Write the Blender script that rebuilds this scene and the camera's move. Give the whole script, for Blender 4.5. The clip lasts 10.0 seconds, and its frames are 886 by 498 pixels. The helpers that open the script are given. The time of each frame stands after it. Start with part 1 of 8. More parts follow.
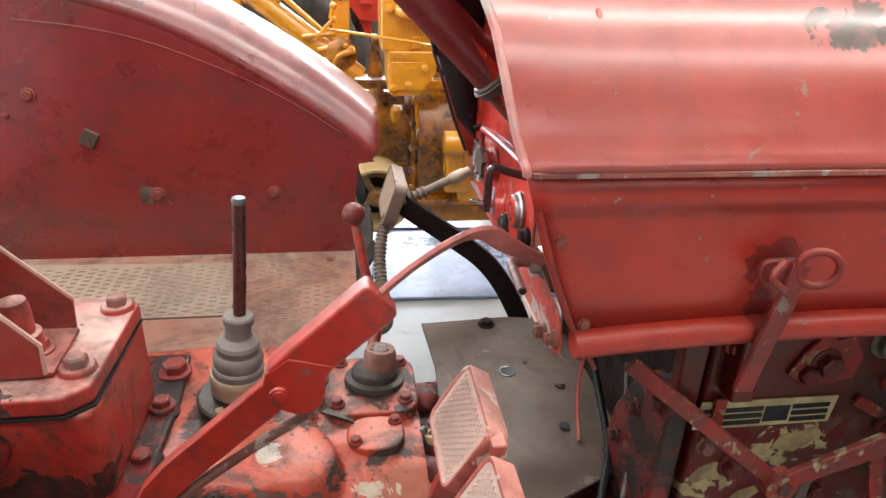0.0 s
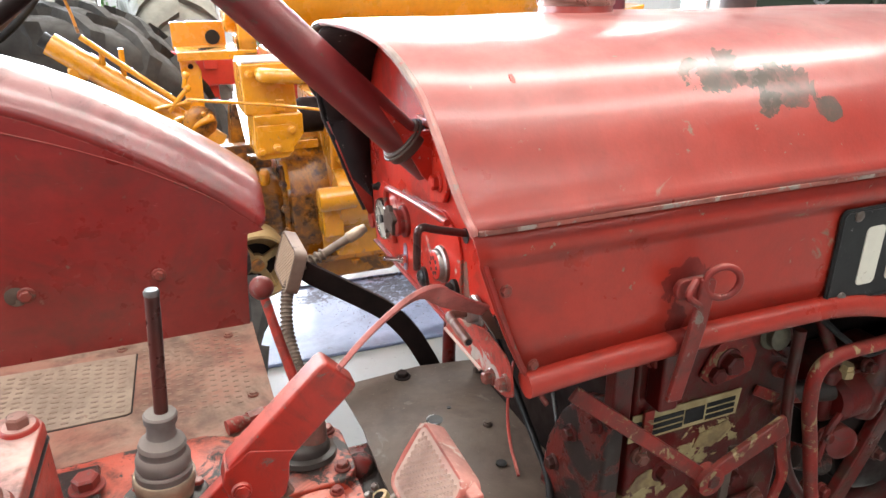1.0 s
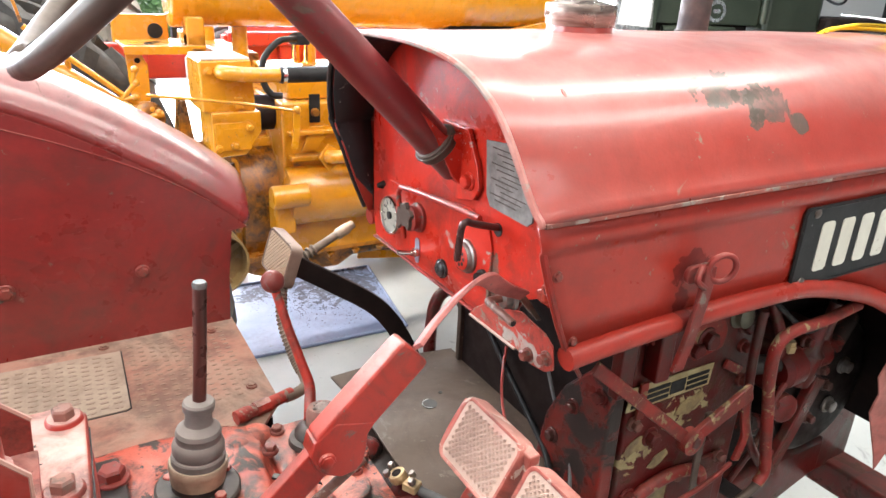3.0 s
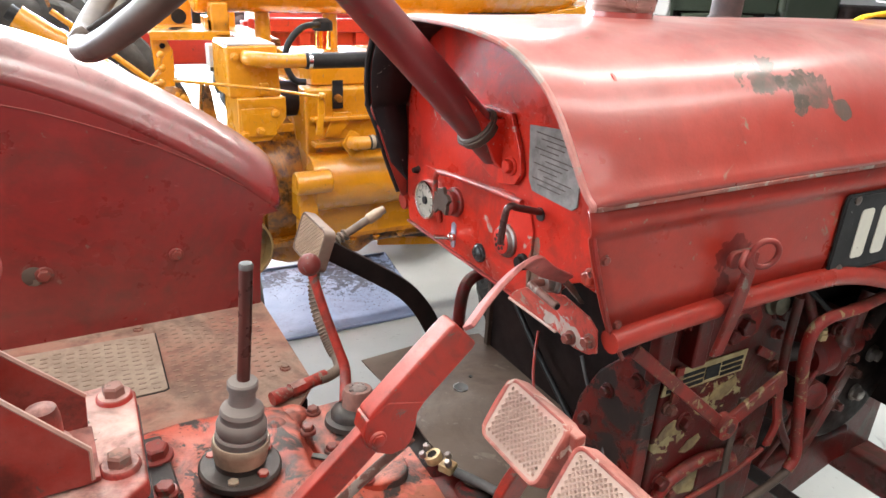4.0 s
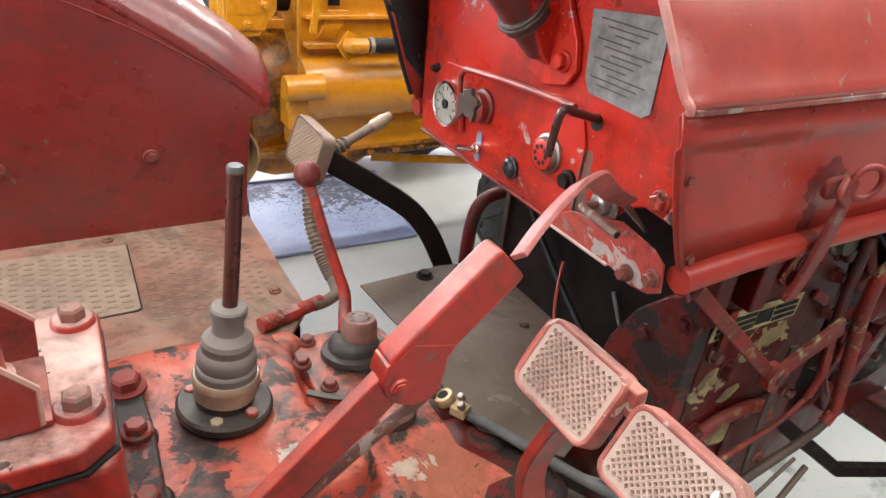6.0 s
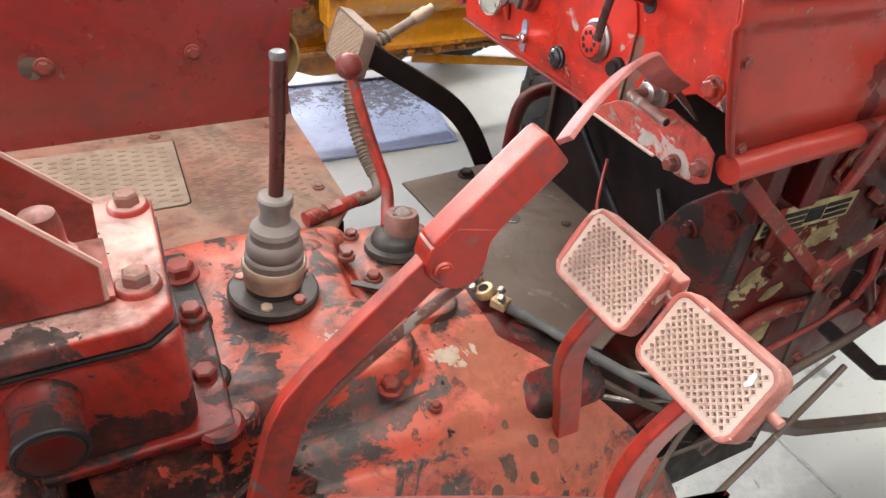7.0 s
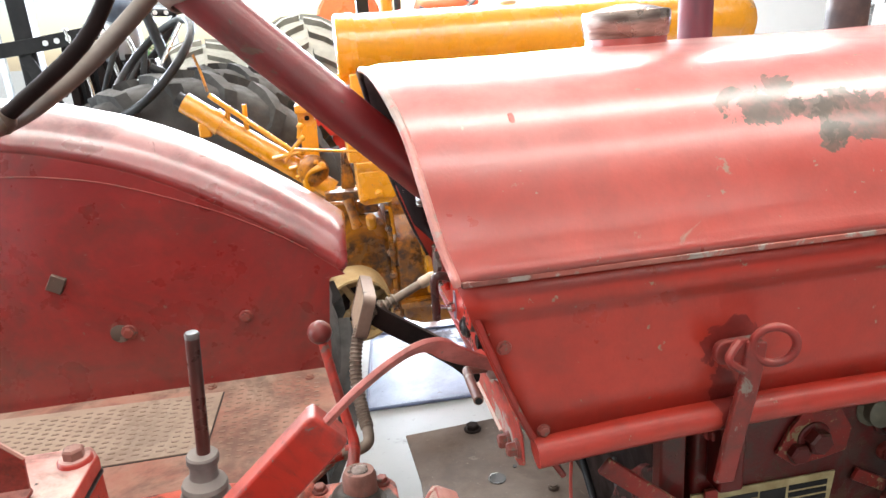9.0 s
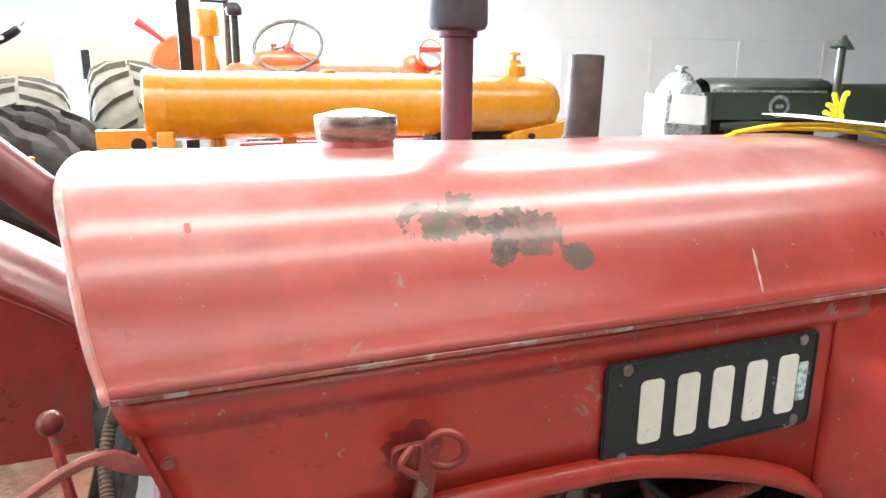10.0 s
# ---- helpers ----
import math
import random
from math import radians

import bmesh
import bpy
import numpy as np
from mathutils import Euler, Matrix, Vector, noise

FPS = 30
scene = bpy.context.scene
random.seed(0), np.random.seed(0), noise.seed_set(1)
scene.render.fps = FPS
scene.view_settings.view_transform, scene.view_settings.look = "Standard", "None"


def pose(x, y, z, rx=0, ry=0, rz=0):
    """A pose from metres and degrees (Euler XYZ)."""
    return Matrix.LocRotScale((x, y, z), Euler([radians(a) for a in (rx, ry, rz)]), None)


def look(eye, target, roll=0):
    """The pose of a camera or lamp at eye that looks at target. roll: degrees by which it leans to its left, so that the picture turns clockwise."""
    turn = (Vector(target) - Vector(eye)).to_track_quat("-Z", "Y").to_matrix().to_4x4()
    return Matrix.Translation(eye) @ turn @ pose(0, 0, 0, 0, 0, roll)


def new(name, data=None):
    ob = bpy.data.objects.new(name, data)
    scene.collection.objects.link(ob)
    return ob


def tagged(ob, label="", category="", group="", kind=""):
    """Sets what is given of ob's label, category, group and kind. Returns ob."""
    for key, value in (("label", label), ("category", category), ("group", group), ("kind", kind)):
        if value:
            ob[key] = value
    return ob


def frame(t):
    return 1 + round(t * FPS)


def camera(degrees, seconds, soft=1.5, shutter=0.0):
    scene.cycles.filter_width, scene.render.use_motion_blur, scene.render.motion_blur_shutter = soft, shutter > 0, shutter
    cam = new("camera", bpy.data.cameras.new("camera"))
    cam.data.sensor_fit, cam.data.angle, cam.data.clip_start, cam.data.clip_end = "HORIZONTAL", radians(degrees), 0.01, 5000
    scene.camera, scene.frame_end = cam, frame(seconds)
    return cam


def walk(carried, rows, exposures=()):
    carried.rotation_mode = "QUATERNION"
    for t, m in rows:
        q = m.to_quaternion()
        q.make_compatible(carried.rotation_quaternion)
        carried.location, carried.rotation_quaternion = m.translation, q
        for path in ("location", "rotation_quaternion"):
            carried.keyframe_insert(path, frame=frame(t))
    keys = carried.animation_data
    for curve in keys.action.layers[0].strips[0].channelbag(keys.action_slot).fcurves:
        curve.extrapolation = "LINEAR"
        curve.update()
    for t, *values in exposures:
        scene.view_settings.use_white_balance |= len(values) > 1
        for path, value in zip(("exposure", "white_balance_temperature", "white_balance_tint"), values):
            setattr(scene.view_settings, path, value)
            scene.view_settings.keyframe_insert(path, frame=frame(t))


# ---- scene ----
cam = camera(66.6, 10.0)
PATH = [
    (0, (-0.015, -0.823, 1.447), (0.27, 0.959, 0.585), 2.4),
    (0.2, (-0.008, -0.823, 1.45), (0.15, 0.986, 0.613), 1.3),
    (0.5, (0.009, -0.818, 1.457), (0.2, 1.004, 0.656), -1.3),
    (0.7, (-0.03, -0.816, 1.461), (0.378, 0.965, 0.685), -0.8),
    (1, (-0.098, -0.813, 1.47), (0.595, 0.913, 0.734), -0.4),
    (1.5, (-0.121, -0.817, 1.478), (0.869, 0.783, 0.798), 3.1),
    (2, (-0.185, -0.82, 1.485), (0.865, 0.73, 0.782), 2.2),
    (2.5, (-0.249, -0.818, 1.483), (0.726, 0.77, 0.756), 3.2),
    (2.7, (-0.27, -0.817, 1.486), (0.683, 0.783, 0.757), 2.6),
    (3.8, (-0.318, -0.801, 1.493), (0.639, 0.785, 0.74), 2.9),
    (4, (-0.332, -0.8, 1.485), (0.596, 0.799, 0.721), 2.8),
    (4.5, (-0.332, -0.774, 1.464), (0.593, 0.8, 0.648), 5.1),
    (5, (-0.305, -0.706, 1.441), (0.628, 0.825, 0.555), 4.7),
    (5.2, (-0.298, -0.672, 1.426), (0.651, 0.829, 0.505), 5.9),
    (6.3, (-0.316, -0.655, 1.402), (0.618, 0.805, 0.403), 6.8),
    (6.5, (-0.317, -0.659, 1.395), (0.567, 0.779, 0.323), 6.5),
    (7, (-0.32, -0.667, 1.389), (0.47, 0.731, 0.197), 5.3),
    (7.2, (-0.332, -0.669, 1.385), (0.45, 0.713, 0.17), 5.3),
    (7.5, (-0.323, -0.674, 1.389), (0.443, 0.718, 0.174), 5.1),
    (8, (-0.285, -0.719, 1.428), (0.554, 0.794, 0.424), 3.4),
    (8.5, (-0.169, -0.788, 1.463), (0.461, 0.941, 0.681), -4.9),
    (8.7, (-0.097, -0.796, 1.461), (0.347, 1.006, 0.743), -4.4),
    (9, (0.047, -0.813, 1.457), (0.348, 1.071, 0.856), -4.1),
    (9.5, (0.175, -0.806, 1.493), (0.541, 1.078, 0.93), -0.4),
    (9.7, (0.186, -0.824, 1.498), (0.675, 1.034, 1.055), -0.1),
    (10, (0.206, -0.856, 1.508), (0.923, 0.952, 1.039), 0.4),
]
walk(cam, [(t, look(eye, target, roll)) for t, eye, target, roll in PATH], [(0, -0.2), (0.5, -0.15), (1.0, -0.05), (1.5, 0.05), (2.5, 0.2), (4.0, -0.1), (4.5, -0.28), (5.0, -0.32), (6.5, -0.02), (7.5, 0.1), (8.5, 0.02), (9.0, 0.05), (9.5, 0.05), (10, -0.1)])

# ---- light ----
world = bpy.data.worlds.new("sky")
scene.world = world
world.use_nodes = True
wn = world.node_tree.nodes
sky = wn.new("ShaderNodeTexSky")
sky.sky_type = "NISHITA"
sky.sun_disc = False
sky.sun_elevation, sky.sun_rotation = radians(48), radians(20)
world.node_tree.links.new(sky.outputs[0], wn["Background"].inputs[0])
wn["Background"].inputs[1].default_value = 0.15


def area_lamp(name, eye, target, sx, sy, power, colour=(1, 1, 1)):
    data = bpy.data.lights.new(name, "AREA")
    data.shape, data.size, data.size_y, data.energy, data.color = "RECTANGLE", sx, sy, power, colour
    ob = new(name, data)
    ob.matrix_world = look(eye, target)
    return ob


sun = new("sun", bpy.data.lights.new("sun", "SUN"))
sun.data.energy, sun.data.angle, sun.data.color = 4.5, radians(0.5), (1.0, 0.95, 0.88)
sun.matrix_world = look((0, 0, 0), (-math.sin(radians(20)), -math.cos(radians(20)), -math.tan(radians(48))))

# daylight that comes in through the openings of the shed, and unseen fluorescent rows under its ceiling
area_lamp("window_light_far", (-1.0, 9.2, 2.3), (0.2, 0, 0.9), 9.5, 3.0, 5200, (0.80, 0.89, 1.0))
area_lamp("window_light_west", (-6.9, 2.0, 2.3), (0.0, 0.5, 0.9), 5.0, 2.6, 420, (0.84, 0.92, 1.0))
# front fill from an unseen doorway, added behind the viewpoint
area_lamp("front_fill_south", (0.6, -6.9, 2.0), (0.3, 0, 0.8), 3.4, 2.5, 25, (1.0, 0.95, 0.88))
# rows -4.2 and 3.2 are unseen added fill; the others match bonnet highlights
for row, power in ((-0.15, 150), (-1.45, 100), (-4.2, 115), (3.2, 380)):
    area_lamp("unseen_row_light", (0.4, row, 3.60), (0.4, row, 0.0), 6.6, 0.22, power, (1.0, 0.955, 0.895))


# ---- materials ----
class Nodes:
    """A small wrapper that keeps the node code short."""

    def __init__(self, name):
        self.m = bpy.data.materials.new(name)
        self.m.use_nodes = True
        self.t = self.m.node_tree
        self.b = self.t.nodes["Principled BSDF"]
        self.co = self.add("ShaderNodeTexCoord").outputs["Object"]

    def add(self, kind):
        return self.t.nodes.new(kind)

    def put(self, value, socket):
        if isinstance(value, bpy.types.NodeSocket):
            self.t.links.new(value, socket)
        else:
            if isinstance(value, tuple) and len(value) == 3 and socket.type == "RGBA":
                value = (*value, 1)
            socket.default_value = value

    def noise(self, scale, detail=4.0, rough=0.55, stretch=None, warp=0.0, seed=0.0):
        n, co = self.add("ShaderNodeTexNoise"), self.co
        if stretch or seed:
            mp = self.add("ShaderNodeMapping")
            mp.inputs["Scale"].default_value = stretch or (1, 1, 1)
            mp.inputs["Location"].default_value = (seed, seed * 1.7, -seed)
            self.t.links.new(co, mp.inputs["Vector"])
            co = mp.outputs[0]
        self.t.links.new(co, n.inputs["Vector"])
        n.inputs["Scale"].default_value, n.inputs["Detail"].default_value = scale, detail
        n.inputs["Roughness"].default_value, n.inputs["Distortion"].default_value = rough, warp
        return n.outputs["Fac"]

    def ramp(self, value, lo, hi, a=0.0, b=1.0):
        n = self.add("ShaderNodeMapRange")
        n.interpolation_type = "SMOOTHSTEP"
        self.put(value, n.inputs["Value"])
        for key, v in (("From Min", lo), ("From Max", hi), ("To Min", a), ("To Max", b)):
            n.inputs[key].default_value = v
        return n.outputs["Result"]

    def math(self, op, a, b=0.0):
        n = self.add("ShaderNodeMath")
        n.operation = op
        n.use_clamp = op == "MULTIPLY"
        self.put(a, n.inputs[0]), self.put(b, n.inputs[1])
        return n.outputs[0]

    def mix(self, fac, a, b):
        n = self.add("ShaderNodeMix")
        n.data_type = "RGBA"
        self.put(fac, n.inputs["Factor"]), self.put(a, n.inputs["A"]), self.put(b, n.inputs["B"])
        return n.outputs["Result"]

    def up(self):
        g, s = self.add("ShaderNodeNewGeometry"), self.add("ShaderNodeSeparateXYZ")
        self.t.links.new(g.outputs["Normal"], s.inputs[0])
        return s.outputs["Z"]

    def random(self):
        return self.add("ShaderNodeObjectInfo").outputs["Random"]

    def near(self, place, radius, soft=0.35):
        """1 near a place, 0 away from it; radius per axis."""
        mp, ln = self.add("ShaderNodeMapping"), self.add("ShaderNodeVectorMath")
        mp.inputs["Scale"].default_value = tuple(1 / r for r in radius)
        mp.inputs["Location"].default_value = tuple(-p / r for p, r in zip(place, radius))
        self.t.links.new(self.co, mp.inputs["Vector"])
        ln.operation = "LENGTH"
        self.t.links.new(mp.outputs[0], ln.inputs[0])
        return self.ramp(ln.outputs["Value"], 1 - soft, 1 + soft, 1.0, 0.0)

    def bump(self, height, strength=0.3, distance=0.002):
        n = self.add("ShaderNodeBump")
        n.inputs["Strength"].default_value, n.inputs["Distance"].default_value = strength, distance
        self.put(height, n.inputs["Height"])
        self.t.links.new(n.outputs[0], self.b.inputs["Normal"])

    def done(self, colour, rough=0.5, metal=0.0, coat=0.0, shine=-1.0):
        self.put(colour, self.b.inputs["Base Color"])
        self.put(rough, self.b.inputs["Roughness"])
        self.put(metal, self.b.inputs["Metallic"])
        self.b.inputs["Specular IOR Level"].default_value = shine if shine >= 0 else 0.32 if coat < 0.3 else 0.5
        self.b.inputs["Coat Weight"].default_value = coat
        self.b.inputs["Coat Roughness"].default_value = 0.24
        return self.m


def paint(name, a, b, rough=0.35, chip=0.0, chip_colour=(0.03, 0.027, 0.025), chip_scale=14.0, under=None, dust=0.0,
          dust_colour=(0.55, 0.33, 0.27), spots=(), coat=0.0, grain=0.15, seed=0.0, grime=0.0, scuff=0.0, blot=4.2, veil=0.0, soft=0.04):
    """Old paint: two tones, chips down to a darker ground, dust (on bonnet and fenders also painted sheen) on what
    faces up, named worn spots.
    """
    n = Nodes(name)
    tone = n.ramp(n.noise(2.3, 5, 0.6, seed=seed + 3), 0.3, 0.7)
    colour = n.mix(tone, a, b)
    fine = n.noise(60, 6, 0.65, seed=seed)
    colour = n.mix(n.ramp(fine, 0.35, 0.75, 0.0, 0.35), colour, tuple(v * 0.72 for v in a))
    r = n.ramp(n.noise(9, 6, 0.6, seed=seed + 1), 0.3, 0.75, rough * 0.8, min(1, rough * 1.5))
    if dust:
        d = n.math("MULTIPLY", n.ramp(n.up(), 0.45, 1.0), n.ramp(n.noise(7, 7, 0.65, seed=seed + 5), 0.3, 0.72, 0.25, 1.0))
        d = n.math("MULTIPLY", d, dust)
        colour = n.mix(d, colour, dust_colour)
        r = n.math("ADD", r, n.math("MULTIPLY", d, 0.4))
    height = n.noise(260, 3, 0.6)
    if veil:
        v = n.math("MULTIPLY", n.ramp(n.noise(5.5, 8, 0.68, seed=seed + 21), 0.36, 0.66), veil)
        colour = n.mix(v, colour, dust_colour)
        r = n.math("ADD", r, n.math("MULTIPLY", v, 0.3))
    if scuff:
        line = n.ramp(n.noise(30, 4, 0.7, stretch=(0.35, 1, 2.2), warp=0.4, seed=seed + 12), 0.66, 0.72)
        line = n.math("MULTIPLY", line, n.ramp(n.noise(3.5, 3, 0.5, seed=seed + 13), 0.5, 0.68, 0.0, scuff))
        colour = n.mix(line, colour, tuple(min(1, v + 0.16) for v in b))
        r = n.math("ADD", r, n.math("MULTIPLY", line, 0.2))
    if grime:
        g = n.ramp(n.noise(blot, 9, 0.70, warp=0.8, seed=seed + 15), 0.43, 0.60)
        g = n.math("MULTIPLY", g, n.ramp(n.noise(34, 6, 0.65, seed=seed + 16), 0.28, 0.62, 0.3, 1.0))
        g = n.math("MULTIPLY", g, grime)
        colour = n.mix(g, colour, (0.045, 0.026, 0.021))
        r = n.math("SUBTRACT", r, n.math("MULTIPLY", g, 0.06))
    if chip:
        big = n.noise(chip_scale, 9, 0.68, warp=0.6, seed=seed + 8)
        c = n.ramp(big, 0.675 - 0.5 * soft - 0.22 * chip, 0.675 + 0.5 * soft - 0.22 * chip)
        speck = n.ramp(n.noise(chip_scale * 7, 4, 0.6, seed=seed + 2), 0.69 - 0.06 * chip, 0.71 - 0.06 * chip)
        c = n.math("MAXIMUM", c, speck)
        ground = n.mix(n.noise(30, 4, seed=seed + 4), chip_colour, under or tuple(v * 2.2 for v in chip_colour))
        colour = n.mix(c, colour, ground)
        r = n.math("ADD", r, n.math("MULTIPLY", c, 0.22))
        height = n.math("SUBTRACT", height, c)
    for place, radius, spot_colour, lo in spots:
        s = n.math("ADD", n.near(place, radius, 0.8), n.ramp(n.noise(27, 8, 0.62, warp=0.55, seed=seed + 6), 0.25, 0.75))
        s = n.ramp(n.math("MULTIPLY", s, 0.5), lo, lo + 0.035)
        s = n.math("MULTIPLY", s, n.ramp(n.noise(48, 5, 0.6, seed=seed + 9), 0.3, 0.6, 0.62, 0.96))
        colour = n.mix(s, colour, n.mix(n.noise(70, 5), spot_colour, tuple(v * 0.6 for v in spot_colour)))
        r = n.math("ADD", r, n.math("MULTIPLY", s, 0.3))
        height = n.math("SUBTRACT", height, s)
    n.bump(height, grain, 0.0012)
    return n.done(colour, r, 0.0, coat)


def plain(name, a, b=None, rough=0.5, metal=0.0, scale=20.0, grain=0.15, dust=0.0, dust_colour=(0.36, 0.29, 0.23), stretch=None, shine=-1.0):
    n = Nodes(name)
    colour = n.mix(n.ramp(n.noise(scale, 6, 0.6, stretch), 0.3, 0.7), a, b or tuple(v * 0.7 for v in a))
    r = n.ramp(n.noise(scale * 2.3, 5, 0.6), 0.3, 0.7, rough * 0.75, min(1.0, rough * 1.3))
    if dust:
        d = n.math("MULTIPLY", n.math("MULTIPLY", n.ramp(n.up(), -0.2, 0.9), n.ramp(n.noise(9, 6, 0.6), 0.25, 0.7, 0.3, 1.0)), dust)
        colour = n.mix(d, colour, dust_colour)
        r = n.math("ADD", r, n.math("MULTIPLY", d, 0.4))
    if grain:
        n.bump(n.noise(scale * 12, 4, 0.6), grain, 0.001)
    return n.done(colour, r, metal, 0.0, shine)


RED_A, RED_B = (0.315, 0.027, 0.017), (0.37, 0.046, 0.030)
WORN = (0.078, 0.054, 0.036)
# the dust also paints the white reflection along the bonnet's top
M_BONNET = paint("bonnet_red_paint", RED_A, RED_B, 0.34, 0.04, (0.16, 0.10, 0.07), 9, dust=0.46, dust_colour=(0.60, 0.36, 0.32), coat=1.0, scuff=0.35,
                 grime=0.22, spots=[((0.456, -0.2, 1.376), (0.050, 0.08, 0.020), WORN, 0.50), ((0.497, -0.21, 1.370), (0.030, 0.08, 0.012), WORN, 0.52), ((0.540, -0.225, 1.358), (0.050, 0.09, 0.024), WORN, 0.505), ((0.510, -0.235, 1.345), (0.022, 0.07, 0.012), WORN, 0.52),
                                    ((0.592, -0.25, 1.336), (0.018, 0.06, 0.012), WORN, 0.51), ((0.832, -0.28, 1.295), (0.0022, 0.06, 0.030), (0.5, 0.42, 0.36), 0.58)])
M_PANEL = paint("side_panel_red_paint", (0.33, 0.024, 0.014), (0.385, 0.036, 0.022), 0.34, 0.03, (0.16, 0.10, 0.07), 12, coat=0.2, seed=2, grime=0.30, scuff=0.25,
                spots=[((0.400, -0.30, 1.162), (0.036, 0.05, 0.024), (0.19, 0.015, 0.011), 0.52), ((0.394, -0.30, 1.10), (0.014, 0.05, 0.05), (0.20, 0.016, 0.012), 0.57)])
# dust pales the tops: faded paint, plus lit sheen put into the colour
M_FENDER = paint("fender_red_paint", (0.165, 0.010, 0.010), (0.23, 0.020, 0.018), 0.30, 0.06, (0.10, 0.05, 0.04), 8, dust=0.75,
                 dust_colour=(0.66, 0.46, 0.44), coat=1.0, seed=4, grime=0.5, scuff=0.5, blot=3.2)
M_DASH = paint("dash_red_paint", (0.45, 0.017, 0.009), (0.53, 0.030, 0.014), 0.33, 0.12, (0.22, 0.13, 0.10), 26, under=(0.5, 0.4, 0.36), coat=0.2, seed=6, grime=0.5, blot=9,
               spots=[((0.208, -0.264, 1.150), (0.02, 0.020, 0.040), (0.66, 0.60, 0.55), 0.62), ((0.204, -0.125, 1.10), (0.02, 0.012, 0.05), (0.16, 0.11, 0.08), 0.58)])
M_COLUMN = paint("column_red_paint", (0.135, 0.010, 0.012), (0.20, 0.018, 0.018), 0.40, 0.26, (0.075, 0.045, 0.032), 11, under=(0.12, 0.07, 0.05), coat=0.4, seed=46, grime=0.6)
M_LEVER = paint("lever_red_paint", (0.38, 0.022, 0.012), (0.45, 0.042, 0.024), 0.38, 0.22, (0.10, 0.062, 0.05), 22, dust=0.6,
                dust_colour=(0.52, 0.27, 0.22), coat=0.3, seed=9, grime=0.6, scuff=0.9, blot=13)
M_PALELEVER = paint("rubbed_pale_lever", (0.44, 0.10, 0.085), (0.50, 0.20, 0.18), 0.4, 0.15, (0.14, 0.08, 0.065), 24, under=(0.3, 0.2, 0.18), dust=0.4, dust_colour=(0.56, 0.38, 0.35), seed=72, grime=0.5, blot=14)
M_CAST = paint("cast_red_paint", (0.44, 0.036, 0.018), (0.53, 0.085, 0.045), 0.38, 0.50, (0.024, 0.021, 0.020), 15, under=(0.080, 0.064, 0.056), dust=0.28,
               dust_colour=(0.50, 0.28, 0.21), grain=0.5, seed=11, grime=0.9, blot=9, veil=0.09, coat=0.18, soft=0.07,
               spots=[((-0.228, 0.0, 0.785), (0.030, 0.055, 0.05), (0.036, 0.034, 0.034), 0.50), ((-0.245, -0.11, 0.78), (0.040, 0.055, 0.06), (0.034, 0.031, 0.030), 0.50), ((-0.13, -0.09, 0.79), (0.03, 0.03, 0.06), (0.62, 0.58, 0.5), 0.68),
                      ((0.10, -0.24, 0.68), (0.15, 0.075, 0.3), (0.43, 0.125, 0.072), 0.53), ((0.06, -0.15, 0.72), (0.07, 0.06, 0.3), (0.42, 0.14, 0.085), 0.55),
                      ((0.015, -0.125, 0.742), (0.055, 0.022, 0.05), (0.58, 0.50, 0.40), 0.685), ((-0.10, -0.172, 0.74), (0.085, 0.034, 0.08), (0.11, 0.10, 0.092), 0.50), ((-0.19, -0.19, 0.72), (0.05, 0.05, 0.08), (0.085, 0.076, 0.07), 0.52),
                      ((-0.37, -0.25, 0.68), (0.13, 0.10, 0.3), (0.026, 0.017, 0.015), 0.46), ((-0.27, -0.20, 0.75), (0.045, 0.03, 0.2), (0.022, 0.017, 0.016), 0.46)]
               + [((x, y, 0.68), (r, r, 0.2), (0.085, 0.065, 0.048), 0.52) for x, y, r in ((0.03, -0.265, 0.013), (0.075, -0.250, 0.008), (0.005, -0.285, 0.007), (0.06, -0.285, 0.006), (0.10, -0.262, 0.007), (-0.06, -0.285, 0.007), (0.045, -0.225, 0.005))])
# strut red is darkened along with the engine for the bonnet's shade
M_STRUT = paint("flaked_strut_paint", (0.18, 0.011, 0.008), (0.26, 0.021, 0.014), 0.42, 0.42, (0.06, 0.03, 0.022), 34, under=(0.44, 0.35, 0.18), dust=0.15, seed=18, grime=0.6, blot=14)
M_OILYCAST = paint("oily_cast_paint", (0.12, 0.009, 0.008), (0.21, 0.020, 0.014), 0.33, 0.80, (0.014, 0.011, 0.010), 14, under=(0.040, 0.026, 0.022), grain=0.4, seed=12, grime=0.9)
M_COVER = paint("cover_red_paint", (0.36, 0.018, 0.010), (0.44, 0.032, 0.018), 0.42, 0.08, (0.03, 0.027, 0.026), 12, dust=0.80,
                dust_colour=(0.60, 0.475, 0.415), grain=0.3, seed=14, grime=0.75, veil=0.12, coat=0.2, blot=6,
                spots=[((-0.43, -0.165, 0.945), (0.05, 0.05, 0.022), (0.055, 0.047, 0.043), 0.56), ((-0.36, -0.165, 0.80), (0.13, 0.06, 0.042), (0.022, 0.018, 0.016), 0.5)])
M_BRACKET = paint("seat_bracket_paint", (0.30, 0.018, 0.012), (0.37, 0.036, 0.024), 0.45, 0.12, (0.10, 0.05, 0.04), 20, dust=0.6, dust_colour=(0.48, 0.35, 0.30), seed=15, grime=0.7, blot=9, veil=0.18)
M_SEAT = paint("faded_seat_paint", (0.30, 0.035, 0.028), (0.34, 0.06, 0.05), 0.42, 0.2, (0.14, 0.05, 0.04), 30, dust=0.25, dust_colour=(0.50, 0.27, 0.22), coat=0.2, grime=0.3, seed=88)
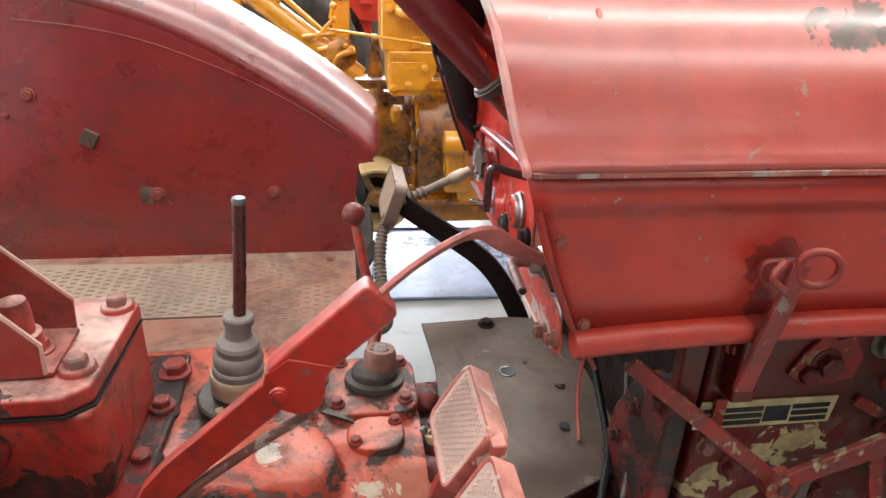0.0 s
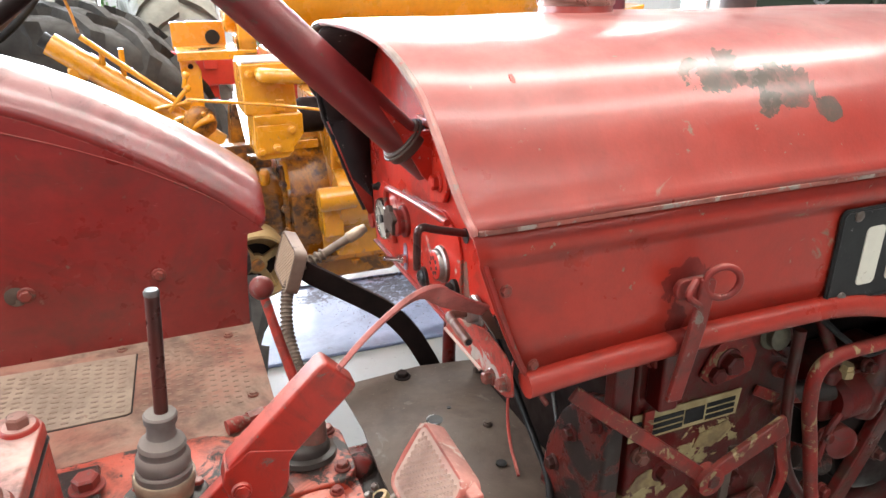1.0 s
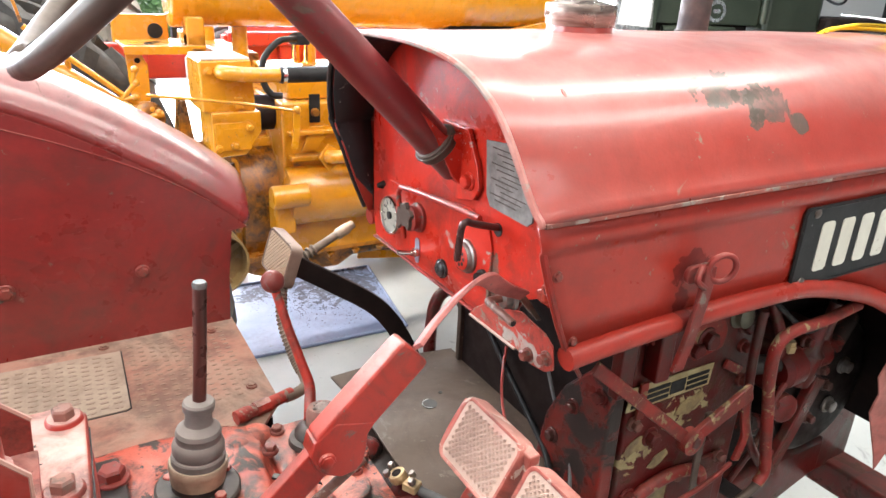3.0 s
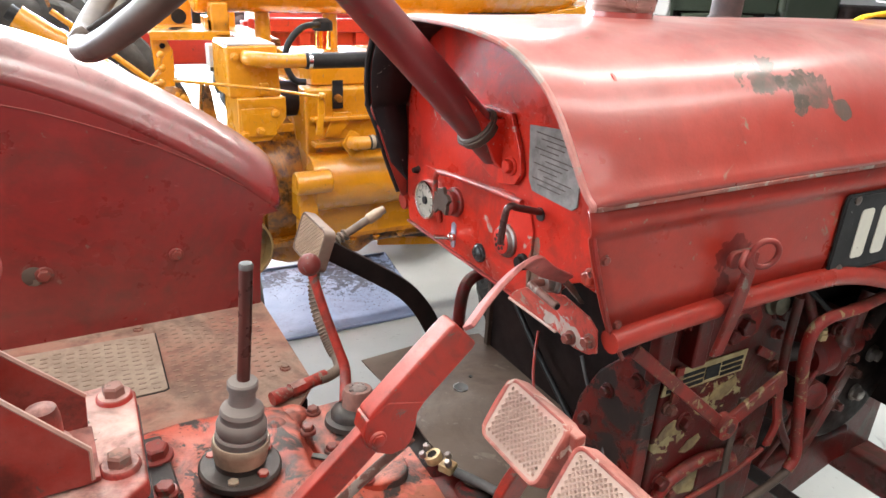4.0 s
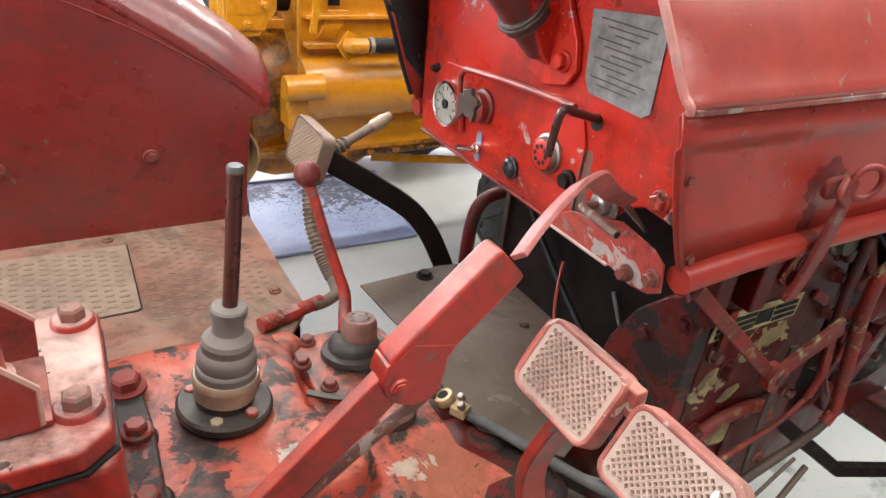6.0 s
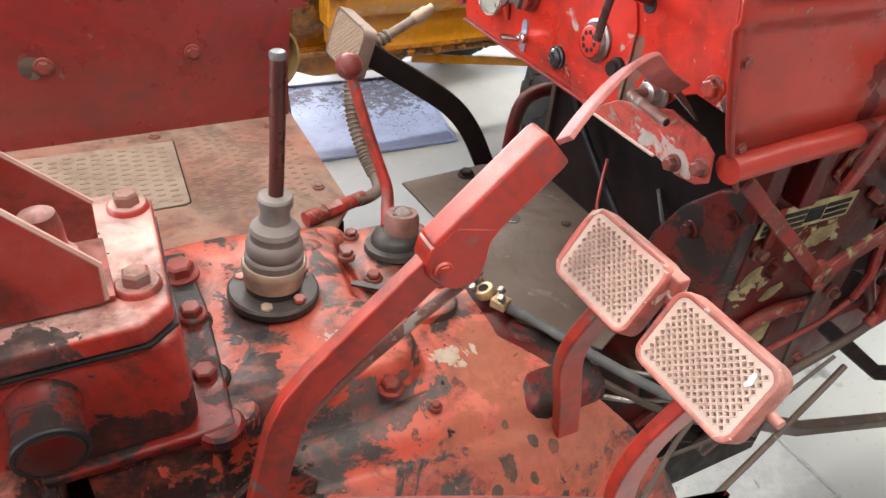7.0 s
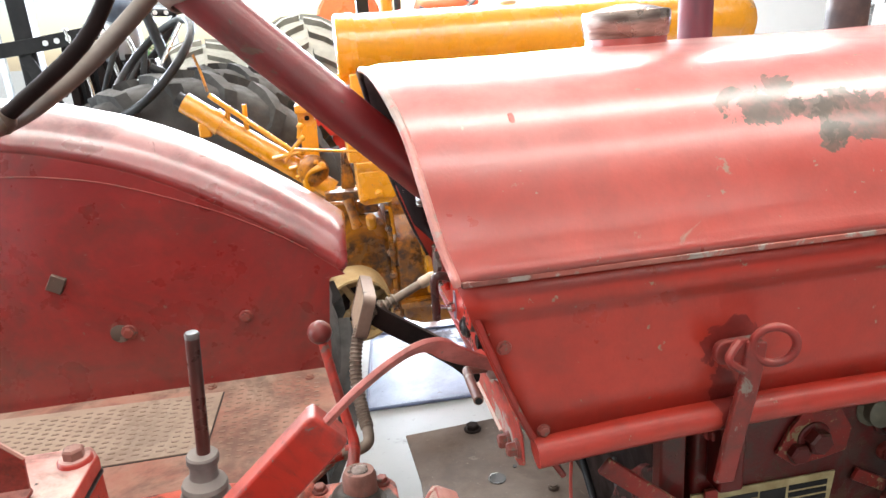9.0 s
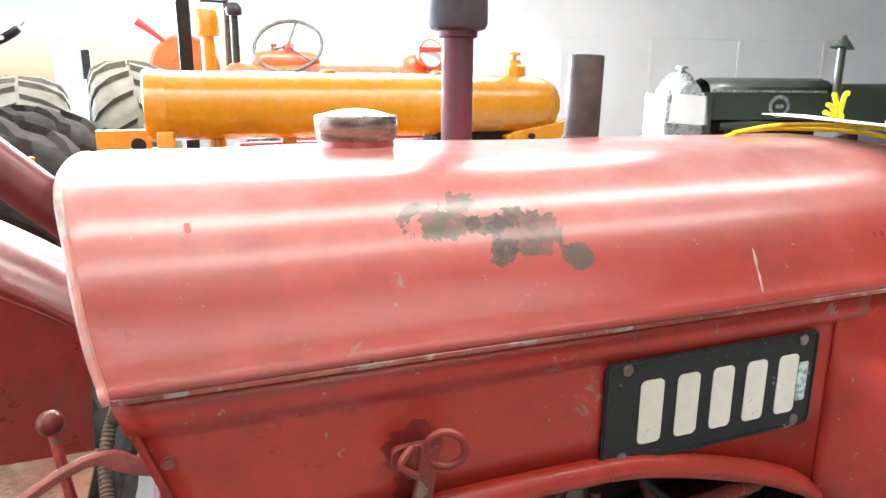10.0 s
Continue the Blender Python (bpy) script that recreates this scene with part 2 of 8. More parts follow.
# base and grime darkened to put the shade under the bonnet into colour
M_ENGINE = paint("engine_shade_red_paint", (0.075, 0.004, 0.0035), (0.135, 0.009, 0.007), 0.36, 0.34, (0.035, 0.016, 0.013), 16, under=(0.12, 0.05, 0.03), dust=0.15,
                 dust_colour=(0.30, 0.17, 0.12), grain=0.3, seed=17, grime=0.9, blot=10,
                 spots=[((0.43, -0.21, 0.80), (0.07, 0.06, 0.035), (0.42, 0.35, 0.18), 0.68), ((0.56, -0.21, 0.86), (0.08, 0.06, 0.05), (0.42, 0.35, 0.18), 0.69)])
M_BROWN = paint("oily_brown_steel", (0.06, 0.044, 0.035), (0.10, 0.070, 0.053), 0.45, 0.2, (0.05, 0.03, 0.022), 18, under=(0.26, 0.22, 0.18), dust=0.5,
                dust_colour=(0.16, 0.115, 0.087), seed=20, grime=0.6)
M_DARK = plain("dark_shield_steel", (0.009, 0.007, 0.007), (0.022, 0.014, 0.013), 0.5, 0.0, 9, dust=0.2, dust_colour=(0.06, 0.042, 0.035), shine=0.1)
M_PLATFORM = paint("dusty_platform_paint", (0.33, 0.070, 0.046), (0.31, 0.175, 0.125), 0.6, 0.16, (0.17, 0.10, 0.075), 16, under=(0.3, 0.2, 0.15), dust=0.88,
                   dust_colour=(0.34, 0.255, 0.195), grain=0.3, seed=23, grime=0.55, blot=6)
M_HATCH = paint("dusty_hatch_paint", (0.31, 0.21, 0.155), (0.35, 0.265, 0.205), 0.6, 0.05, (0.18, 0.12, 0.09), 18, dust=1.0,
                dust_colour=(0.36, 0.28, 0.215), grain=0.25, seed=26, grime=0.4)
M_TREAD = paint("worn_tread_paint", (0.15, 0.095, 0.07), (0.23, 0.155, 0.115), 0.6, 0.1, (0.18, 0.12, 0.09), 40, dust=0.35, dust_colour=(0.45, 0.35, 0.28), seed=27)
M_TREADWORN = paint("faint_tread_paint", (0.17, 0.095, 0.07), (0.24, 0.15, 0.11), 0.6, 0.1, (0.2, 0.14, 0.1), 40, dust=0.35, dust_colour=(0.42, 0.30, 0.23), seed=24)
M_PAD = paint("pedal_pad_paint", (0.38, 0.085, 0.065), (0.46, 0.24, 0.195), 0.45, 0.25, (0.46, 0.34, 0.28), 26, under=(0.56, 0.46, 0.40), dust=0.45,
              dust_colour=(0.60, 0.42, 0.36), seed=28, grime=0.5, blot=16)
M_STUD = paint("rubbed_stud_paint", (0.44, 0.295, 0.24), (0.52, 0.43, 0.37), 0.42, 0.24, (0.36, 0.12, 0.09), 18, under=(0.56, 0.46, 0.40), dust=0.3, dust_colour=(0.54, 0.40, 0.34), seed=30)
M_PIT = paint("grimy_pad_red", (0.22, 0.070, 0.055), (0.30, 0.13, 0.105), 0.55, 0.3, (0.10, 0.055, 0.045), 30, seed=45, grime=0.6, blot=14)
M_STUDFAR = paint("rubbed_far_stud", (0.40, 0.29, 0.21), (0.50, 0.38, 0.28), 0.45, 0.1, (0.3, 0.2, 0.15), 40, dust=0.4, dust_colour=(0.55, 0.45, 0.37), seed=43)
M_RIVET = paint("painted_rivet", (0.24, 0.03, 0.024), (0.13, 0.06, 0.045), 0.4, 0.4, (0.07, 0.05, 0.04), 60, seed=44)
M_PAD_FAR = paint("worn_pedal_pad", (0.14, 0.095, 0.075), (0.24, 0.165, 0.125), 0.5, 0.3, (0.07, 0.05, 0.04), 30, dust=0.3, dust_colour=(0.52, 0.40, 0.33), seed=29)
M_STEEL = plain("worn_steel", (0.36, 0.33, 0.31), (0.16, 0.12, 0.10), 0.35, 0.85, 25)
M_CHIPPED = paint("chipped_bracket_paint", (0.34, 0.026, 0.018), (0.42, 0.06, 0.04), 0.5, 0.48, (0.10, 0.05, 0.032), 34, under=(0.30, 0.24, 0.19), dust=0.1, seed=52, grime=0.7, blot=14,
                  spots=[((0.198, -0.205, 1.06), (0.03, 0.045, 0.02), (0.44, 0.40, 0.35), 0.56)])
M_DUSTEDGE = paint("dusty_bracket_edge", (0.40, 0.20, 0.16), (0.52, 0.40, 0.34), 0.6, 0.1, (0.3, 0.1, 0.07), 30, dust=0.8, dust_colour=(0.60, 0.52, 0.46), seed=66)
M_LIP = paint("chipped_red_edge", (0.26, 0.018, 0.013), (0.32, 0.03, 0.022), 0.45, 0.3, (0.07, 0.04, 0.03), 45, under=(0.3, 0.2, 0.16), seed=59, grime=0.6)
M_LEVERROD = plain("dark_lever_rod", (0.06, 0.042, 0.04), (0.16, 0.045, 0.035), 0.30, 0.4, 9, stretch=(1, 1, 0.25))
M_WORNROD = paint("rubbed_steel_rod", (0.20, 0.035, 0.026), (0.20, 0.14, 0.11), 0.4, 0.5, (0.17, 0.13, 0.11), 16, under=(0.36, 0.31, 0.27), seed=47, grime=0.5)
M_CHROME = plain("chrome", (0.75, 0.74, 0.72), (0.6, 0.58, 0.55), 0.15, 1.0, 40, 0.0)
M_BRASS = plain("dusty_brass", (0.62, 0.47, 0.26), (0.46, 0.34, 0.18), 0.38, 0.45, 60, dust=0.2, dust_colour=(0.6, 0.52, 0.4))
M_BOOT = plain("grey_rubber_boot", (0.19, 0.177, 0.168), (0.125, 0.117, 0.11), 0.62, 0.0, 18, dust=0.5, dust_colour=(0.42, 0.36, 0.32))
M_CUP = paint("dusty_socket_paint", (0.20, 0.075, 0.06), (0.30, 0.15, 0.12), 0.5, 0.4, (0.07, 0.05, 0.042), 24, under=(0.3, 0.2, 0.17), dust=0.4, dust_colour=(0.42, 0.28, 0.24), seed=62, grime=0.5)
M_GREASE = plain("dusty_dried_grease", (0.30, 0.25, 0.23), (0.15, 0.115, 0.10), 0.6, 0.0, 45, 0.5)
M_RING = plain("dusty_metal_ring", (0.46, 0.37, 0.27), (0.26, 0.20, 0.15), 0.4, 0.35, 25)
M_BLACK = plain("black_rubber", (0.012, 0.012, 0.013), (0.022, 0.022, 0.022), 0.45, 0.0, 20, shine=0.25)
M_FLANGE = plain("black_greasy_flange", (0.022, 0.021, 0.021), (0.05, 0.045, 0.042), 0.38, 0.1, 30, dust=0.12)
M_TYRE = plain("tyre_rubber", (0.026, 0.025, 0.024), (0.050, 0.048, 0.045), 0.8, 0.0, 10, 0.3, dust=0.25, dust_colour=(0.14, 0.13, 0.12))
M_OLDTYRE = plain("dusty_old_tyre", (0.035, 0.034, 0.034), (0.10, 0.098, 0.095), 0.75, 0.0, 9, 0.3, dust=0.4, dust_colour=(0.26, 0.25, 0.23))
M_FARTYRE = plain("dusty_far_tyre", (0.085, 0.082, 0.070), (0.16, 0.155, 0.13), 0.8, 0.0, 7, 0.3, dust=0.5, dust_colour=(0.30, 0.29, 0.25))
M_HOSE = plain("dusty_conduit", (0.20, 0.155, 0.12), (0.12, 0.09, 0.07), 0.6, 0.2, 30, dust=0.3)
M_GREYHOSE = plain("grey_hose", (0.16, 0.16, 0.155), (0.09, 0.09, 0.09), 0.5, 0.0, 20)
M_YELLOW = paint("yellow_enamel", (0.64, 0.255, 0.006), (0.70, 0.30, 0.009), 0.24, 0.04, (0.20, 0.09, 0.02), 14, dust=0.06, dust_colour=(0.8, 0.6, 0.25), coat=0.8, seed=31, grime=0.04, blot=7)
M_YELLOWOILY = paint("oily_yellow_paint", (0.40, 0.135, 0.005), (0.60, 0.24, 0.009), 0.30, 0.30, (0.085, 0.036, 0.012), 7, under=(0.26, 0.11, 0.02), coat=0.4, seed=33, grime=1.0)
M_PULLEY = paint("worn_pulley_paint", (0.28, 0.17, 0.06), (0.36, 0.25, 0.12), 0.45, 0.3, (0.16, 0.10, 0.05), 16, under=(0.4, 0.32, 0.2), seed=34, grime=0.5)
M_ORANGE = paint("orange_enamel", (0.70, 0.085, 0.02), (0.74, 0.12, 0.03), 0.3, 0.03, coat=0.4, seed=35)
M_FARRED = paint("far_red_paint", (0.52, 0.03, 0.02), (0.6, 0.05, 0.03), 0.35, 0.08, coat=0.3, seed=36)
M_GREEN = paint("dark_green_paint", (0.020, 0.030, 0.018), (0.035, 0.045, 0.028), 0.35, 0.08, (0.02, 0.02, 0.018), coat=0.3, dust=0.1, dust_colour=(0.3, 0.3, 0.27), seed=38)
M_PLATE = paint("black_plate_enamel", (0.012, 0.013, 0.014), (0.02, 0.02, 0.02), 0.4, 0.05, (0.2, 0.2, 0.19), 40, seed=40)
M_PLATEWHITE = paint("aged_white_enamel", (0.70, 0.68, 0.60), (0.6, 0.57, 0.48), 0.45, 0.08, (0.2, 0.17, 0.13), 40, seed=41)
M_DECAL = plain("weathered_silver_decal", (0.25, 0.235, 0.22), (0.15, 0.14, 0.13), 0.5, 0.3, 60)
M_CREAM = plain("cream_label", (0.42, 0.35, 0.19), (0.26, 0.19, 0.09), 0.5, 0.0, 40)
M_WHITE = plain("white_paper", (0.78, 0.78, 0.77), (0.72, 0.72, 0.72), 0.7, 0.0, 6, 0.05)
M_ROPE = plain("yellow_rope", (0.80, 0.60, 0.02), (0.70, 0.50, 0.02), 0.55, 0.0, 50)
M_BLUE = paint("blue_tin_tray", (0.22, 0.26, 0.385), (0.165, 0.205, 0.31), 0.38, 0.1, (0.10, 0.11, 0.14), 30, seed=74, grime=0.25,
               spots=[((0.10, 0.13, 0.0), (0.30, 0.24, 0.2), (0.055, 0.055, 0.072), 0.60), ((-0.3, 0.2, 0.0), (0.3, 0.12, 0.2), (0.10, 0.10, 0.13), 0.68)])
M_TRAY = paint("pale_grey_tin", (0.44, 0.45, 0.44), (0.52, 0.53, 0.51), 0.35, 0.12, (0.16, 0.15, 0.14), 14, under=(0.3, 0.29, 0.27), seed=75, grime=0.2)
M_LEAF = plain("green_leaves", (0.16, 0.30, 0.10), (0.24, 0.38, 0.16), 0.6, 0.0, 2, 0.0)
M_RAG = plain("grubby_cloth", (0.42, 0.38, 0.34), (0.20, 0.17, 0.15), 0.9, 0.0, 14, 0.5)
M_DIRT = plain("black_oily_dirt", (0.045, 0.045, 0.055), (0.10, 0.10, 0.115), 0.6, 0.0, 60, 0.4)
M_GASKET = plain("exposed_gasket", (0.32, 0.245, 0.115), (0.12, 0.075, 0.045), 0.6, 0.0, 30)


def floor_material():
    n = Nodes("painted_concrete")
    c = n.mix(n.ramp(n.noise(1.1, 6, 0.6), 0.3, 0.7), (0.36, 0.375, 0.365), (0.46, 0.47, 0.45))
    c = n.mix(n.ramp(n.noise(4.0, 8, 0.65, warp=0.5), 0.60, 0.70, 0.0, 0.75), c, (0.14, 0.14, 0.135))
    c = n.mix(n.ramp(n.noise(45, 5, 0.6), 0.62, 0.72, 0.0, 0.5), c, (0.2, 0.2, 0.19))
    n.bump(n.noise(150, 4, 0.6), 0.12, 0.001)
    return n.done(c, n.ramp(n.noise(3.0, 6, 0.6), 0.3, 0.7, 0.28, 0.5))


def glass_material(name, colour=(1, 1, 1), rough=0.02):
    n = Nodes(name)
    n.b.inputs["Transmission Weight"].default_value = 1.0
    n.b.inputs["IOR"].default_value = 1.45
    return n.done(colour, rough)


M_FLOOR = floor_material()
M_AMBER = glass_material("amber_fuel_glass", (0.9, 0.55, 0.12), 0.05)
M_WALL = plain("white_wall_paint", (0.74, 0.735, 0.72), (0.68, 0.675, 0.66), 0.7, 0.0, 1.5, 0.08)
# unseen south wall, kept grey to cut the light it bounces
M_SOUTH = plain("grey_low_bounce_wall", (0.20, 0.20, 0.195), (0.15, 0.15, 0.148), 0.6, 0.0, 1.5, 0.08)
# unseen ceiling, greyed so less light bounces down
M_CEIL = plain("grey_low_bounce_ceiling", (0.34, 0.34, 0.335), (0.28, 0.28, 0.275), 0.8, 0.0, 1.5, 0.08)
M_FRAME = plain("grey_aluminium", (0.5, 0.52, 0.54), (0.4, 0.42, 0.44), 0.4, 0.6, 8, 0.05)
# near-black colour that stands for the darkness inside the doorway
M_DARKDOOR = plain("dark_doorway_shade", (0.012, 0.013, 0.013), (0.02, 0.02, 0.02), 0.7, 0.0, 3)
M_RAD = plain("polished_radiator_shell", (0.62, 0.63, 0.64), (0.5, 0.5, 0.5), 0.25, 0.9, 10)
M_TARP = plain("grey_canvas_tarp", (0.22, 0.22, 0.2), (0.14, 0.14, 0.13), 0.8, 0.0, 6, 0.4)
# paled so the ground outside reads as glaring daylight
M_GRASS = plain("pale_glare_ground", (0.50, 0.50, 0.46), (0.42, 0.43, 0.38), 0.8, 0.0, 2, 0.3)


# ---- mesh helpers ----
def part(name, bm, material, parent=None, label="", bevel=0.0, smooth=38, segments=2):
    me = bpy.data.meshes.new(name)
    bmesh.ops.recalc_face_normals(bm, faces=bm.faces)
    bm.to_mesh(me)
    bm.free()
    root = parent
    while root and root.parent:
        root = root.parent
    if root:
        me.transform(Matrix.Translation(-root.location))
    me.materials.append(material)
    me.shade_smooth()
    me.set_sharp_from_angle(angle=radians(smooth))
    ob = new(name, me)
    ob.parent = parent
    if bevel:
        mod = ob.modifiers.new("bevel", "BEVEL")
        mod.width, mod.segments, mod.limit_method, mod.angle_limit = bevel, segments, "ANGLE", radians(40)
        mod.harden_normals = True
    if label:
        tagged(ob, label=label)
    return ob


def thing(name, place, label, category, group="", kind=""):
    ob = new(name)
    ob.location = place
    ob.empty_display_size = 0.1
    return tagged(ob, label, category, group, kind)


def B():
    return bmesh.new()


def box(bm, centre, size, turn=None):
    m = Matrix.Translation(centre) @ (turn or Matrix()) @ Matrix.Diagonal((*size, 1))
    bmesh.ops.create_cube(bm, size=1.0, matrix=m)
    return bm


def slab(bm, lo, hi):
    return box(bm, [(a + b) / 2 for a, b in zip(lo, hi)], [abs(b - a) for a, b in zip(lo, hi)])


def prism(bm, outline, depth):
    """A flat outline (3D points) pushed along the vector depth."""
    a = [bm.verts.new(p) for p in outline]
    b = [bm.verts.new(Vector(p) + Vector(depth)) for p in outline]
    bm.faces.new(a), bm.faces.new(list(reversed(b)))
    for i in range(len(a)):
        j = (i + 1) % len(a)
        bm.faces.new((a[i], b[i], b[j], a[j]))
    return bm


def rounded(w, h, r, n=5):
    """The outline of a rounded rectangle round 0, 0."""
    out = []
    for cx, cy, start in ((w / 2 - r, h / 2 - r, 0), (-w / 2 + r, h / 2 - r, 90), (-w / 2 + r, -h / 2 + r, 180), (w / 2 - r, -h / 2 + r, 270)):
        out += [(cx + r * math.cos(radians(start + 90 * k / n)), cy + r * math.sin(radians(start + 90 * k / n))) for k in range(n + 1)]
    return out


def sides(axis):
    axis = Vector(axis).normalized()
    u = axis.orthogonal().normalized() if abs(axis.z) > 0.99 else axis.cross((0, 0, 1)).normalized()
    return axis, u, axis.cross(u)


def lathe(bm, base, axis, profile, seg=24, flat=0.0):
    """Rings of (radius, height) along an axis from base, closed at both ends."""
    axis, u, v = sides(axis)
    rings = []
    for r, h in profile:
        rings.append([bm.verts.new(Vector(base) + axis * h + (u * math.cos(a) + v * math.sin(a)) * max(r, 1e-5))
                      for a in (2 * math.pi * (k + flat) / seg for k in range(seg))])
    for one, two in zip(rings, rings[1:]):
        for k in range(seg):
            bm.faces.new((one[k], one[(k + 1) % seg], two[(k + 1) % seg], two[k]))
    bm.faces.new(list(reversed(rings[0]))), bm.faces.new(rings[-1])
    return bm


def cyl(bm, a, b, r, r2=None, seg=18):
    d = Vector(b) - Vector(a)
    return lathe(bm, a, d, [(r, 0), (r if r2 is None else r2, d.length)], seg)


def glide(points, n=6):
    """A smooth line through points."""
    p = [Vector(q) for q in points]
    p = [2 * p[0] - p[1], *p, 2 * p[-1] - p[-2]]
    out = []
    for a, b, c, d in zip(p, p[1:], p[2:], p[3:]):
        for k in range(n):
            t = k / n
            out.append(0.5 * (2 * b + (c - a) * t + (2 * a - 5 * b + 4 * c - d) * t * t + (3 * b - a - 3 * c + d) * t ** 3))
    return out + [p[-2]]


def tube(bm, points, r, seg=10, smooth=6, shape=None):
    """A round bar (or one of the given flat shape) along a smooth line. r: one radius, or a function of 0..1."""
    line = glide(points, smooth) if smooth and len(points) > 2 else [Vector(q) for q in points]
    way = (line[1] - line[0]).normalized()
    _, u, _ = sides(way)
    rings = []
    for i, p in enumerate(line):
        way = (line[min(i + 1, len(line) - 1)] - line[max(i - 1, 0)]).normalized()
        u = (u - way * u.dot(way)).normalized()
        v = way.cross(u)
        rad = r(i / (len(line) - 1)) if callable(r) else r
        ring = shape or [(math.cos(2 * math.pi * k / seg), math.sin(2 * math.pi * k / seg)) for k in range(seg)]
        rings.append([bm.verts.new(p + (u * x + v * y) * rad) for x, y in ring])
    n = len(rings[0])
    for one, two in zip(rings, rings[1:]):
        for k in range(n):
            bm.faces.new((one[k], one[(k + 1) % n], two[(k + 1) % n], two[k]))
    bm.faces.new(list(reversed(rings[0]))), bm.faces.new(rings[-1])
    return bm


def strip(bm, points, across, width, thick, smooth=6):
    """A flat bar: along points, width in the plane square to across, thick along across."""
    line = glide(points, smooth) if smooth and len(points) > 2 else [Vector(q) for q in points]
    across = Vector(across).normalized()
    rings = []
    for i, p in enumerate(line):
        way = (line[min(i + 1, len(line) - 1)] - line[max(i - 1, 0)]).normalized()
        n = across.cross(way).normalized()
        w = width(i / (len(line) - 1)) if callable(width) else width
        rings.append([bm.verts.new(p + n * (a * w / 2) + across * (b * thick / 2)) for a, b in ((-1, -1), (1, -1), (1, 1), (-1, 1))])
    for one, two in zip(rings, rings[1:]):
        for k in range(4):
            bm.faces.new((one[k], one[(k + 1) % 4], two[(k + 1) % 4], two[k]))
    bm.faces.new(list(reversed(rings[0]))), bm.faces.new(rings[-1])
    return bm


def ring(bm, centre, axis, radius, r, seg=40, seg2=10, start=0.0, end=360.0):
    axis, u, v = sides(axis)
    whole = end - start >= 359.9
    count = seg if whole else seg + 1
    rings = []
    for k in range(count):
        a = radians(start + (end - start) * k / seg)
        out = u * math.cos(a) + v * math.sin(a)
        rings.append([bm.verts.new(Vector(centre) + out * (radius + r * math.cos(b)) + axis * (r * math.sin(b)))
                      for b in (2 * math.pi * j / seg2 for j in range(seg2))])
    for i in range(seg):
        one, two = rings[i], rings[(i + 1) % count]
        for j in range(seg2):
            bm.faces.new((one[j], one[(j + 1) % seg2], two[(j + 1) % seg2], two[j]))
    if not whole:
        bm.faces.new(rings[0]), bm.faces.new(list(reversed(rings[-1])))
    return bm


def ball(bm, centre, r, squash=1.0):
    bmesh.ops.create_uvsphere(bm, u_segments=20, v_segments=14, radius=r, matrix=Matrix.Translation(centre) @ Matrix.Diagonal((1, 1, squash, 1)))
    return bm


def bolt(parent, place, axis, r=0.011, h=0.011, material=None, washer=True, name="bolt", label=""):
    """A hexagon bolt head with a chamfered top, on a washer."""
    bm = B()
    base = 0.0
    if washer:
        lathe(bm, place, axis, [(r * 1.45, -0.003), (r * 1.45, 0.002), (r * 1.3, 0.0035)], 20)
        base = 0.003
    lathe(bm, place, axis, [(r * 1.08, base), (r * 1.08, base + h * 0.82), (r * 0.86, base + h)], 6, flat=random.random())
    return part(name, bm, material or M_CAST, parent, label, smooth=25)


def loft(bm, sections, close=False, caps=False):
    rows = [[bm.verts.new(p) for p in s] for s in sections]
    n = len(rows[0])
    for one, two in zip(rows, rows[1:]):
        for k in range(n if close else n - 1):
            bm.faces.new((one[k], one[(k + 1) % n], two[(k + 1) % n], two[k]))
    if caps:
        bm.faces.new(list(reversed(rows[0]))), bm.faces.new(rows[-1])
    return rows


def sheet(ob, thick, offset=-1.0):
    """Gives a sheet-metal part its thickness."""
    mod = ob.modifiers.new("thickness", "SOLIDIFY")
    mod.thickness, mod.offset = thick, offset
    return ob


def curve_at(table, x):
    return float(np.interp(x, [a for a, _ in table], [b for _, b in table]))


# ---- the shed ----
def structure(name, bm, material, label, category, bevel=0.0):
    return tagged(part(name, bm, material, None, bevel=bevel), label, category, "", "structure")


structure("floor", slab(B(), (-7.2, -7.2, -0.2), (16.2, 9.6, 0.0)), M_FLOOR, "pale grey painted concrete shed floor with oil stains", "floor")
structure("ground", slab(B(), (-300, -300, -0.5), (300, 300, -0.21)), M_GRASS, "ground outside the shed, painted pale for the daylight glare", "ground")
# this ceiling stays out of view; its grey only shapes the light
structure("ceiling", slab(B(), (-7.2, -7.2, 4.2), (16.2, 9.6, 4.4)), M_CEIL, "unseen shed ceiling, greyed to cut bounce light", "ceiling")


def wall_with_opening(name, axis, at, lo, hi, opening, label, material=None):
    """A wall 0.2 m thick along x or y, 4.2 m high, with one opening (from, to, sill, head)."""
    bm = B()
    a, b, sill, head = opening
    for u0, u1, z0, z1 in ((lo, a, 0, 4.2), (b, hi, 0, 4.2), (a, b, 0, sill), (a, b, head, 4.2)):
        if u1 - u0 > 0.001 and z1 - z0 > 0.001:
            p, q = ((u0, at, z0), (u1, at + 0.2, z1)) if axis == "x" else ((at, u0, z0), (at + 0.2, u1, z1))
            slab(bm, p, q)
    return structure(name, bm, material or M_WALL, label, "wall")


wall_with_opening("wall_north", "x", 9.4, -7.2, 16.2, (-6.4, 5.0, 0.45, 3.7), "white painted shed wall with a long bright window")
wall_with_opening("wall_west", "y", -7.2, -7.0, 9.4, (-1.5, 6.0, 0.6, 3.6), "white painted shed wall with a wide window")
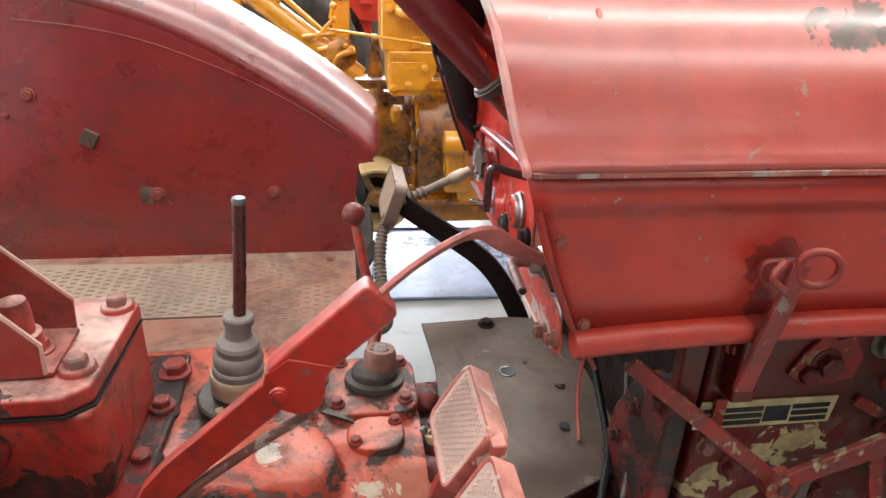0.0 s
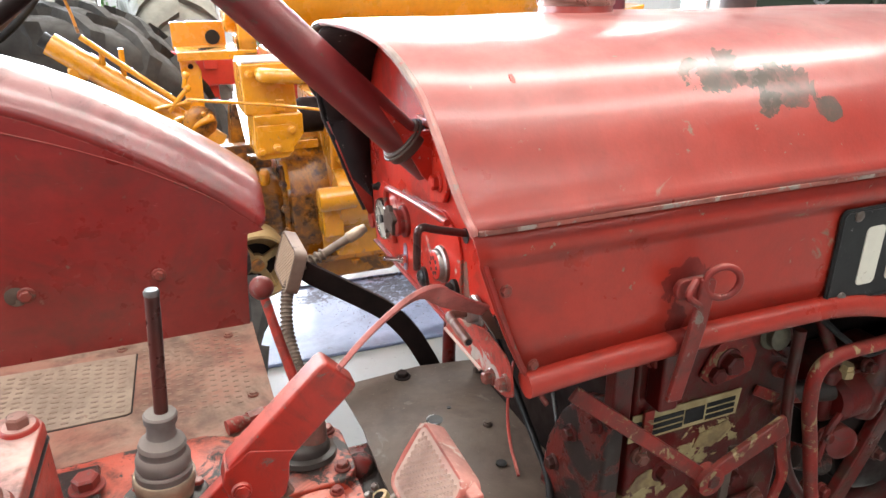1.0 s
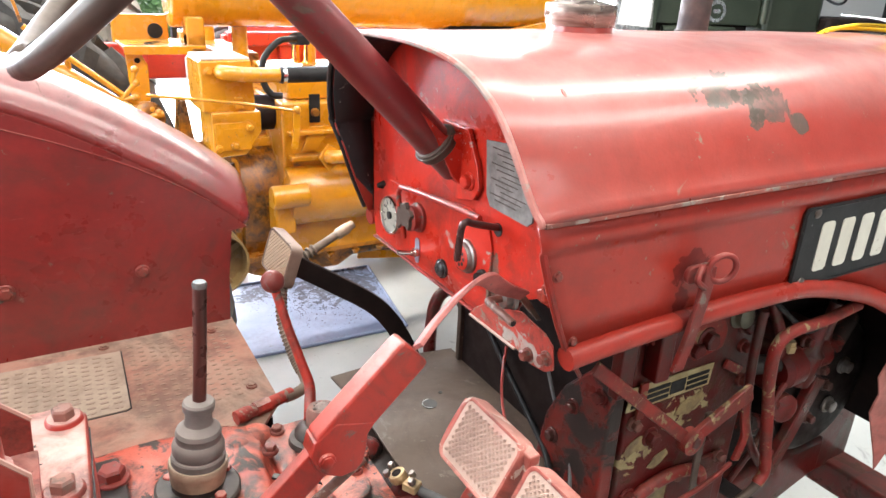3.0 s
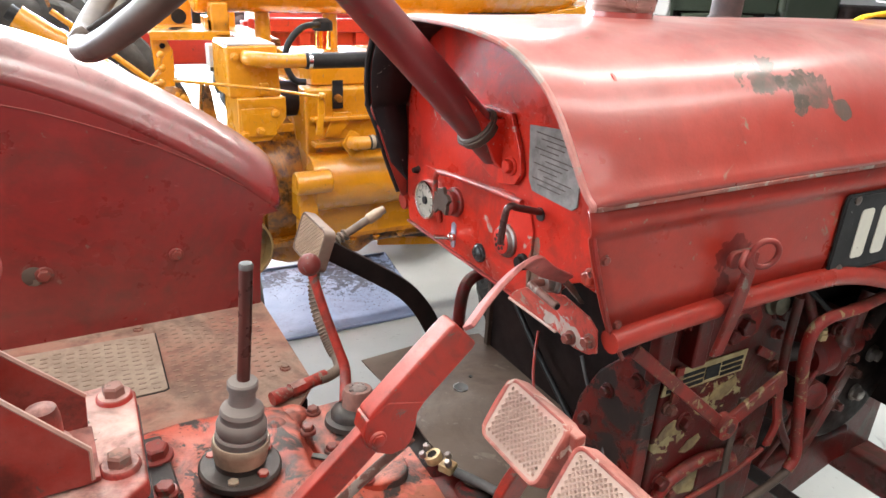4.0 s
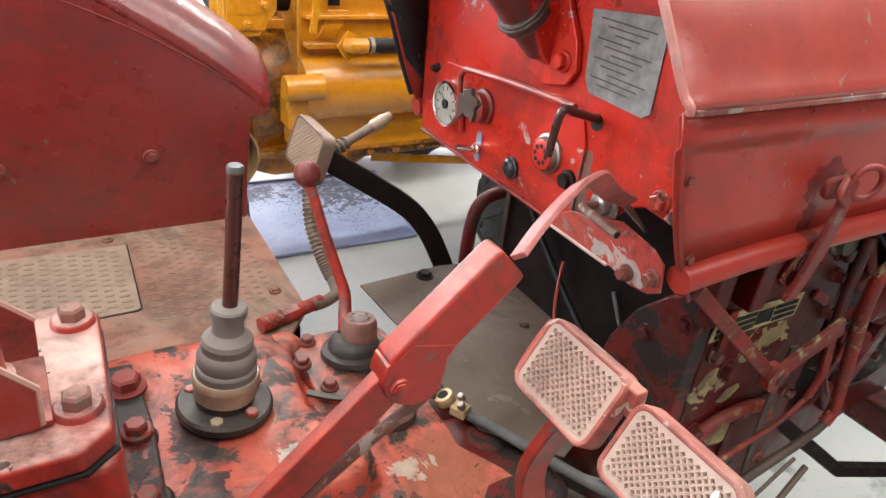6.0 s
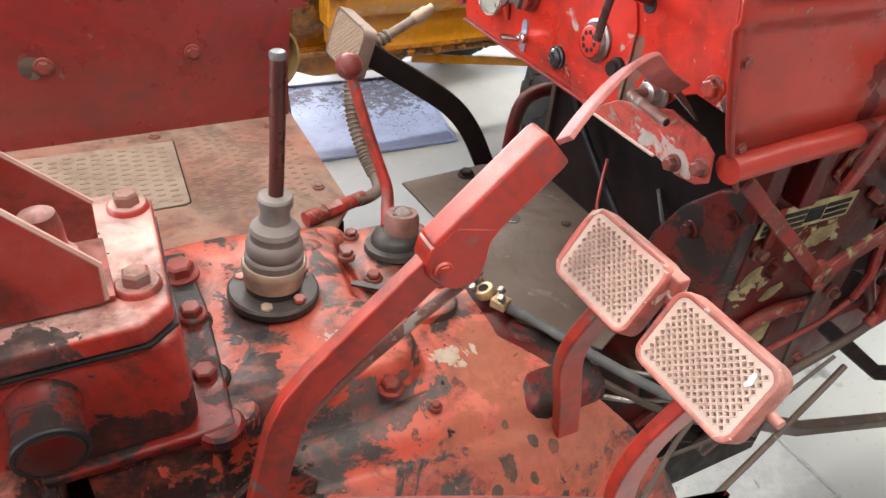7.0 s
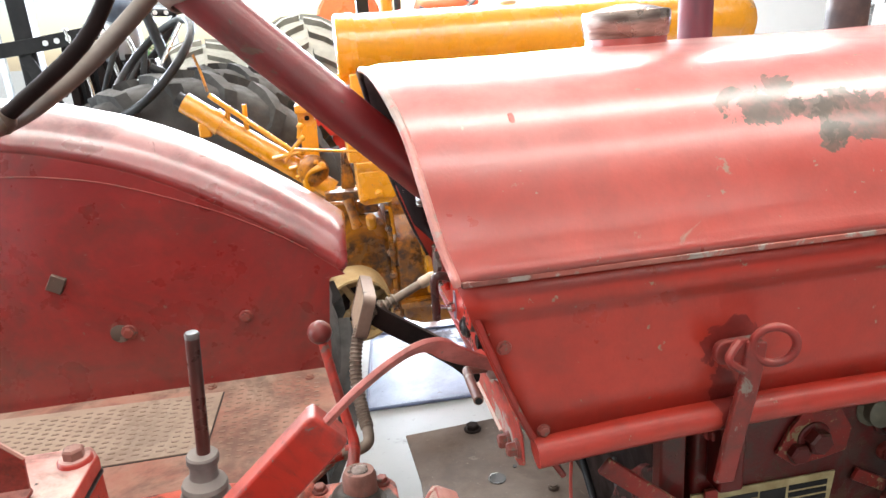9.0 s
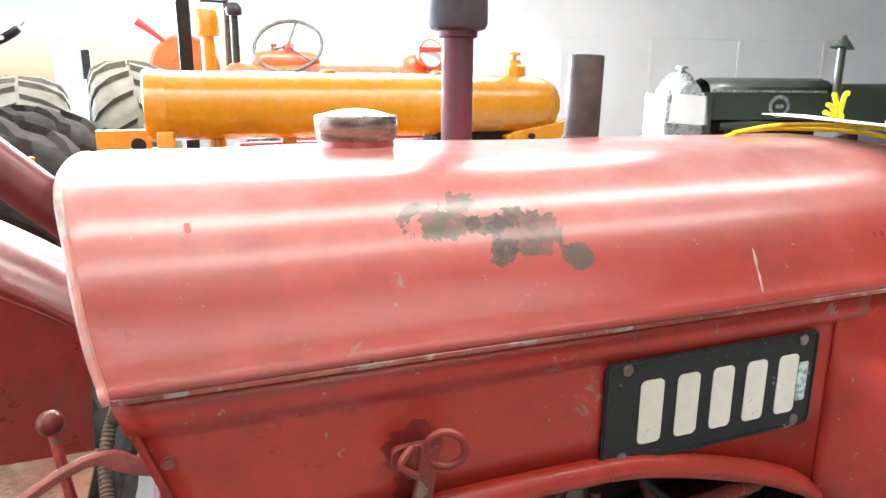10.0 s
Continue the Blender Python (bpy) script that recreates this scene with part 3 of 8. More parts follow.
# unseen wall behind the viewpoint; its doorway is added to let in fill
wall_with_opening("wall_south", "x", -7.2, -7.2, 16.2, (-1.2, 2.4, 0.0, 2.6), "unseen grey shed wall that cuts bounce light, with a doorway added for fill", M_SOUTH)
wall_with_opening("wall_east", "y", 16.0, -7.0, 9.4, (-3.0, -2.0, 1.0, 2.0), "white painted shed wall")

win = thing("window_1", (-0.7, 9.45, 0.45), "long aluminium-framed shed window, bright with daylight", "window", kind="structure")
for x in (-6.36, -4.1, -1.85, 0.4, 2.65, 4.96):
    part("mullion", slab(B(), (x - 0.04, 9.46, 0.45), (x + 0.04, 9.54, 3.7)), M_FRAME, win, bevel=0.004)
for z in (0.48, 3.67):
    part("rail", slab(B(), (-6.4, 9.45, z - 0.03), (5.0, 9.55, z + 0.03)), M_FRAME, win, bevel=0.004)

# the lined partition with battens, and a black panel painted as the dark doorway at its end
A, E_ = Vector((3.7, 7.2, 0)), Vector((11.0, 5.3, 0))
d = (E_ - A).normalized()
nrm = Vector((-d.y, d.x, 0))
bm = B()
prism(bm, [A, E_, E_ + nrm * 0.12, A + nrm * 0.12], (0, 0, 4.2))
part_wall = structure("wall_partition", bm, M_WALL, "white board-lined partition wall with thin battens", "wall")
for z in (2.12, 3.3):
    p = A - nrm * 0.012
    part("batten", prism(B(), [p + Vector((0, 0, z)), p + d * 7.2 + Vector((0, 0, z)), p + d * 7.2 + Vector((0, 0, z + 0.035)), p + Vector((0, 0, z + 0.035))], nrm * 0.014),
         M_WALL, part_wall, bevel=0.003)
for s in (1.2, 2.4, 3.6, 4.8, 6.0):
    p = A + d * s - nrm * 0.008
    part("batten", prism(B(), [p, p + d * 0.05, p + d * 0.05 + Vector((0, 0, 2.118)), p + Vector((0, 0, 2.118))], nrm * 0.009), M_WALL, part_wall, bevel=0.003)
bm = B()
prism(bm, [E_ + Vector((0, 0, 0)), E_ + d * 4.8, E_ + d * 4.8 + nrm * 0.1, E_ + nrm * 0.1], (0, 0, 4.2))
structure("wall_dark_end", bm, M_DARKDOOR, "black panel painted as the unlit doorway beyond the white wall", "wall")

# door post that stands before the far window
post = thing("door_post", (-0.72, 7.2, 0), "grey steel door post with a latch box against the light", "post")
part("shaft", slab(B(), (-0.86, 7.15, 0.0), (-0.60, 7.33, 2.15)), M_FRAME, post, bevel=0.008)
part("latch_box", slab(B(), (-0.60, 7.12, 1.55), (-0.52, 7.24, 1.85)), M_BLACK, post, bevel=0.006)
for k, (x, y, r) in enumerate(((-3.2, 14.5, 1.1), (-1.6, 16.0, 0.9), (2.5, 17.0, 1.2))):
    bm = B()
    rng = random.Random(k)
    for _ in range(1400):
        v = Vector((rng.gauss(0, 1), rng.gauss(0, 1), rng.gauss(0, 1))).normalized() * r * rng.uniform(0.7, 1.0) * (0.8 + 0.35 * noise.noise(Vector((k, rng.random() * 3, 1))))
        c = Vector((x, y, r * 0.95 - 0.2)) + v
        t = Vector((rng.gauss(0, 1), rng.gauss(0, 1), rng.gauss(0, 1))).normalized() * 0.09
        w = v.cross(t).normalized() * 0.05
        q = [bm.verts.new(p) for p in (c - t, c + w, c + t, c - w)]
        bm.faces.new(q)
    cyl(bm, (x, y, -0.22), (x, y, r), 0.06, 0.03, 8)
    tagged(part("shrub", bm, M_LEAF), "green garden shrub outside the window", "shrub", "shrubs outside")

# ---- drip tray and marks on the floor ----
tray = thing("drip_tray", (0.78, 2.07, 0), "pale blue sheet-metal drip tray with oily dirt, on concrete floor", "tray")
part("pan", prism(B(), [(0.08, 1.675, 0.002), (1.005, 1.645, 0.002), (1.125, 2.36, 0.002), (0.16, 2.41, 0.002)], (0, 0, 0.006)), M_BLUE, tray, bevel=0.002)
for a, b in (((0.08, 1.675), (1.005, 1.645)), ((1.005, 1.645), (1.125, 2.36)), ((1.125, 2.36), (0.16, 2.41)), ((0.16, 2.41), (0.08, 1.675))):
    part("rim", tube(B(), [(*a, 0.012), (*b, 0.012)], 0.007, 8, 0), M_BLUE, tray)
bm = B()
rng = random.Random(5)
for _ in range(1500):
    x, y = rng.gauss(0.80, 0.16), rng.gauss(2.12, 0.15)
    if 0.40 < x < 1.05 and 1.75 < y < 2.33:
        r, a = rng.uniform(0.0012, 0.0042) * rng.uniform(0.5, 1.2), rng.uniform(0, 6.3)
        foot = [bm.verts.new((x + r * f * math.cos(a + 1.257 * k), y + r * f * 0.75 * math.sin(a + 1.257 * k), 0.0082)) for k, f in enumerate((1.0, 0.8, 1.2, 0.9, 1.1))]
        tip = bm.verts.new((x + r * 0.2, y, 0.0082 + r * 0.7))
        for k in range(5):
            bm.faces.new((foot[k], foot[(k + 1) % 5], tip))
tagged(part("oily_dirt", bm, M_DIRT), "black crumbs of oily dirt scattered in the tray", "dirt", "", "stuff")
near_tray = thing("drip_tray", (0.75, -0.18, 0), "pale grey sheet-metal drip tray lying on the concrete floor", "tray")
corners = [(0.10, -0.30), (1.057, -0.285), (1.049, 0.32), (0.12, 0.32)]
part("pan", prism(B(), [(x, y, 0.002) for x, y in corners], (0, 0, 0.003)), M_TRAY, near_tray, bevel=0.001)
for p, q in zip(corners, corners[1:] + corners[:1]):
    part("rim", tube(B(), [(*p, 0.009), (*q, 0.009)], 0.006, 8, 0), M_TRAY, near_tray)

# battens for the unseen rows; those at -4.2 and 3.2 are added
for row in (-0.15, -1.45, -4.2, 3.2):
    fx = thing("ceiling_light", (0.4, row, 4.2), "unseen long white fluorescent batten hung from the ceiling", "ceiling light", "rows of ceiling lights")
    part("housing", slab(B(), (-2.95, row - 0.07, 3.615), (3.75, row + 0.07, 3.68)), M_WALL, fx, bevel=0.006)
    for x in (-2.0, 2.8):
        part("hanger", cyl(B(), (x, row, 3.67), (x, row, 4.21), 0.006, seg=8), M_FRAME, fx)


# ---- the red tractor ----
tractor = thing("red_tractor", (0, 0, 0), "faded red vintage farm tractor with worn, dusty and chipped paint", "tractor")

# bonnet: section of half the hood from the middle out and down, and the rear edge that leans back at the top
HOOD = [(0.0, 1.428), (0.05, 1.4275), (0.10, 1.425), (0.145, 1.419), (0.18, 1.409), (0.208, 1.394), (0.232, 1.374), (0.252, 1.350), (0.268, 1.322),
        (0.281, 1.295), (0.290, 1.275), (0.297, 1.268), (0.297, 1.262)]
REAR = [(1.04, 0.232), (1.10, 0.196), (1.16, 0.172), (1.207, 0.156), (1.259, 0.139), (1.302, 0.127), (1.35, 0.119), (1.382, 0.114), (1.41, 0.105), (1.43, 0.098)]
FRONT = 1.22
bm = B()
half = [(y, z) for y, z in HOOD]
section = [(-y, z) for y, z in reversed(half[1:])] + half
stations = [0, 0.006, 0.02] + [0.05 + 0.05 * k for k in range(20)]
rows = []
for s in stations:
    row = []
    for y, z in section:
        back = curve_at(REAR, z)
        lip = -0.004 * max(0.0, 1 - s / 0.02)
        x = back + (FRONT - back) * s
        dent = 0.0025 * noise.noise(Vector((x * 5, y * 5, z * 4)))
        row.append((x, y * (1 + lip * 2) + dent * 0.6, z + lip + dent * (1 if z > 1.3 else 0.2)))
    rows.append(row)
loft(bm, rows)
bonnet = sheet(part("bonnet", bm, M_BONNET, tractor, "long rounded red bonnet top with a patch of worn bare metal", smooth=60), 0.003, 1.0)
M_EDGE = paint("scuffed_edge_paint", (0.34, 0.04, 0.03), (0.50, 0.26, 0.22), 0.4, 0.55, (0.12, 0.08, 0.055), 14, under=(0.5, 0.38, 0.34), coat=0.3, seed=58)
# rolled rear lip of the hood
part("rear_lip", tube(B(), [(curve_at(REAR, z) + 0.001, y, z - 0.003) for y, z in section if y < 0.12], 0.0042, 8, 3), M_EDGE, bonnet)
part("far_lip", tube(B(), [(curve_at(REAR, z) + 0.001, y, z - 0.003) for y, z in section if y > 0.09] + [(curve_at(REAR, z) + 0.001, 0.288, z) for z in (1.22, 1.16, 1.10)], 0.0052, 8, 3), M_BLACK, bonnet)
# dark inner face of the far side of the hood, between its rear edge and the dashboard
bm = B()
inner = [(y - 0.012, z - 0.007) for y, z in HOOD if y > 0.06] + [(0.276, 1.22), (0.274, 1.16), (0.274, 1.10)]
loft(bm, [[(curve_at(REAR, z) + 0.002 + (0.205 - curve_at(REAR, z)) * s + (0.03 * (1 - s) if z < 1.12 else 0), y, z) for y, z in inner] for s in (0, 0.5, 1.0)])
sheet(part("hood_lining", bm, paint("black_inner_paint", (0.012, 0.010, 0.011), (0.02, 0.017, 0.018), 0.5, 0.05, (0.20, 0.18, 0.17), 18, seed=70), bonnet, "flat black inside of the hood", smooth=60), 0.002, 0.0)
# worn ledge along the joint of hood and side panel
for side in (-1, 1):
    part("worn_ledge", slab(B(), (0.142, side * 0.2905, 1.2565), (FRONT, side * 0.3005, 1.2625)),
         paint("worn_ledge_paint", (0.28, 0.045, 0.033), (0.36, 0.15, 0.12), 0.45, 0.62, (0.075, 0.052, 0.035), 17, under=(0.50, 0.40, 0.36), seed=50, grime=0.7), bonnet, "scuffed ledge edge with bare metal", bevel=0.0015)

M_FLAP = paint("faded_torn_sheet", (0.42, 0.10, 0.08), (0.50, 0.22, 0.19), 0.42, 0.25, (0.10, 0.06, 0.045), 16, under=(0.4, 0.3, 0.27), seed=71, grime=0.4, blot=10)
# side panels with a pressed step, and the arched lower edge with a rolled bead
BEAD = [(0.20, 1.078), (0.30, 1.085), (0.45, 1.089), (0.58, 1.088), (0.66, 1.084), (0.73, 1.071), (0.80, 1.052), (0.87, 1.030), (0.93, 1.004), (0.975, 0.975), (1.02, 0.94)]
for side in (-1, 1):
    bm = B()
    rows = []
    for k in range(33):
        u = k / 32
        low = curve_at(BEAD, 0.2 + u * 0.82)
        row = []
        for y, z in ((0.289, 1.258), (0.289, 1.232), (0.2875, 1.226), (0.282, 1.220), (0.281, 1.212), (0.281, 1.17), (0.281, 1.13), (0.281, low + 0.014)):
            back = curve_at(REAR, z)
            x = back + (1.02 - back) * u
            bulge = 0.002 * noise.noise(Vector((x * 4, 3, z * 6)))
            row.append((x, side * (y + bulge), z))
        rows.append(row)
    loft(bm, rows)
    panel = sheet(part("side_panel", bm, M_PANEL, tractor, "red pressed-steel bonnet side panel with a rolled lower edge", smooth=50), 0.003, 1.0 if side < 0 else -1.0)
    line = [(0.205, side * 0.286, 1.079)] + [(x, side * 0.286, z) for x, z in BEAD[1:]]
    part("rolled_edge", tube(B(), line, lambda u: 0.0155 if u < 0.8 else 0.0155 - 0.055 * (u - 0.8), 12, 5), M_PANEL, panel)
    for z in (1.19, 1.10):
        bolt(panel, (curve_at(REAR, z) + 0.018, side * 0.2815, z), (0, side, 0), 0.005, 0.004, M_RIVET, name="rivet")
# folded rear edges of the side panels, rusty at the corners
for side in (-1, 1):
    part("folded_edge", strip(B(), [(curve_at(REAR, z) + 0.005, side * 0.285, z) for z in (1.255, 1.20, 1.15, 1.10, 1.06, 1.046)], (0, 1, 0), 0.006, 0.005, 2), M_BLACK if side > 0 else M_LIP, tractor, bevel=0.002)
# nose of the bonnet: the side swells out and comes down before the engine bay
for side in (-1, 1):
    bm = B()
    rows = []
    for x, swell, low in ((0.97, 0.0, 0.985), (0.985, 0.010, 0.97), (1.005, 0.030, 0.952), (1.035, 0.050, 0.925), (1.07, 0.060, 0.88), (1.12, 0.062, 0.83), (1.17, 0.06, 0.78), (1.22, 0.045, 0.62), (1.28, 0.02, 0.64), (1.33, -0.05, 0.66)):
        rows.append([(x, side * (0.284 + swell * b), low + (1.256 - low) * t) for t, b in ((0, 0.7), (0.15, 0.85), (0.35, 0.97), (0.5, 1.0), (0.62, 0.92), (0.70, 0.6), (0.76, 0.2), (0.84, 0.05), (1.0, 0.03))])
    loft(bm, rows)
    nose = sheet(part("nose_panel", bm, M_PANEL, tractor, "swelling red nose side panel with a torn lower edge", smooth=60), 0.003, 1.0 if side < 0 else -1.0)
    part("torn_flap", prism(B(), [(x, side * (0.290 + 0.12 * (x - 0.985)), z) for x, z in ((1.06, 0.95), (1.0, 0.875), (0.985, 0.84), (1.003, 0.80), (0.992, 0.76), (1.022, 0.70), (1.05, 0.645), (1.066, 0.605), (1.085, 0.64), (1.10, 0.625), (1.14, 0.66), (1.20, 0.615), (1.26, 0.66), (1.30, 0.72), (1.2, 0.95))],
                            (0, side * 0.003, 0)), M_FLAP, nose, "bent torn sheet-metal flap")
bm = B()
loft(bm, [[(x, y * f, 1.24 + (z - 1.24) * f - dz) for y, z in section] for x, f, dz in ((FRONT, 1.0, 0.0), (1.27, 0.99, 0.004), (1.32, 0.93, 0.02), (1.35, 0.8, 0.05))], caps=False)
sheet(part("nose_cap", bm, M_BONNET, tractor, smooth=60), 0.003, 1.0)
part("grille", slab(B(), (1.30, -0.25, 0.66), (1.33, 0.25, 1.30)), M_ENGINE, tractor, bevel=0.01)

# filler cap
cap = part("filler_neck", lathe(B(), (0.428, 0.014, 1.416), (0, 0, 1), [(0.061, 0), (0.062, 0.010), (0.058, 0.014), (0.050, 0.016), (0.049, 0.03)], 36), M_BONNET, bonnet, "red painted filler neck flange")
part("filler_cap", lathe(B(), (0.428, 0.014, 1.440), (0, 0, 1), [(0.050, 0.0), (0.052, 0.003), (0.052, 0.010), (0.0535, 0.012), (0.0535, 0.028), (0.052, 0.031), (0.045, 0.032), (0.03, 0.036), (0.012, 0.039), (0.001, 0.0395)], 40),
     plain("tarnished_cap_steel", (0.42, 0.36, 0.32), (0.12, 0.075, 0.06), 0.3, 0.8, 12, stretch=(1, 1, 6)), bonnet, "tarnished domed steel filler cap")

# number plate, its characters as plain bars
plate = part("number_plate", prism(B(), [(0.781 + a, -0.287, 1.152 + b) for a, b in rounded(0.318, 0.128, 0.010)], (0, -0.0025, 0)), M_PLATE, tractor, "black pressed number plate with pale characters")
part("plate_rim", tube(B(), [(0.781 + a, -0.290, 1.152 + b) for a, b in rounded(0.311, 0.121, 0.008)] + [(0.781 + 0.1555, -0.290, 1.152 + 0.0525)], 0.0015, 6, 0), M_PLATE, plate)
for k in range(5):
    x = 0.668 + 0.0515 * k
    part("character_bar", prism(B(), [(x + 0.018 + a, -0.2895, 1.150 + b) for a, b in rounded(0.032, 0.078, 0.007)], (0, -0.0012, 0)), M_PLATEWHITE, plate, "plain pale bar in place of a character")
part("tax_label", prism(B(), [(0.918 + a, -0.2895, 1.150 + b) for a, b in rounded(0.016, 0.052, 0.003)], (0, -0.0008, 0)), plain("torn_label", (0.7, 0.74, 0.72), (0.1, 0.22, 0.2), 0.6, 0, 120), plate, "torn pale sticker")
for x in (0.65, 0.912):
    for z in (1.098, 1.206):
        part("plate_screw", lathe(B(), (x, -0.2895, z), (0, -1, 0), [(0.0075, 0), (0.007, 0.002), (0.003, 0.0034)], 14), M_STEEL, plate)

# bonnet latch: ring, strap and hook
M_LATCH = paint("grimy_latch_paint", (0.18, 0.016, 0.013), (0.24, 0.030, 0.024), 0.4, 0.22, (0.06, 0.04, 0.035), 30, under=(0.3, 0.24, 0.2), dust=0.2, seed=55, grime=0.8)
latch = part("bonnet_latch", strip(B(), [(0.412, -0.306, 1.172), (0.405, -0.309, 1.13), (0.395, -0.309, 1.08), (0.392, -0.300, 1.02)], (0, 1, 0), 0.020, 0.008), M_LATCH, tractor, "red spring latch with a pull ring", bevel=0.002)
part("pull_ring", ring(B(), (0.425, -0.314, 1.169), (0.35, 1, 0.1), 0.019, 0.0040, 32), M_LATCH, latch)
part("keeper", prism(B(), [(0.397 + a, -0.298, 1.163 + b) for a, b in rounded(0.050, 0.024, 0.011)], (0, -0.008, 0)), M_LATCH, latch, bevel=0.002)
part("hook", tube(B(), [(0.392, -0.31, 1.176), (0.379, -0.316, 1.162), (0.395, -0.316, 1.148)], 0.004, 8), M_LATCH, latch)

# ---- dashboard ----
DX = 0.208
outline = [(0.262, 1.051), (0.272, 1.09), (0.275, 1.27), (0.262, 1.335), (0.225, 1.385), (0.165, 1.412), (0.06, 1.422), (-0.06, 1.422), (-0.165, 1.412), (-0.225, 1.385), (-0.262, 1.335),
           (-0.278, 1.27), (-0.278, 1.124), (-0.218, 1.128), (-0.196, 1.116), (-0.180, 1.098), (-0.172, 1.051)]
dash = part("dashboard", prism(B(), [(DX, y, z) for y, z in outline], (0.006, 0, 0)), M_DASH, tractor, "bright red flat steel dashboard with chipped edges", bevel=0.0015)
part("instrument_panel", prism(B(), [(DX - 0.004, y, z) for y, z in ((0.225, 1.062), (0.225, 1.15), (0.20, 1.172), (0.12, 1.178), (-0.06, 1.20), (-0.108, 1.185), (-0.118, 1.16), (-0.118, 1.075), (-0.10, 1.062))], (0.004, 0, 0)), M_DASH, dash, "raised instrument panel", bevel=0.001)
part("lower_flange", slab(B(), (DX - 0.007, -0.172, 1.0485), (DX, 0.26, 1.0525)), M_LIP, dash, bevel=0.0015)
X0 = DX - 0.004


def dial(y, z, r):
    bm = lathe(B(), (X0, y, z), (-1, 0, 0), [(r, 0), (r, 0.010), (r * 0.96, 0.013), (r * 0.89, 0.012), (r * 0.87, 0.008)], 40)
    bez = part("gauge_bezel", bm, M_CHROME, dash, "round gauge with a chrome bezel")
    part("gauge_face", lathe(B(), (X0 - 0.0082, y, z), (-1, 0, 0), [(r * 0.86, 0), (r * 0.86, 0.001)], 40), plain("aged_dial_face", (0.34, 0.32, 0.27), (0.26, 0.24, 0.20), 0.5, 0, 60), bez)
    part("gauge_needle", prism(B(), [(X0 - 0.0102, y + a, z + b) for a, b in ((-0.003, -0.004), (0.014, 0.016), (0.003, 0.003))], (-0.001, 0, 0)), M_BLACK, bez)
    part("gauge_hub", lathe(B(), (X0 - 0.0095, y, z), (-1, 0, 0), [(r * 0.2, 0), (r * 0.2, 0.003)], 20), M_BLACK, bez)
    for k in range(9):
        a = radians(-130 + 32 * k)
        c = Vector((X0 - 0.0094, y + math.sin(a) * r * 0.68, z + math.cos(a) * r * 0.68))
        part("gauge_mark", box(B(), c, (0.0006, 0.0018, 0.007), Matrix.Rotation(-a, 4, "X")), M_BLACK, bez)


dial(0.176, 1.117, 0.034)
kn = part("switch_knob", lathe(B(), (X0, 0.088, 1.140), (-1, 0, 0), [(0.024, 0), (0.024, 0.005), (0.019, 0.007), (0.018, 0.012), (0.021, 0.013), (0.021, 0.018), (0.017, 0.020)], 28), M_RIVET, dash, "round red switch body")
part("torn_knob_cap", prism(B(), [(X0 - 0.019, 0.092 + 0.82 * r * math.cos(radians(a)), 1.144 + 0.82 * r * math.sin(radians(a))) for a, r in zip(range(0, 360, 24), (0.026, 0.019, 0.027, 0.022, 0.028, 0.018, 0.024, 0.029, 0.020, 0.025, 0.031, 0.021, 0.026, 0.019, 0.023))], (-0.006, 0.002, 0)), M_BROWN, dash, "ragged brown rubber knob cap", bevel=0.001)
part("torn_knob_lip", prism(B(), [(X0 - 0.020, 0.094 + a, 1.146 + b) for a, b in ((0.0, 0.0), (0.024, 0.006), (0.027, -0.012), (0.022, -0.032), (0.010, -0.020))], (-0.004, 0.002, 0)), M_BROWN, dash, bevel=0.001)
tg = part("toggle_plate", prism(B(), [(X0, 0.090 + a, 1.082 + b) for a, b in rounded(0.013, 0.044, 0.006)], (-0.002, 0, 0)), plain("bluish_tin", (0.48, 0.55, 0.72), (0.4, 0.42, 0.5), 0.35, 0.7, 60), dash, "small bare metal toggle plate")
part("toggle_nut", lathe(B(), (X0 - 0.002, 0.088, 1.080), (-1, 0, 0), [(0.008, 0), (0.008, 0.006), (0.0055, 0.007), (0.005, 0.011)], 12), M_CHROME, dash)
part("toggle_stick", lathe(B(), (X0 - 0.012, 0.088, 1.080), (-1, 0.25, 0.12), [(0.003, 0), (0.0042, 0.02), (0.0038, 0.024)], 12), M_CHROME, dash)
part("push_button", lathe(B(), (X0, 0.008, 1.082), (-1, 0, 0), [(0.0150, 0), (0.0150, 0.004), (0.0125, 0.005), (0.0122, 0.007), (0.009, 0.0095), (0.004, 0.0105)], 28), plain("black_button", (0.02, 0.02, 0.02), (0.05, 0.05, 0.05), 0.25, 0.2, 30), dash, "round black push button in a steel ring")
sk = part("warning_lamp", lathe(B(), (X0, -0.060, 1.128), (-1, 0, 0), [(0.025, 0), (0.025, 0.004), (0.022, 0.006), (0.021, 0.010), (0.0195, 0.012), (0.0195, 0.008)], 30), M_STEEL, dash, "round vented socket with a worn steel ring")
part("lamp_core", lathe(B(), (X0 - 0.008, -0.060, 1.128), (-1, 0, 0), [(0.0185, 0), (0.0185, 0.004), (0.016, 0.0055)], 28), M_DASH, sk)
for a in range(0, 360, 45):
    part("lamp_hole", lathe(B(), (X0 - 0.0128, -0.060 + 0.0105 * math.cos(radians(a)), 1.128 + 0.0105 * math.sin(radians(a))), (-1, 0, 0), [(0.003, 0), (0.003, 0.001)], 10), M_BLACK, sk)
part("small_button", lathe(B(), (X0, -0.104, 1.112), (-1, 0, 0), [(0.012, 0), (0.012, 0.005), (0.009, 0.007), (0.0085, 0.012)], 20), M_DARK, dash, "small dark button")
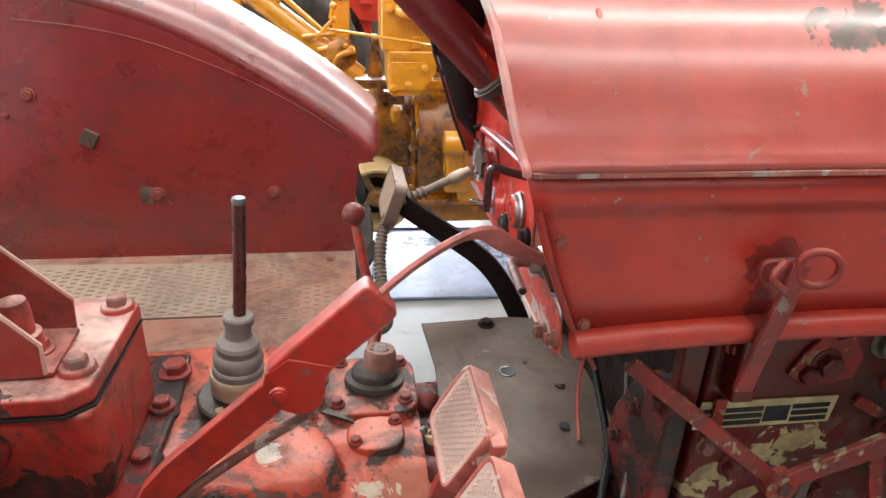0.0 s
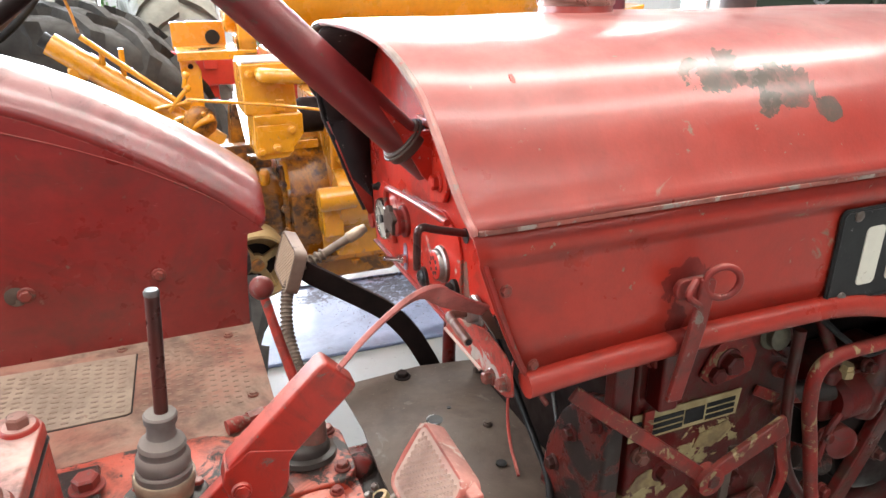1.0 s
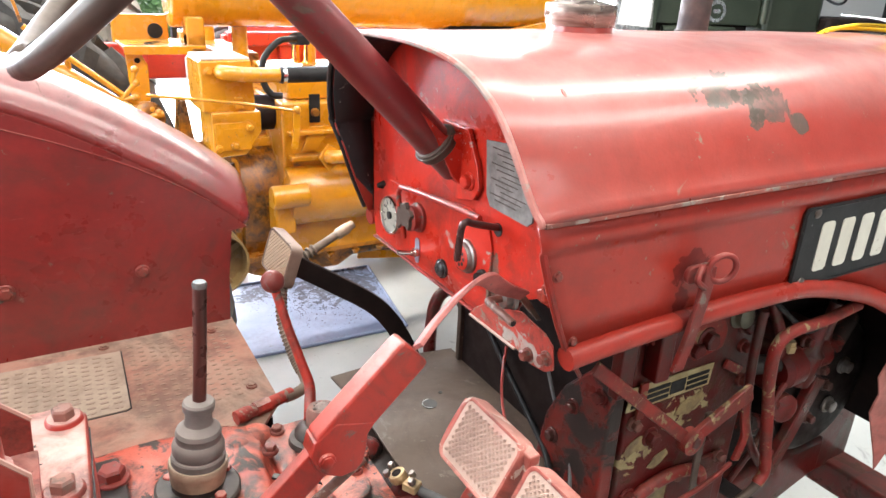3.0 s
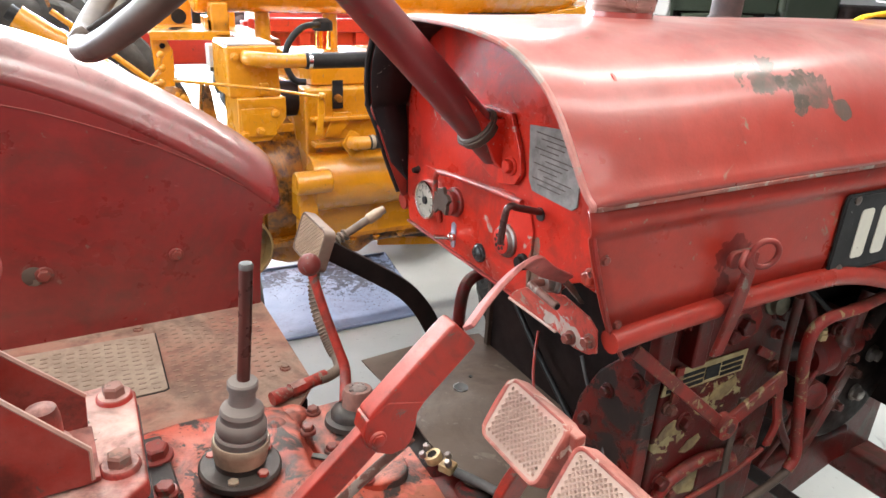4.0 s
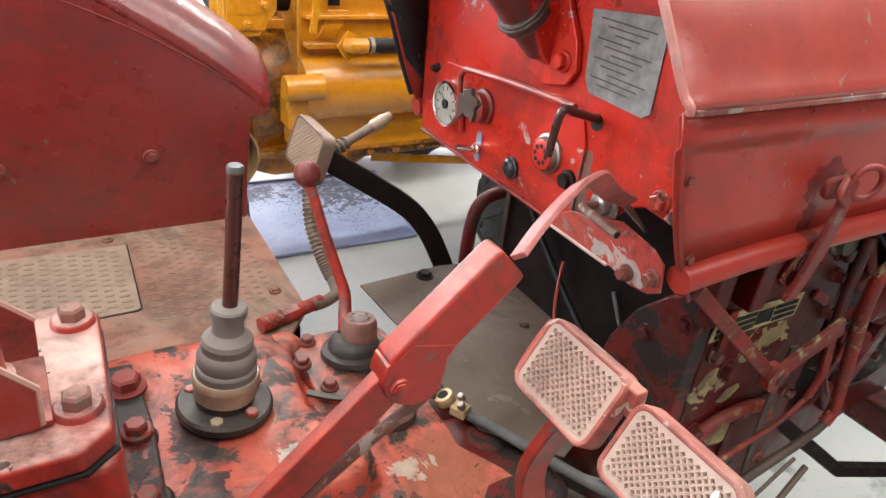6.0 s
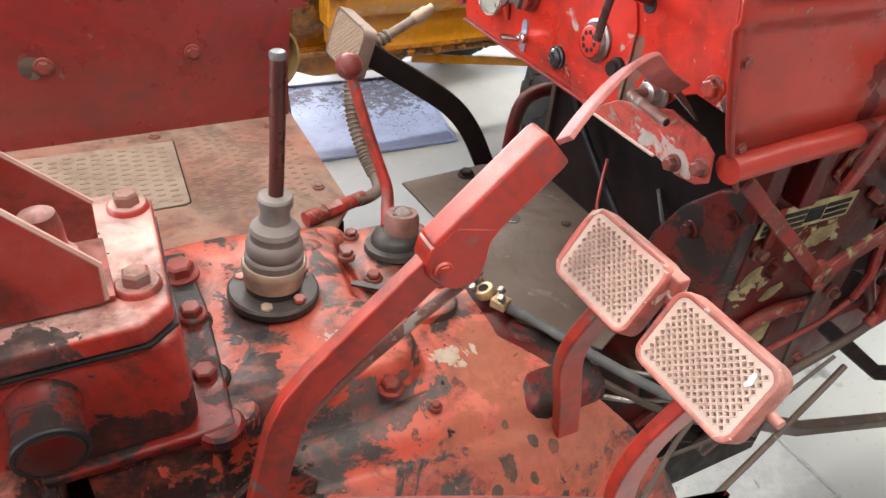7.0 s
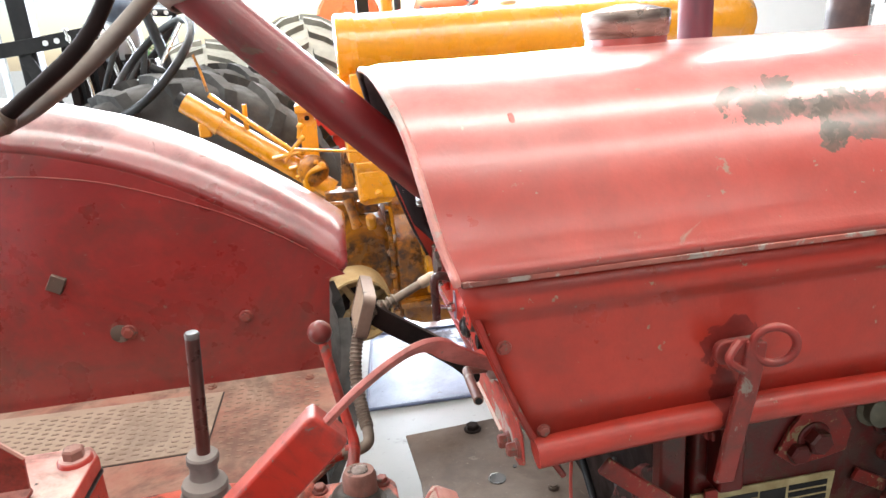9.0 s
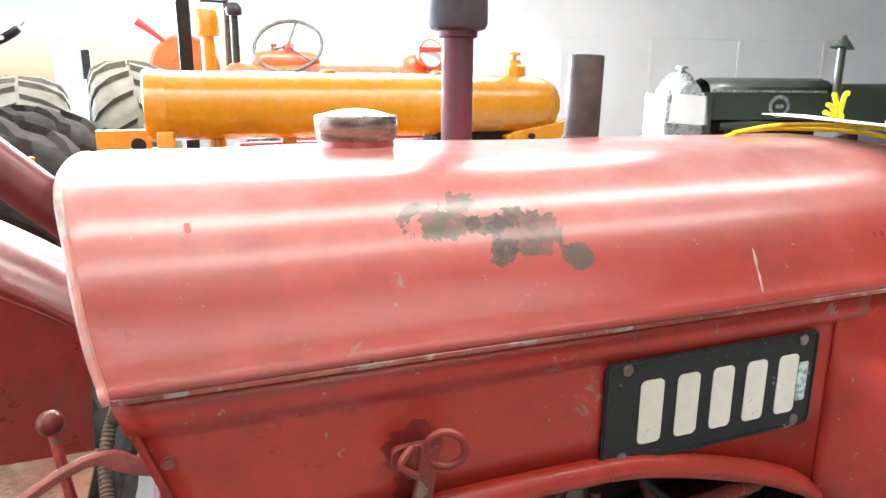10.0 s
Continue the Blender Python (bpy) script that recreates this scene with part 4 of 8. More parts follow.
part("lower_knob", lathe(B(), (X0, -0.169, 1.1105), (-1, 0, 0), [(0.0195, 0), (0.0195, 0.004), (0.017, 0.006), (0.0165, 0.004), (0.013, 0.004), (0.012, 0.014), (0.008, 0.016)], 26), M_STEEL, dash, "worn steel spindle boss")
part("dash_screw", lathe(B(), (DX, 0.230, 1.155), (-1, 0, 0), [(0.008, 0), (0.006, 0.005), (0.004, 0.012)], 10), M_DARK, dash)
# choke rod bent over the panel, and the second rod with its hook
part("choke_rod", tube(B(), [(X0 - 0.002, 0.135, 1.09), (X0 - 0.010, 0.136, 1.13), (X0 - 0.014, 0.136, 1.165), (X0 - 0.015, 0.128, 1.178), (X0 - 0.015, 0.11, 1.184), (X0 - 0.013, 0.0, 1.194), (X0 - 0.01, -0.10, 1.199)], 0.0045, 10, 5), M_LEVER, dash, "thin red rod bent across the panel")
part("pull_rod", tube(B(), [(X0 + 0.02, -0.123, 1.187), (0.165, -0.134, 1.206), (0.150, -0.138, 1.212), (0.143, -0.137, 1.207), (0.1435, -0.132, 1.185), (0.144, -0.128, 1.158)], 0.0048, 10, 4), M_LEVERROD, dash, "hooked dark pull rod")
part("rod_hole", lathe(B(), (DX - 0.0002, -0.125, 1.189), (-1, 0, 0), [(0.0095, 0), (0.0095, 0.0012)], 16), M_BLACK, dash)
# weathered instruction decal with rows of unreadable writing
dc = part("instruction_decal", prism(B(), [(DX - 0.0002, y, z) for y, z in ((-0.086, 1.302), (-0.182, 1.312), (-0.195, 1.30), (-0.197, 1.222), (-0.187, 1.214), (-0.104, 1.216), (-0.094, 1.23))], (-0.0018, 0, 0)), M_DECAL, dash, "weathered silver instruction plate with unreadable rows")
for k in range(11):
    z = 1.296 - 0.0068 * k
    part("writing_bar", slab(B(), (DX - 0.0026, -0.102 - 0.012 * ((k * 7) % 3), z - 0.0006), (DX - 0.0019, -0.182 + 0.01 * ((k * 5) % 4), z + 0.0006)), M_BROWN, dc)
for y, z in ((-0.238, 1.143), (-0.266, 1.14)):
    bolt(dash, (DX, y, z), (-1, 0, 0), 0.009, 0.008, M_CAST)
# steering column bracket
cb = part("column_bracket", prism(B(), [(DX - 0.001, y, z) for y, z in ((0.045, 1.285), (0.02, 1.31), (-0.05, 1.31), (-0.078, 1.265), (-0.085, 1.235), (-0.072, 1.215), (-0.03, 1.205), (0.03, 1.225))], (-0.008, 0, 0)), M_DASH, dash, bevel=0.002)
bolt(cb, (DX - 0.009, -0.062, 1.240), (-1, 0, 0), 0.009, 0.009, M_DASH)
part("bracket_web", prism(B(), [(DX, 0.012, 1.30), (DX - 0.035, 0.012, 1.30), (DX - 0.075, 0.012, 1.335), (DX - 0.02, 0.012, 1.24), (DX, 0.012, 1.22)], (0, -0.05, 0)), M_DASH, cb, bevel=0.002)

# steering column and wheel
C0, C1 = Vector((0.206, -0.012, 1.250)), Vector((-0.098, -0.012, 1.545))
ax = (C1 - C0).normalized()
column = part("steering_column", cyl(B(), C0, C1, 0.026, seg=28), M_COLUMN, tractor, "thick red steering column tube with scuffs")
part("column_collar", lathe(B(), C0 + ax * 0.038, ax, [(0.029, 0), (0.031, 0.002), (0.031, 0.016), (0.029, 0.018)], 28), M_BROWN, column, "rusty brown clamp collar")
part("collar_wire", ring(B(), C0 + ax * 0.05, ax, 0.0318, 0.002, 30, 6), M_BROWN, column)
HUB = C1 + ax * 0.035
wheel = part("wheel_hub", lathe(B(), C1 - ax * 0.01, ax, [(0.030, 0), (0.034, 0.006), (0.034, 0.03), (0.045, 0.035), (0.048, 0.05), (0.04, 0.062), (0.02, 0.066)], 28), M_DARK, tractor, "dark steering wheel hub")
_, su, sv = sides(ax)
part("wheel_rim", ring(B(), HUB + ax * 0.010, ax, 0.250, 0.0125, 64, 12), plain("worn_wheel_rim", (0.10, 0.070, 0.055), (0.045, 0.034, 0.030), 0.4, 0.0, 7, dust=0.5, dust_colour=(0.36, 0.32, 0.28)), wheel, "worn brown steering wheel rim")
for a in (205, 325, 85):
    out = su * math.cos(radians(a)) + sv * math.sin(radians(a))
    part("wheel_spoke", tube(B(), [HUB + out * 0.03, HUB + out * 0.12 - ax * 0.012, HUB + ax * 0.010 + out * 0.242], 0.0085, 10, 4), M_DARK, wheel)
    part("rim_lug", lathe(B(), HUB + ax * 0.010 + out * 0.234, out, [(0.011, 0), (0.0145, 0.006), (0.0145, 0.018)], 12), M_BROWN, wheel)

bm = B()
rows = []
for i in range(9):
    u = i / 8
    row = []
    for k in range(24):
        a = 2 * math.pi * k / 24
        r = 0.029 + 0.004 * noise.noise(Vector((math.cos(a) * 3, math.sin(a) * 3, u * 4))) + 0.002 * u
        row.append(C1 - ax * (0.036 - 0.05 * u + 0.008 * math.sin(a * 2 + 1)) + (su * math.cos(a) + sv * math.sin(a)) * r)
    rows.append(row)
loft(bm, rows, close=True)
sheet(part("wrapped_rag", bm, M_RAG, column, "grubby grey cloth wrapped round the column top", smooth=70), 0.003, 1.0)

# bracket under the dash, with the shaped hand-throttle lever
br = part("dash_bracket", prism(B(), [(DX - 0.013, y, z) for y, z in ((-0.088, 1.052), (-0.100, 1.066), (-0.125, 1.083), (-0.150, 1.090), (-0.205, 1.107), (-0.255, 1.100), (-0.272, 1.090), (-0.277, 1.060), (-0.262, 1.050), (-0.235, 1.046), (-0.20, 1.052))], (0.003, 0, 0)),
     M_CHIPPED, tractor, "chipped red bracket under the dashboard", bevel=0.0012)
part("bracket_edge", slab(B(), (DX - 0.016, -0.20, 1.0495), (DX - 0.002, -0.09, 1.0525)), M_DUSTEDGE, br, bevel=0.001)
for p in ((DX - 0.013, -0.229, 1.058), (DX - 0.013, -0.264, 1.071)):
    bolt(br, p, (-1, 0, 0), 0.0068, 0.009, M_RIVET)
part("crank_handle", tube(B(), [(0.196, -0.1695, 1.111), (0.172, -0.171, 1.113), (0.166, -0.174, 1.1135), (0.165, -0.184, 1.113), (0.165, -0.230, 1.109)], 0.0052, 12, 3), M_WORNROD, br, "cranked bare steel spindle")
part("pin_end", cyl(B(), (0.165, -0.2302, 1.109), (0.165, -0.2312, 1.1089), 0.0037, seg=12), M_BLACK, br)
part("hand_throttle", strip(B(), [(0.016, -0.262, 1.130), (0.045, -0.250, 1.149), (0.080, -0.238, 1.167), (0.107, -0.229, 1.175), (0.126, -0.224, 1.173), (0.143, -0.220, 1.161), (0.163, -0.214, 1.148), (0.192, -0.212, 1.134)],
     (-0.5, 0.55, 0.67), lambda u: 0.025 - 0.006 * max(0.0, u - 0.55) / 0.45, 0.006, 5), M_PALELEVER, tractor, "bent flat red hand lever, paint rubbed pale", bevel=0.002)
part("bracket_rail", strip(B(), [(0.196, -0.200, 1.128), (0.197, -0.222, 1.118), (0.199, -0.236, 1.110)], (0.1, 0.6, 0.8), 0.016, 0.003, 3), M_BROWN, br, "rusty strip behind the bracket", bevel=0.0008)


# ---- fenders ----
LIP = [(-1.30, 1.05), (-1.18, 1.19), (-1.05, 1.27), (-0.90, 1.32), (-0.75, 1.335), (-0.56, 1.314), (-0.46, 1.292), (-0.37, 1.263), (-0.27, 1.217), (-0.17, 1.158), (-0.105, 1.116), (-0.045, 1.073), (0.0, 1.036), (0.03, 1.010), (0.052, 0.990)]
CROWN = [(0.0, -0.010), (0.0015, -0.003), (0.0, 0.002), (0.004, 0.010), (0.010, 0.019), (0.020, 0.032), (0.035, 0.047), (0.055, 0.060), (0.08, 0.069), (0.11, 0.074), (0.16, 0.074), (0.21, 0.067), (0.26, 0.051), (0.30, 0.025), (0.315, 0.0), (0.318, -0.03)]


def fender(side):
    # the near mudguard sits a little lower, further back and closer in
    wall, back, down = (0.59, 0.0, 0.0) if side > 0 else (0.515, 0.04, 0.065)
    lip = [Vector((x - back, 0, z - down)) for x, z in LIP]
    line = glide(lip, 3)
    bm = B()
    rows = []
    for i, p in enumerate(line):
        way = (line[min(i + 1, len(line) - 1)] - line[max(i - 1, 0)]).normalized()
        n = Vector((-way.z, 0, way.x))
        n = n if n.z > 0 or n.x > 0 else -n
        rows.append([(min(p.x + n.x * h, 0.062 - back + 0.03 * y), side * (wall + y), p.z + n.z * h) for y, h in CROWN])
    loft(bm, rows)
    fen = sheet(part("rear_fender", bm, M_FENDER, tractor, "rounded red rear mudguard, faded pink on top with painted sheen", smooth=60), 0.003, -1.0 if side > 0 else 1.0)
    bm = B()
    top = [(p.x, p.z - 0.010) for p in line]
    outline = top + [(0.018, 0.975), (0.006, 0.87), (0.0, 0.755), (-1.30, 0.755)]
    prism(bm, [(x, side * wall, z) for x, z in outline], (0, side * 0.004, 0))
    part("inner_wall", bm, M_FENDER, fen, "flat faded red inner mudguard wall")
    if side < 0:
        return fen
    # welded seam that follows the arc below the lip
    seam = [(-0.62, 1.262), (-0.50, 1.25), (-0.403, 1.23), (-0.33, 1.206), (-0.257, 1.177), (-0.17, 1.137), (-0.078, 1.084), (-0.02, 1.045)]
    part("weld_seam", tube(B(), [(x, side * (wall - 0.0005), z) for x, z in seam], 0.0014, 6, 5), M_RIVET, fen)
    for x, z, r in ((-0.167, 0.912, 0.011), (-0.407, 0.910, 0.0125), (-0.619, 1.121, 0.011), (-0.669, 1.08, 0.006)):
        bolt(fen, (x, side * wall, z), (0, -side, 0), r * 0.9, r * 0.7, M_RIVET)
    part("bolt_smear", lathe(B(), (-0.425, side * (wall - 0.0005), 0.909), (0, -side, 0), [(0.020, 0), (0.018, 0.001)], 18), M_BROWN, fen)
    part("square_clip", box(B(), (-0.522, side * (wall - 0.004), 1.034), (0.030, 0.012, 0.034), Matrix.Rotation(0.5, 4, "Y")), M_BROWN, fen, "rusty square clip", bevel=0.002)
    return fen


for side in (1, -1):
    fender(side)

# ---- platform ----
for side in (1,):
    plat = part("platform", prism(B(), [(-1.0, side * 0.10, 0.757), (-0.10, side * 0.10, 0.757), (0.004, side * 0.235, 0.757), (0.006, side * 0.60, 0.757), (-1.0, side * 0.60, 0.757)], (0, 0, 0.008)), M_PLATFORM, tractor, "dusty footplate platform with red showing through", bevel=0.0015)
    if side > 0:
        hatch = part("hatch_panel", prism(B(), [(-0.55 + a, 0.425 + b, 0.7652) for a, b in [(0.305, -0.105), (0.312, -0.10), (0.318, 0.115), (-0.32, 0.14), (-0.32, -0.105)]], (0, 0, 0.0022)), M_HATCH, plat, "dusty chequer-plate hatch panel", bevel=0.0008)
        part("hatch_gap", prism(B(), [(-0.556 + a, 0.425 + b, 0.7650) for a, b in [(0.3125, -0.1075), (0.3205, -0.101), (0.3265, 0.1165), (-0.32, 0.143), (-0.32, -0.1075)]], (0, 0, 0.0008)), M_BLACK, plat)
        bm = B()
        rng = random.Random(3)
        for i in range(26):
            for j in range(12):
                x, y = -0.255 - 0.022 * i, 0.332 + 0.017 * j + 0.0085 * (i % 2)
                if y < 0.53:
                    prism(bm, [(x + rng.gauss(0, 0.0008) + a, y + b, 0.767) for a, b in rounded(0.013, 0.0052, 0.0024, 2)], (0, 0, 0.0011))
        tagged(part("chequer_tread", bm, M_TREAD, plat, "dark worn oval treads"), kind="stuff")
        bm = B()
        for i in range(11):
            for j in range(16):
                x, y = -0.015 - 0.020 * i, 0.285 + 0.019 * j + 0.009 * (i % 2)
                if y < 0.57 and x < -0.02:
                    prism(bm, [(x + a, y + b, 0.765) for a, b in rounded(0.011, 0.0046, 0.002, 2)], (0, 0, 0.0007))
        tagged(part("worn_tread", bm, M_TREADWORN, plat, "faint worn oval treads"), kind="stuff")
        for x, y in ((-0.03, 0.30), (-0.26, 0.57), (-0.05, 0.55)):
            bolt(plat, (x, y, 0.766), (0, 0, 1), 0.007, 0.004, M_PLATFORM)
part("platform_bracket", slab(B(), (-0.95, 0.2, 0.70), (-0.02, 0.56, 0.756)), M_DARK, tractor)

# ---- transmission ----
# plan outline of the raised gearbox top; past its lip the housing drops to the round bell
TOP_EDGE = [(-0.86, -0.168), (-0.29, -0.166), (-0.262, -0.152), (-0.235, -0.147), (-0.185, -0.148), (-0.135, -0.153), (-0.090, -0.147), (-0.055, -0.142), (-0.034, -0.122), (-0.030, -0.085),
            (-0.046, -0.045), (-0.076, -0.004), (-0.070, 0.06), (-0.060, 0.11), (-0.072, 0.165), (-0.12, 0.19), (-0.86, 0.19)]


def edge_distance(x, y):
    """How far a point lies inside the gearbox top (positive) or outside it (negative)."""
    inside, best = False, 9.0
    for (ax0, ay0), (bx0, by0) in zip(TOP_EDGE, TOP_EDGE[1:] + TOP_EDGE[:1]):
        if (ay0 > y) != (by0 > y) and x < (bx0 - ax0) * (y - ay0) / (by0 - ay0) + ax0:
            inside = not inside
        ux, uy = bx0 - ax0, by0 - ay0
        t = max(0.0, min(1.0, ((x - ax0) * ux + (y - ay0) * uy) / (ux * ux + uy * uy)))
        best = min(best, math.hypot(x - ax0 - t * ux, y - ay0 - t * uy))
    return best if inside else -best


def soft_step(v):
    v = max(0.0, min(1.0, v))
    return v * v * (3 - 2 * v)


def casting_point(x, u):
    """A point of the lumpy cast housing: round in section, with the raised top, its groove and the fold on the flank."""
    y = 0.365 * math.sin(u * math.pi / 2)
    front = soft_step((x + 0.08) / 0.17)
    top, power = 0.757 - 0.008 * front, 2.5 - 0.1 * front
    z = 0.40 + (top - 0.40) * max(0.0, 1 - (abs(y) / 0.3655) ** power) ** (1 / power)
    d = edge_distance(x, y)
    rise = soft_step((d + 0.004) / 0.009)
    flat = 0.788 + 0.004 * noise.noise(Vector((x * 9, y * 9, 3))) - 0.006 * soft_step((0.03 - d) / 0.03)
    groove = -0.016 * math.exp(-((d + 0.012) / 0.009) ** 2) * (1 if y < -0.05 else 0.3) * soft_step((-0.02 - x) / 0.10 + 0.35)
    hollow = -0.045 * soft_step((-0.20 - x) / 0.07) * soft_step((-d) / 0.012) * soft_step((y + 0.215) / 0.02) if y < -0.1 else 0.0
    fold = -0.013 * math.exp(-((y + 0.225 + 0.05 * (x + 0.1)) / 0.013) ** 2) * soft_step((0.06 - x) / 0.10) * soft_step((x + 0.27) / 0.04)
    lump = 0.0028 * noise.noise(Vector((x * 14, y * 14, 0))) + 0.0014 * noise.noise(Vector((x * 48, y * 48, 2)))
    z = z * (1 - rise) + flat * rise + groove + hollow + fold + lump
    out = max(0.0, -y - 0.115)
    skew = out * 0.82 * max(0.0, (x + 0.05) / 0.14) ** 1.3
    return Vector((x + skew, y, z)), d


def casting(keep, x0, x1, step):
    """The part of the housing whose points satisfy keep(x, y, distance)."""
    bm = B()
    xs = [x0 + step * k for k in range(int((x1 - x0) / step) + 1)] + [x1]
    us = [-1 + 2 * k / 150 for k in range(151)]
    cells = [[casting_point(x, u) for u in us] for x in xs]
    made = {}
    for i in range(len(xs) - 1):
        for k in range(150):
            q = ((i, k), (i + 1, k), (i + 1, k + 1), (i, k + 1))
            if any(keep(xs[a], cells[a][b][0].y, cells[a][b][1]) for a, b in q):
                for a, b in q:
                    if (a, b) not in made:
                        made[a, b] = bm.verts.new(cells[a][b][0])
                bm.faces.new([made[v] for v in q])
    return bm


trans = part("transmission_housing", casting(lambda x, y, d: d > -0.006 or x < -0.235, -0.42, 0.0, 0.006), M_CAST, tractor, "cast transmission housing, red paint flaked to dark metal", smooth=70)
part("gearbox_rear", slab(B(), (-0.85, -0.30, 0.45), (-0.41, 0.30, 0.70)), M_OILYCAST, trans, "oily rear of the gearbox casting", bevel=0.02)
part("bell_housing", casting(lambda x, y, d: d <= -0.006 and x >= -0.235, -0.26, 0.092, 0.006), M_CAST, trans, "dusty orange-red bell housing with dark specks", smooth=70)
part("housing_end", slab(B(), (0.055, -0.30, 0.40), (0.085, 0.30, 0.62)), M_OILYCAST, trans)
part("raised_rib", ball(B(), (-0.105, 0.118, 0.768), 0.030, 0.75), M_CAST, trans)
part("boss", ball(B(), (-0.065, 0.150, 0.757), 0.032, 0.8), M_CAST, trans)
for x, y, z, r in ((-0.285, 0.009, 0.803, 0.0125), (-0.289, -0.093, 0.795, 0.0125), (-0.085, -0.154, 0.752, 0.0115), (-0.06, 0.075, 0.786, 0.009), (-0.285, 0.098, 0.800, 0.017), (-0.04, -0.19, 0.735, 0.006)):
    bolt(trans, (x, y, z), (0, 0, 1), r, r * 0.95, M_RIVET)
# flange lugs along the gearbox cover
part("near_lug", lathe(B(), (-0.268, -0.150, 0.772), (0, 0, 1), [(0.024, 0), (0.024, 0.016), (0.020, 0.021)], 20), M_CAST, trans)
for y in (0.009, -0.093, -0.165):
    part("flange_lug", lathe(B(), (-0.287, y, 0.780), (0, 0, 1), [(0.025, 0), (0.025, 0.013), (0.021, 0.017)], 22), M_OILYCAST, trans)
part("cover_flange", prism(B(), [(-0.85, -0.175, 0.785), (-0.272, -0.175, 0.785), (-0.265, 0.03, 0.785), (-0.272, 0.15, 0.785), (-0.85, 0.15, 0.785)], (0, 0, 0.014)), M_OILYCAST, trans, bevel=0.005)

part("clutch_cover", slab(B(), (0.075, -0.235, 0.52), (0.215, 0.16, 0.722)), M_OILYCAST, trans, "oily lumps of casting ahead of the bell", bevel=0.03, segments=3)
for x, y, z, r in ((0.12, -0.02, 0.715, 0.030), (0.15, -0.10, 0.705, 0.036), (0.11, 0.08, 0.725, 0.026)):
    part("cast_lump", ball(B(), (x, y, z), r, 0.8), M_OILYCAST, trans)
# hydraulic cover: tall casting behind the gear lever
cov = part("hydraulic_cover", prism(B(), [(-0.85, -0.165, 0.795), (-0.318, -0.165, 0.795), (-0.305, -0.15, 0.795), (-0.302, 0.045, 0.795), (-0.318, 0.062, 0.795), (-0.85, 0.062, 0.795)], (0.0, 0, 0.135)), M_COVER, tractor, "tall red casting, its top pale with dust", bevel=0.010, segments=3)
part("cover_lid", prism(B(), [(-0.85, -0.168, 0.932), (-0.335, -0.168, 0.932), (-0.308, -0.145, 0.932), (-0.302, 0.04, 0.932), (-0.318, 0.066, 0.932), (-0.85, 0.066, 0.932)], (0, 0, 0.026)), M_COVER, cov, bevel=0.006, segments=3)
part("gasket_line", prism(B(), [(-0.85, -0.1695, 0.9295), (-0.334, -0.1695, 0.9295), (-0.306, -0.147, 0.9295), (-0.3005, 0.04, 0.9295), (-0.317, 0.067, 0.9295), (-0.85, 0.067, 0.9295)], (0, 0, 0.003)), M_BLACK, cov)
for x, y in ((-0.327, 0.030), (-0.333, -0.112)):
    part("bolt_boss", lathe(B(), (x, y, 0.955), (0, 0, 1), [(0.0225, 0), (0.0215, 0.007), (0.019, 0.0095)], 24), M_COVER, cov)
    bolt(cov, (x, y, 0.963), (0, 0, 1), 0.0125, 0.015, M_CUP, washer=False)
# ram cylinder end on the side of the cover
ram = part("ram_housing", lathe(B(), (-0.432, -0.13, 0.892), (0.05, -1, -0.08), [(0.036, 0), (0.034, 0.03), (0.029, 0.042), (0.028, 0.075), (0.030, 0.078), (0.030, 0.088), (0.026, 0.091)], 30), M_OILYCAST, cov, "round oily ram housing with a dark ring")
part("ram_ring", ring(B(), (-0.4275, -0.2175, 0.885), (0.05, -1, -0.08), 0.028, 0.0036, 30, 8), M_BLACK, cov)
part("ram_cap", lathe(B(), (-0.4275, -0.2175, 0.885), (0.05, -1, -0.08), [(0.026, 0), (0.026, 0.004), (0.015, 0.007)], 6), M_ENGINE, cov)
# seat bracket: folded channel on the cover
sb = part("seat_bracket", prism(B(), [(-0.80, -0.132, 0.962), (-0.362, -0.132, 0.962), (-0.359, -0.132, 1.004), (-0.417, -0.132, 1.073), (-0.492, -0.132, 1.165), (-0.80, -0.132, 1.165)], (0, 0.005, 0)), M_BRACKET, tractor, "folded red steel seat bracket, dusty along its edges", bevel=0.0012)
part("bracket_side", prism(B(), [(-0.80, -0.025, 0.962), (-0.360, -0.025, 0.962), (-0.357, -0.025, 1.006), (-0.415, -0.025, 1.066), (-0.492, -0.025, 1.151), (-0.80, -0.025, 1.151)], (0, -0.005, 0)), M_BRACKET, sb, bevel=0.0012)
part("bracket_edge", tube(B(), [(-0.80, -0.1295, 1.166), (-0.492, -0.1295, 1.166), (-0.417, -0.1295, 1.074), (-0.359, -0.1295, 1.004), (-0.361, -0.1295, 0.966)], 0.0032, 6, 0), M_DUSTEDGE, sb, "pale dusty bracket edge")
part("bracket_edge", tube(B(), [(-0.80, -0.0275, 1.152), (-0.492, -0.0275, 1.152), (-0.415, -0.0275, 1.067), (-0.357, -0.0275, 1.006)], 0.0032, 6, 0), M_DUSTEDGE, sb, "pale dusty bracket edge")
part("bracket_floor", prism(B(), [(-0.80, -0.03, 0.960), (-0.356, -0.03, 0.960), (-0.353, -0.128, 0.960), (-0.80, -0.128, 0.960)], (0, 0, 0.006)), M_BRACKET, sb, bevel=0.001)
bolt(sb, (-0.387, -0.080, 0.967), (0, 0, 1), 0.0135, 0.012, M_BRACKET)
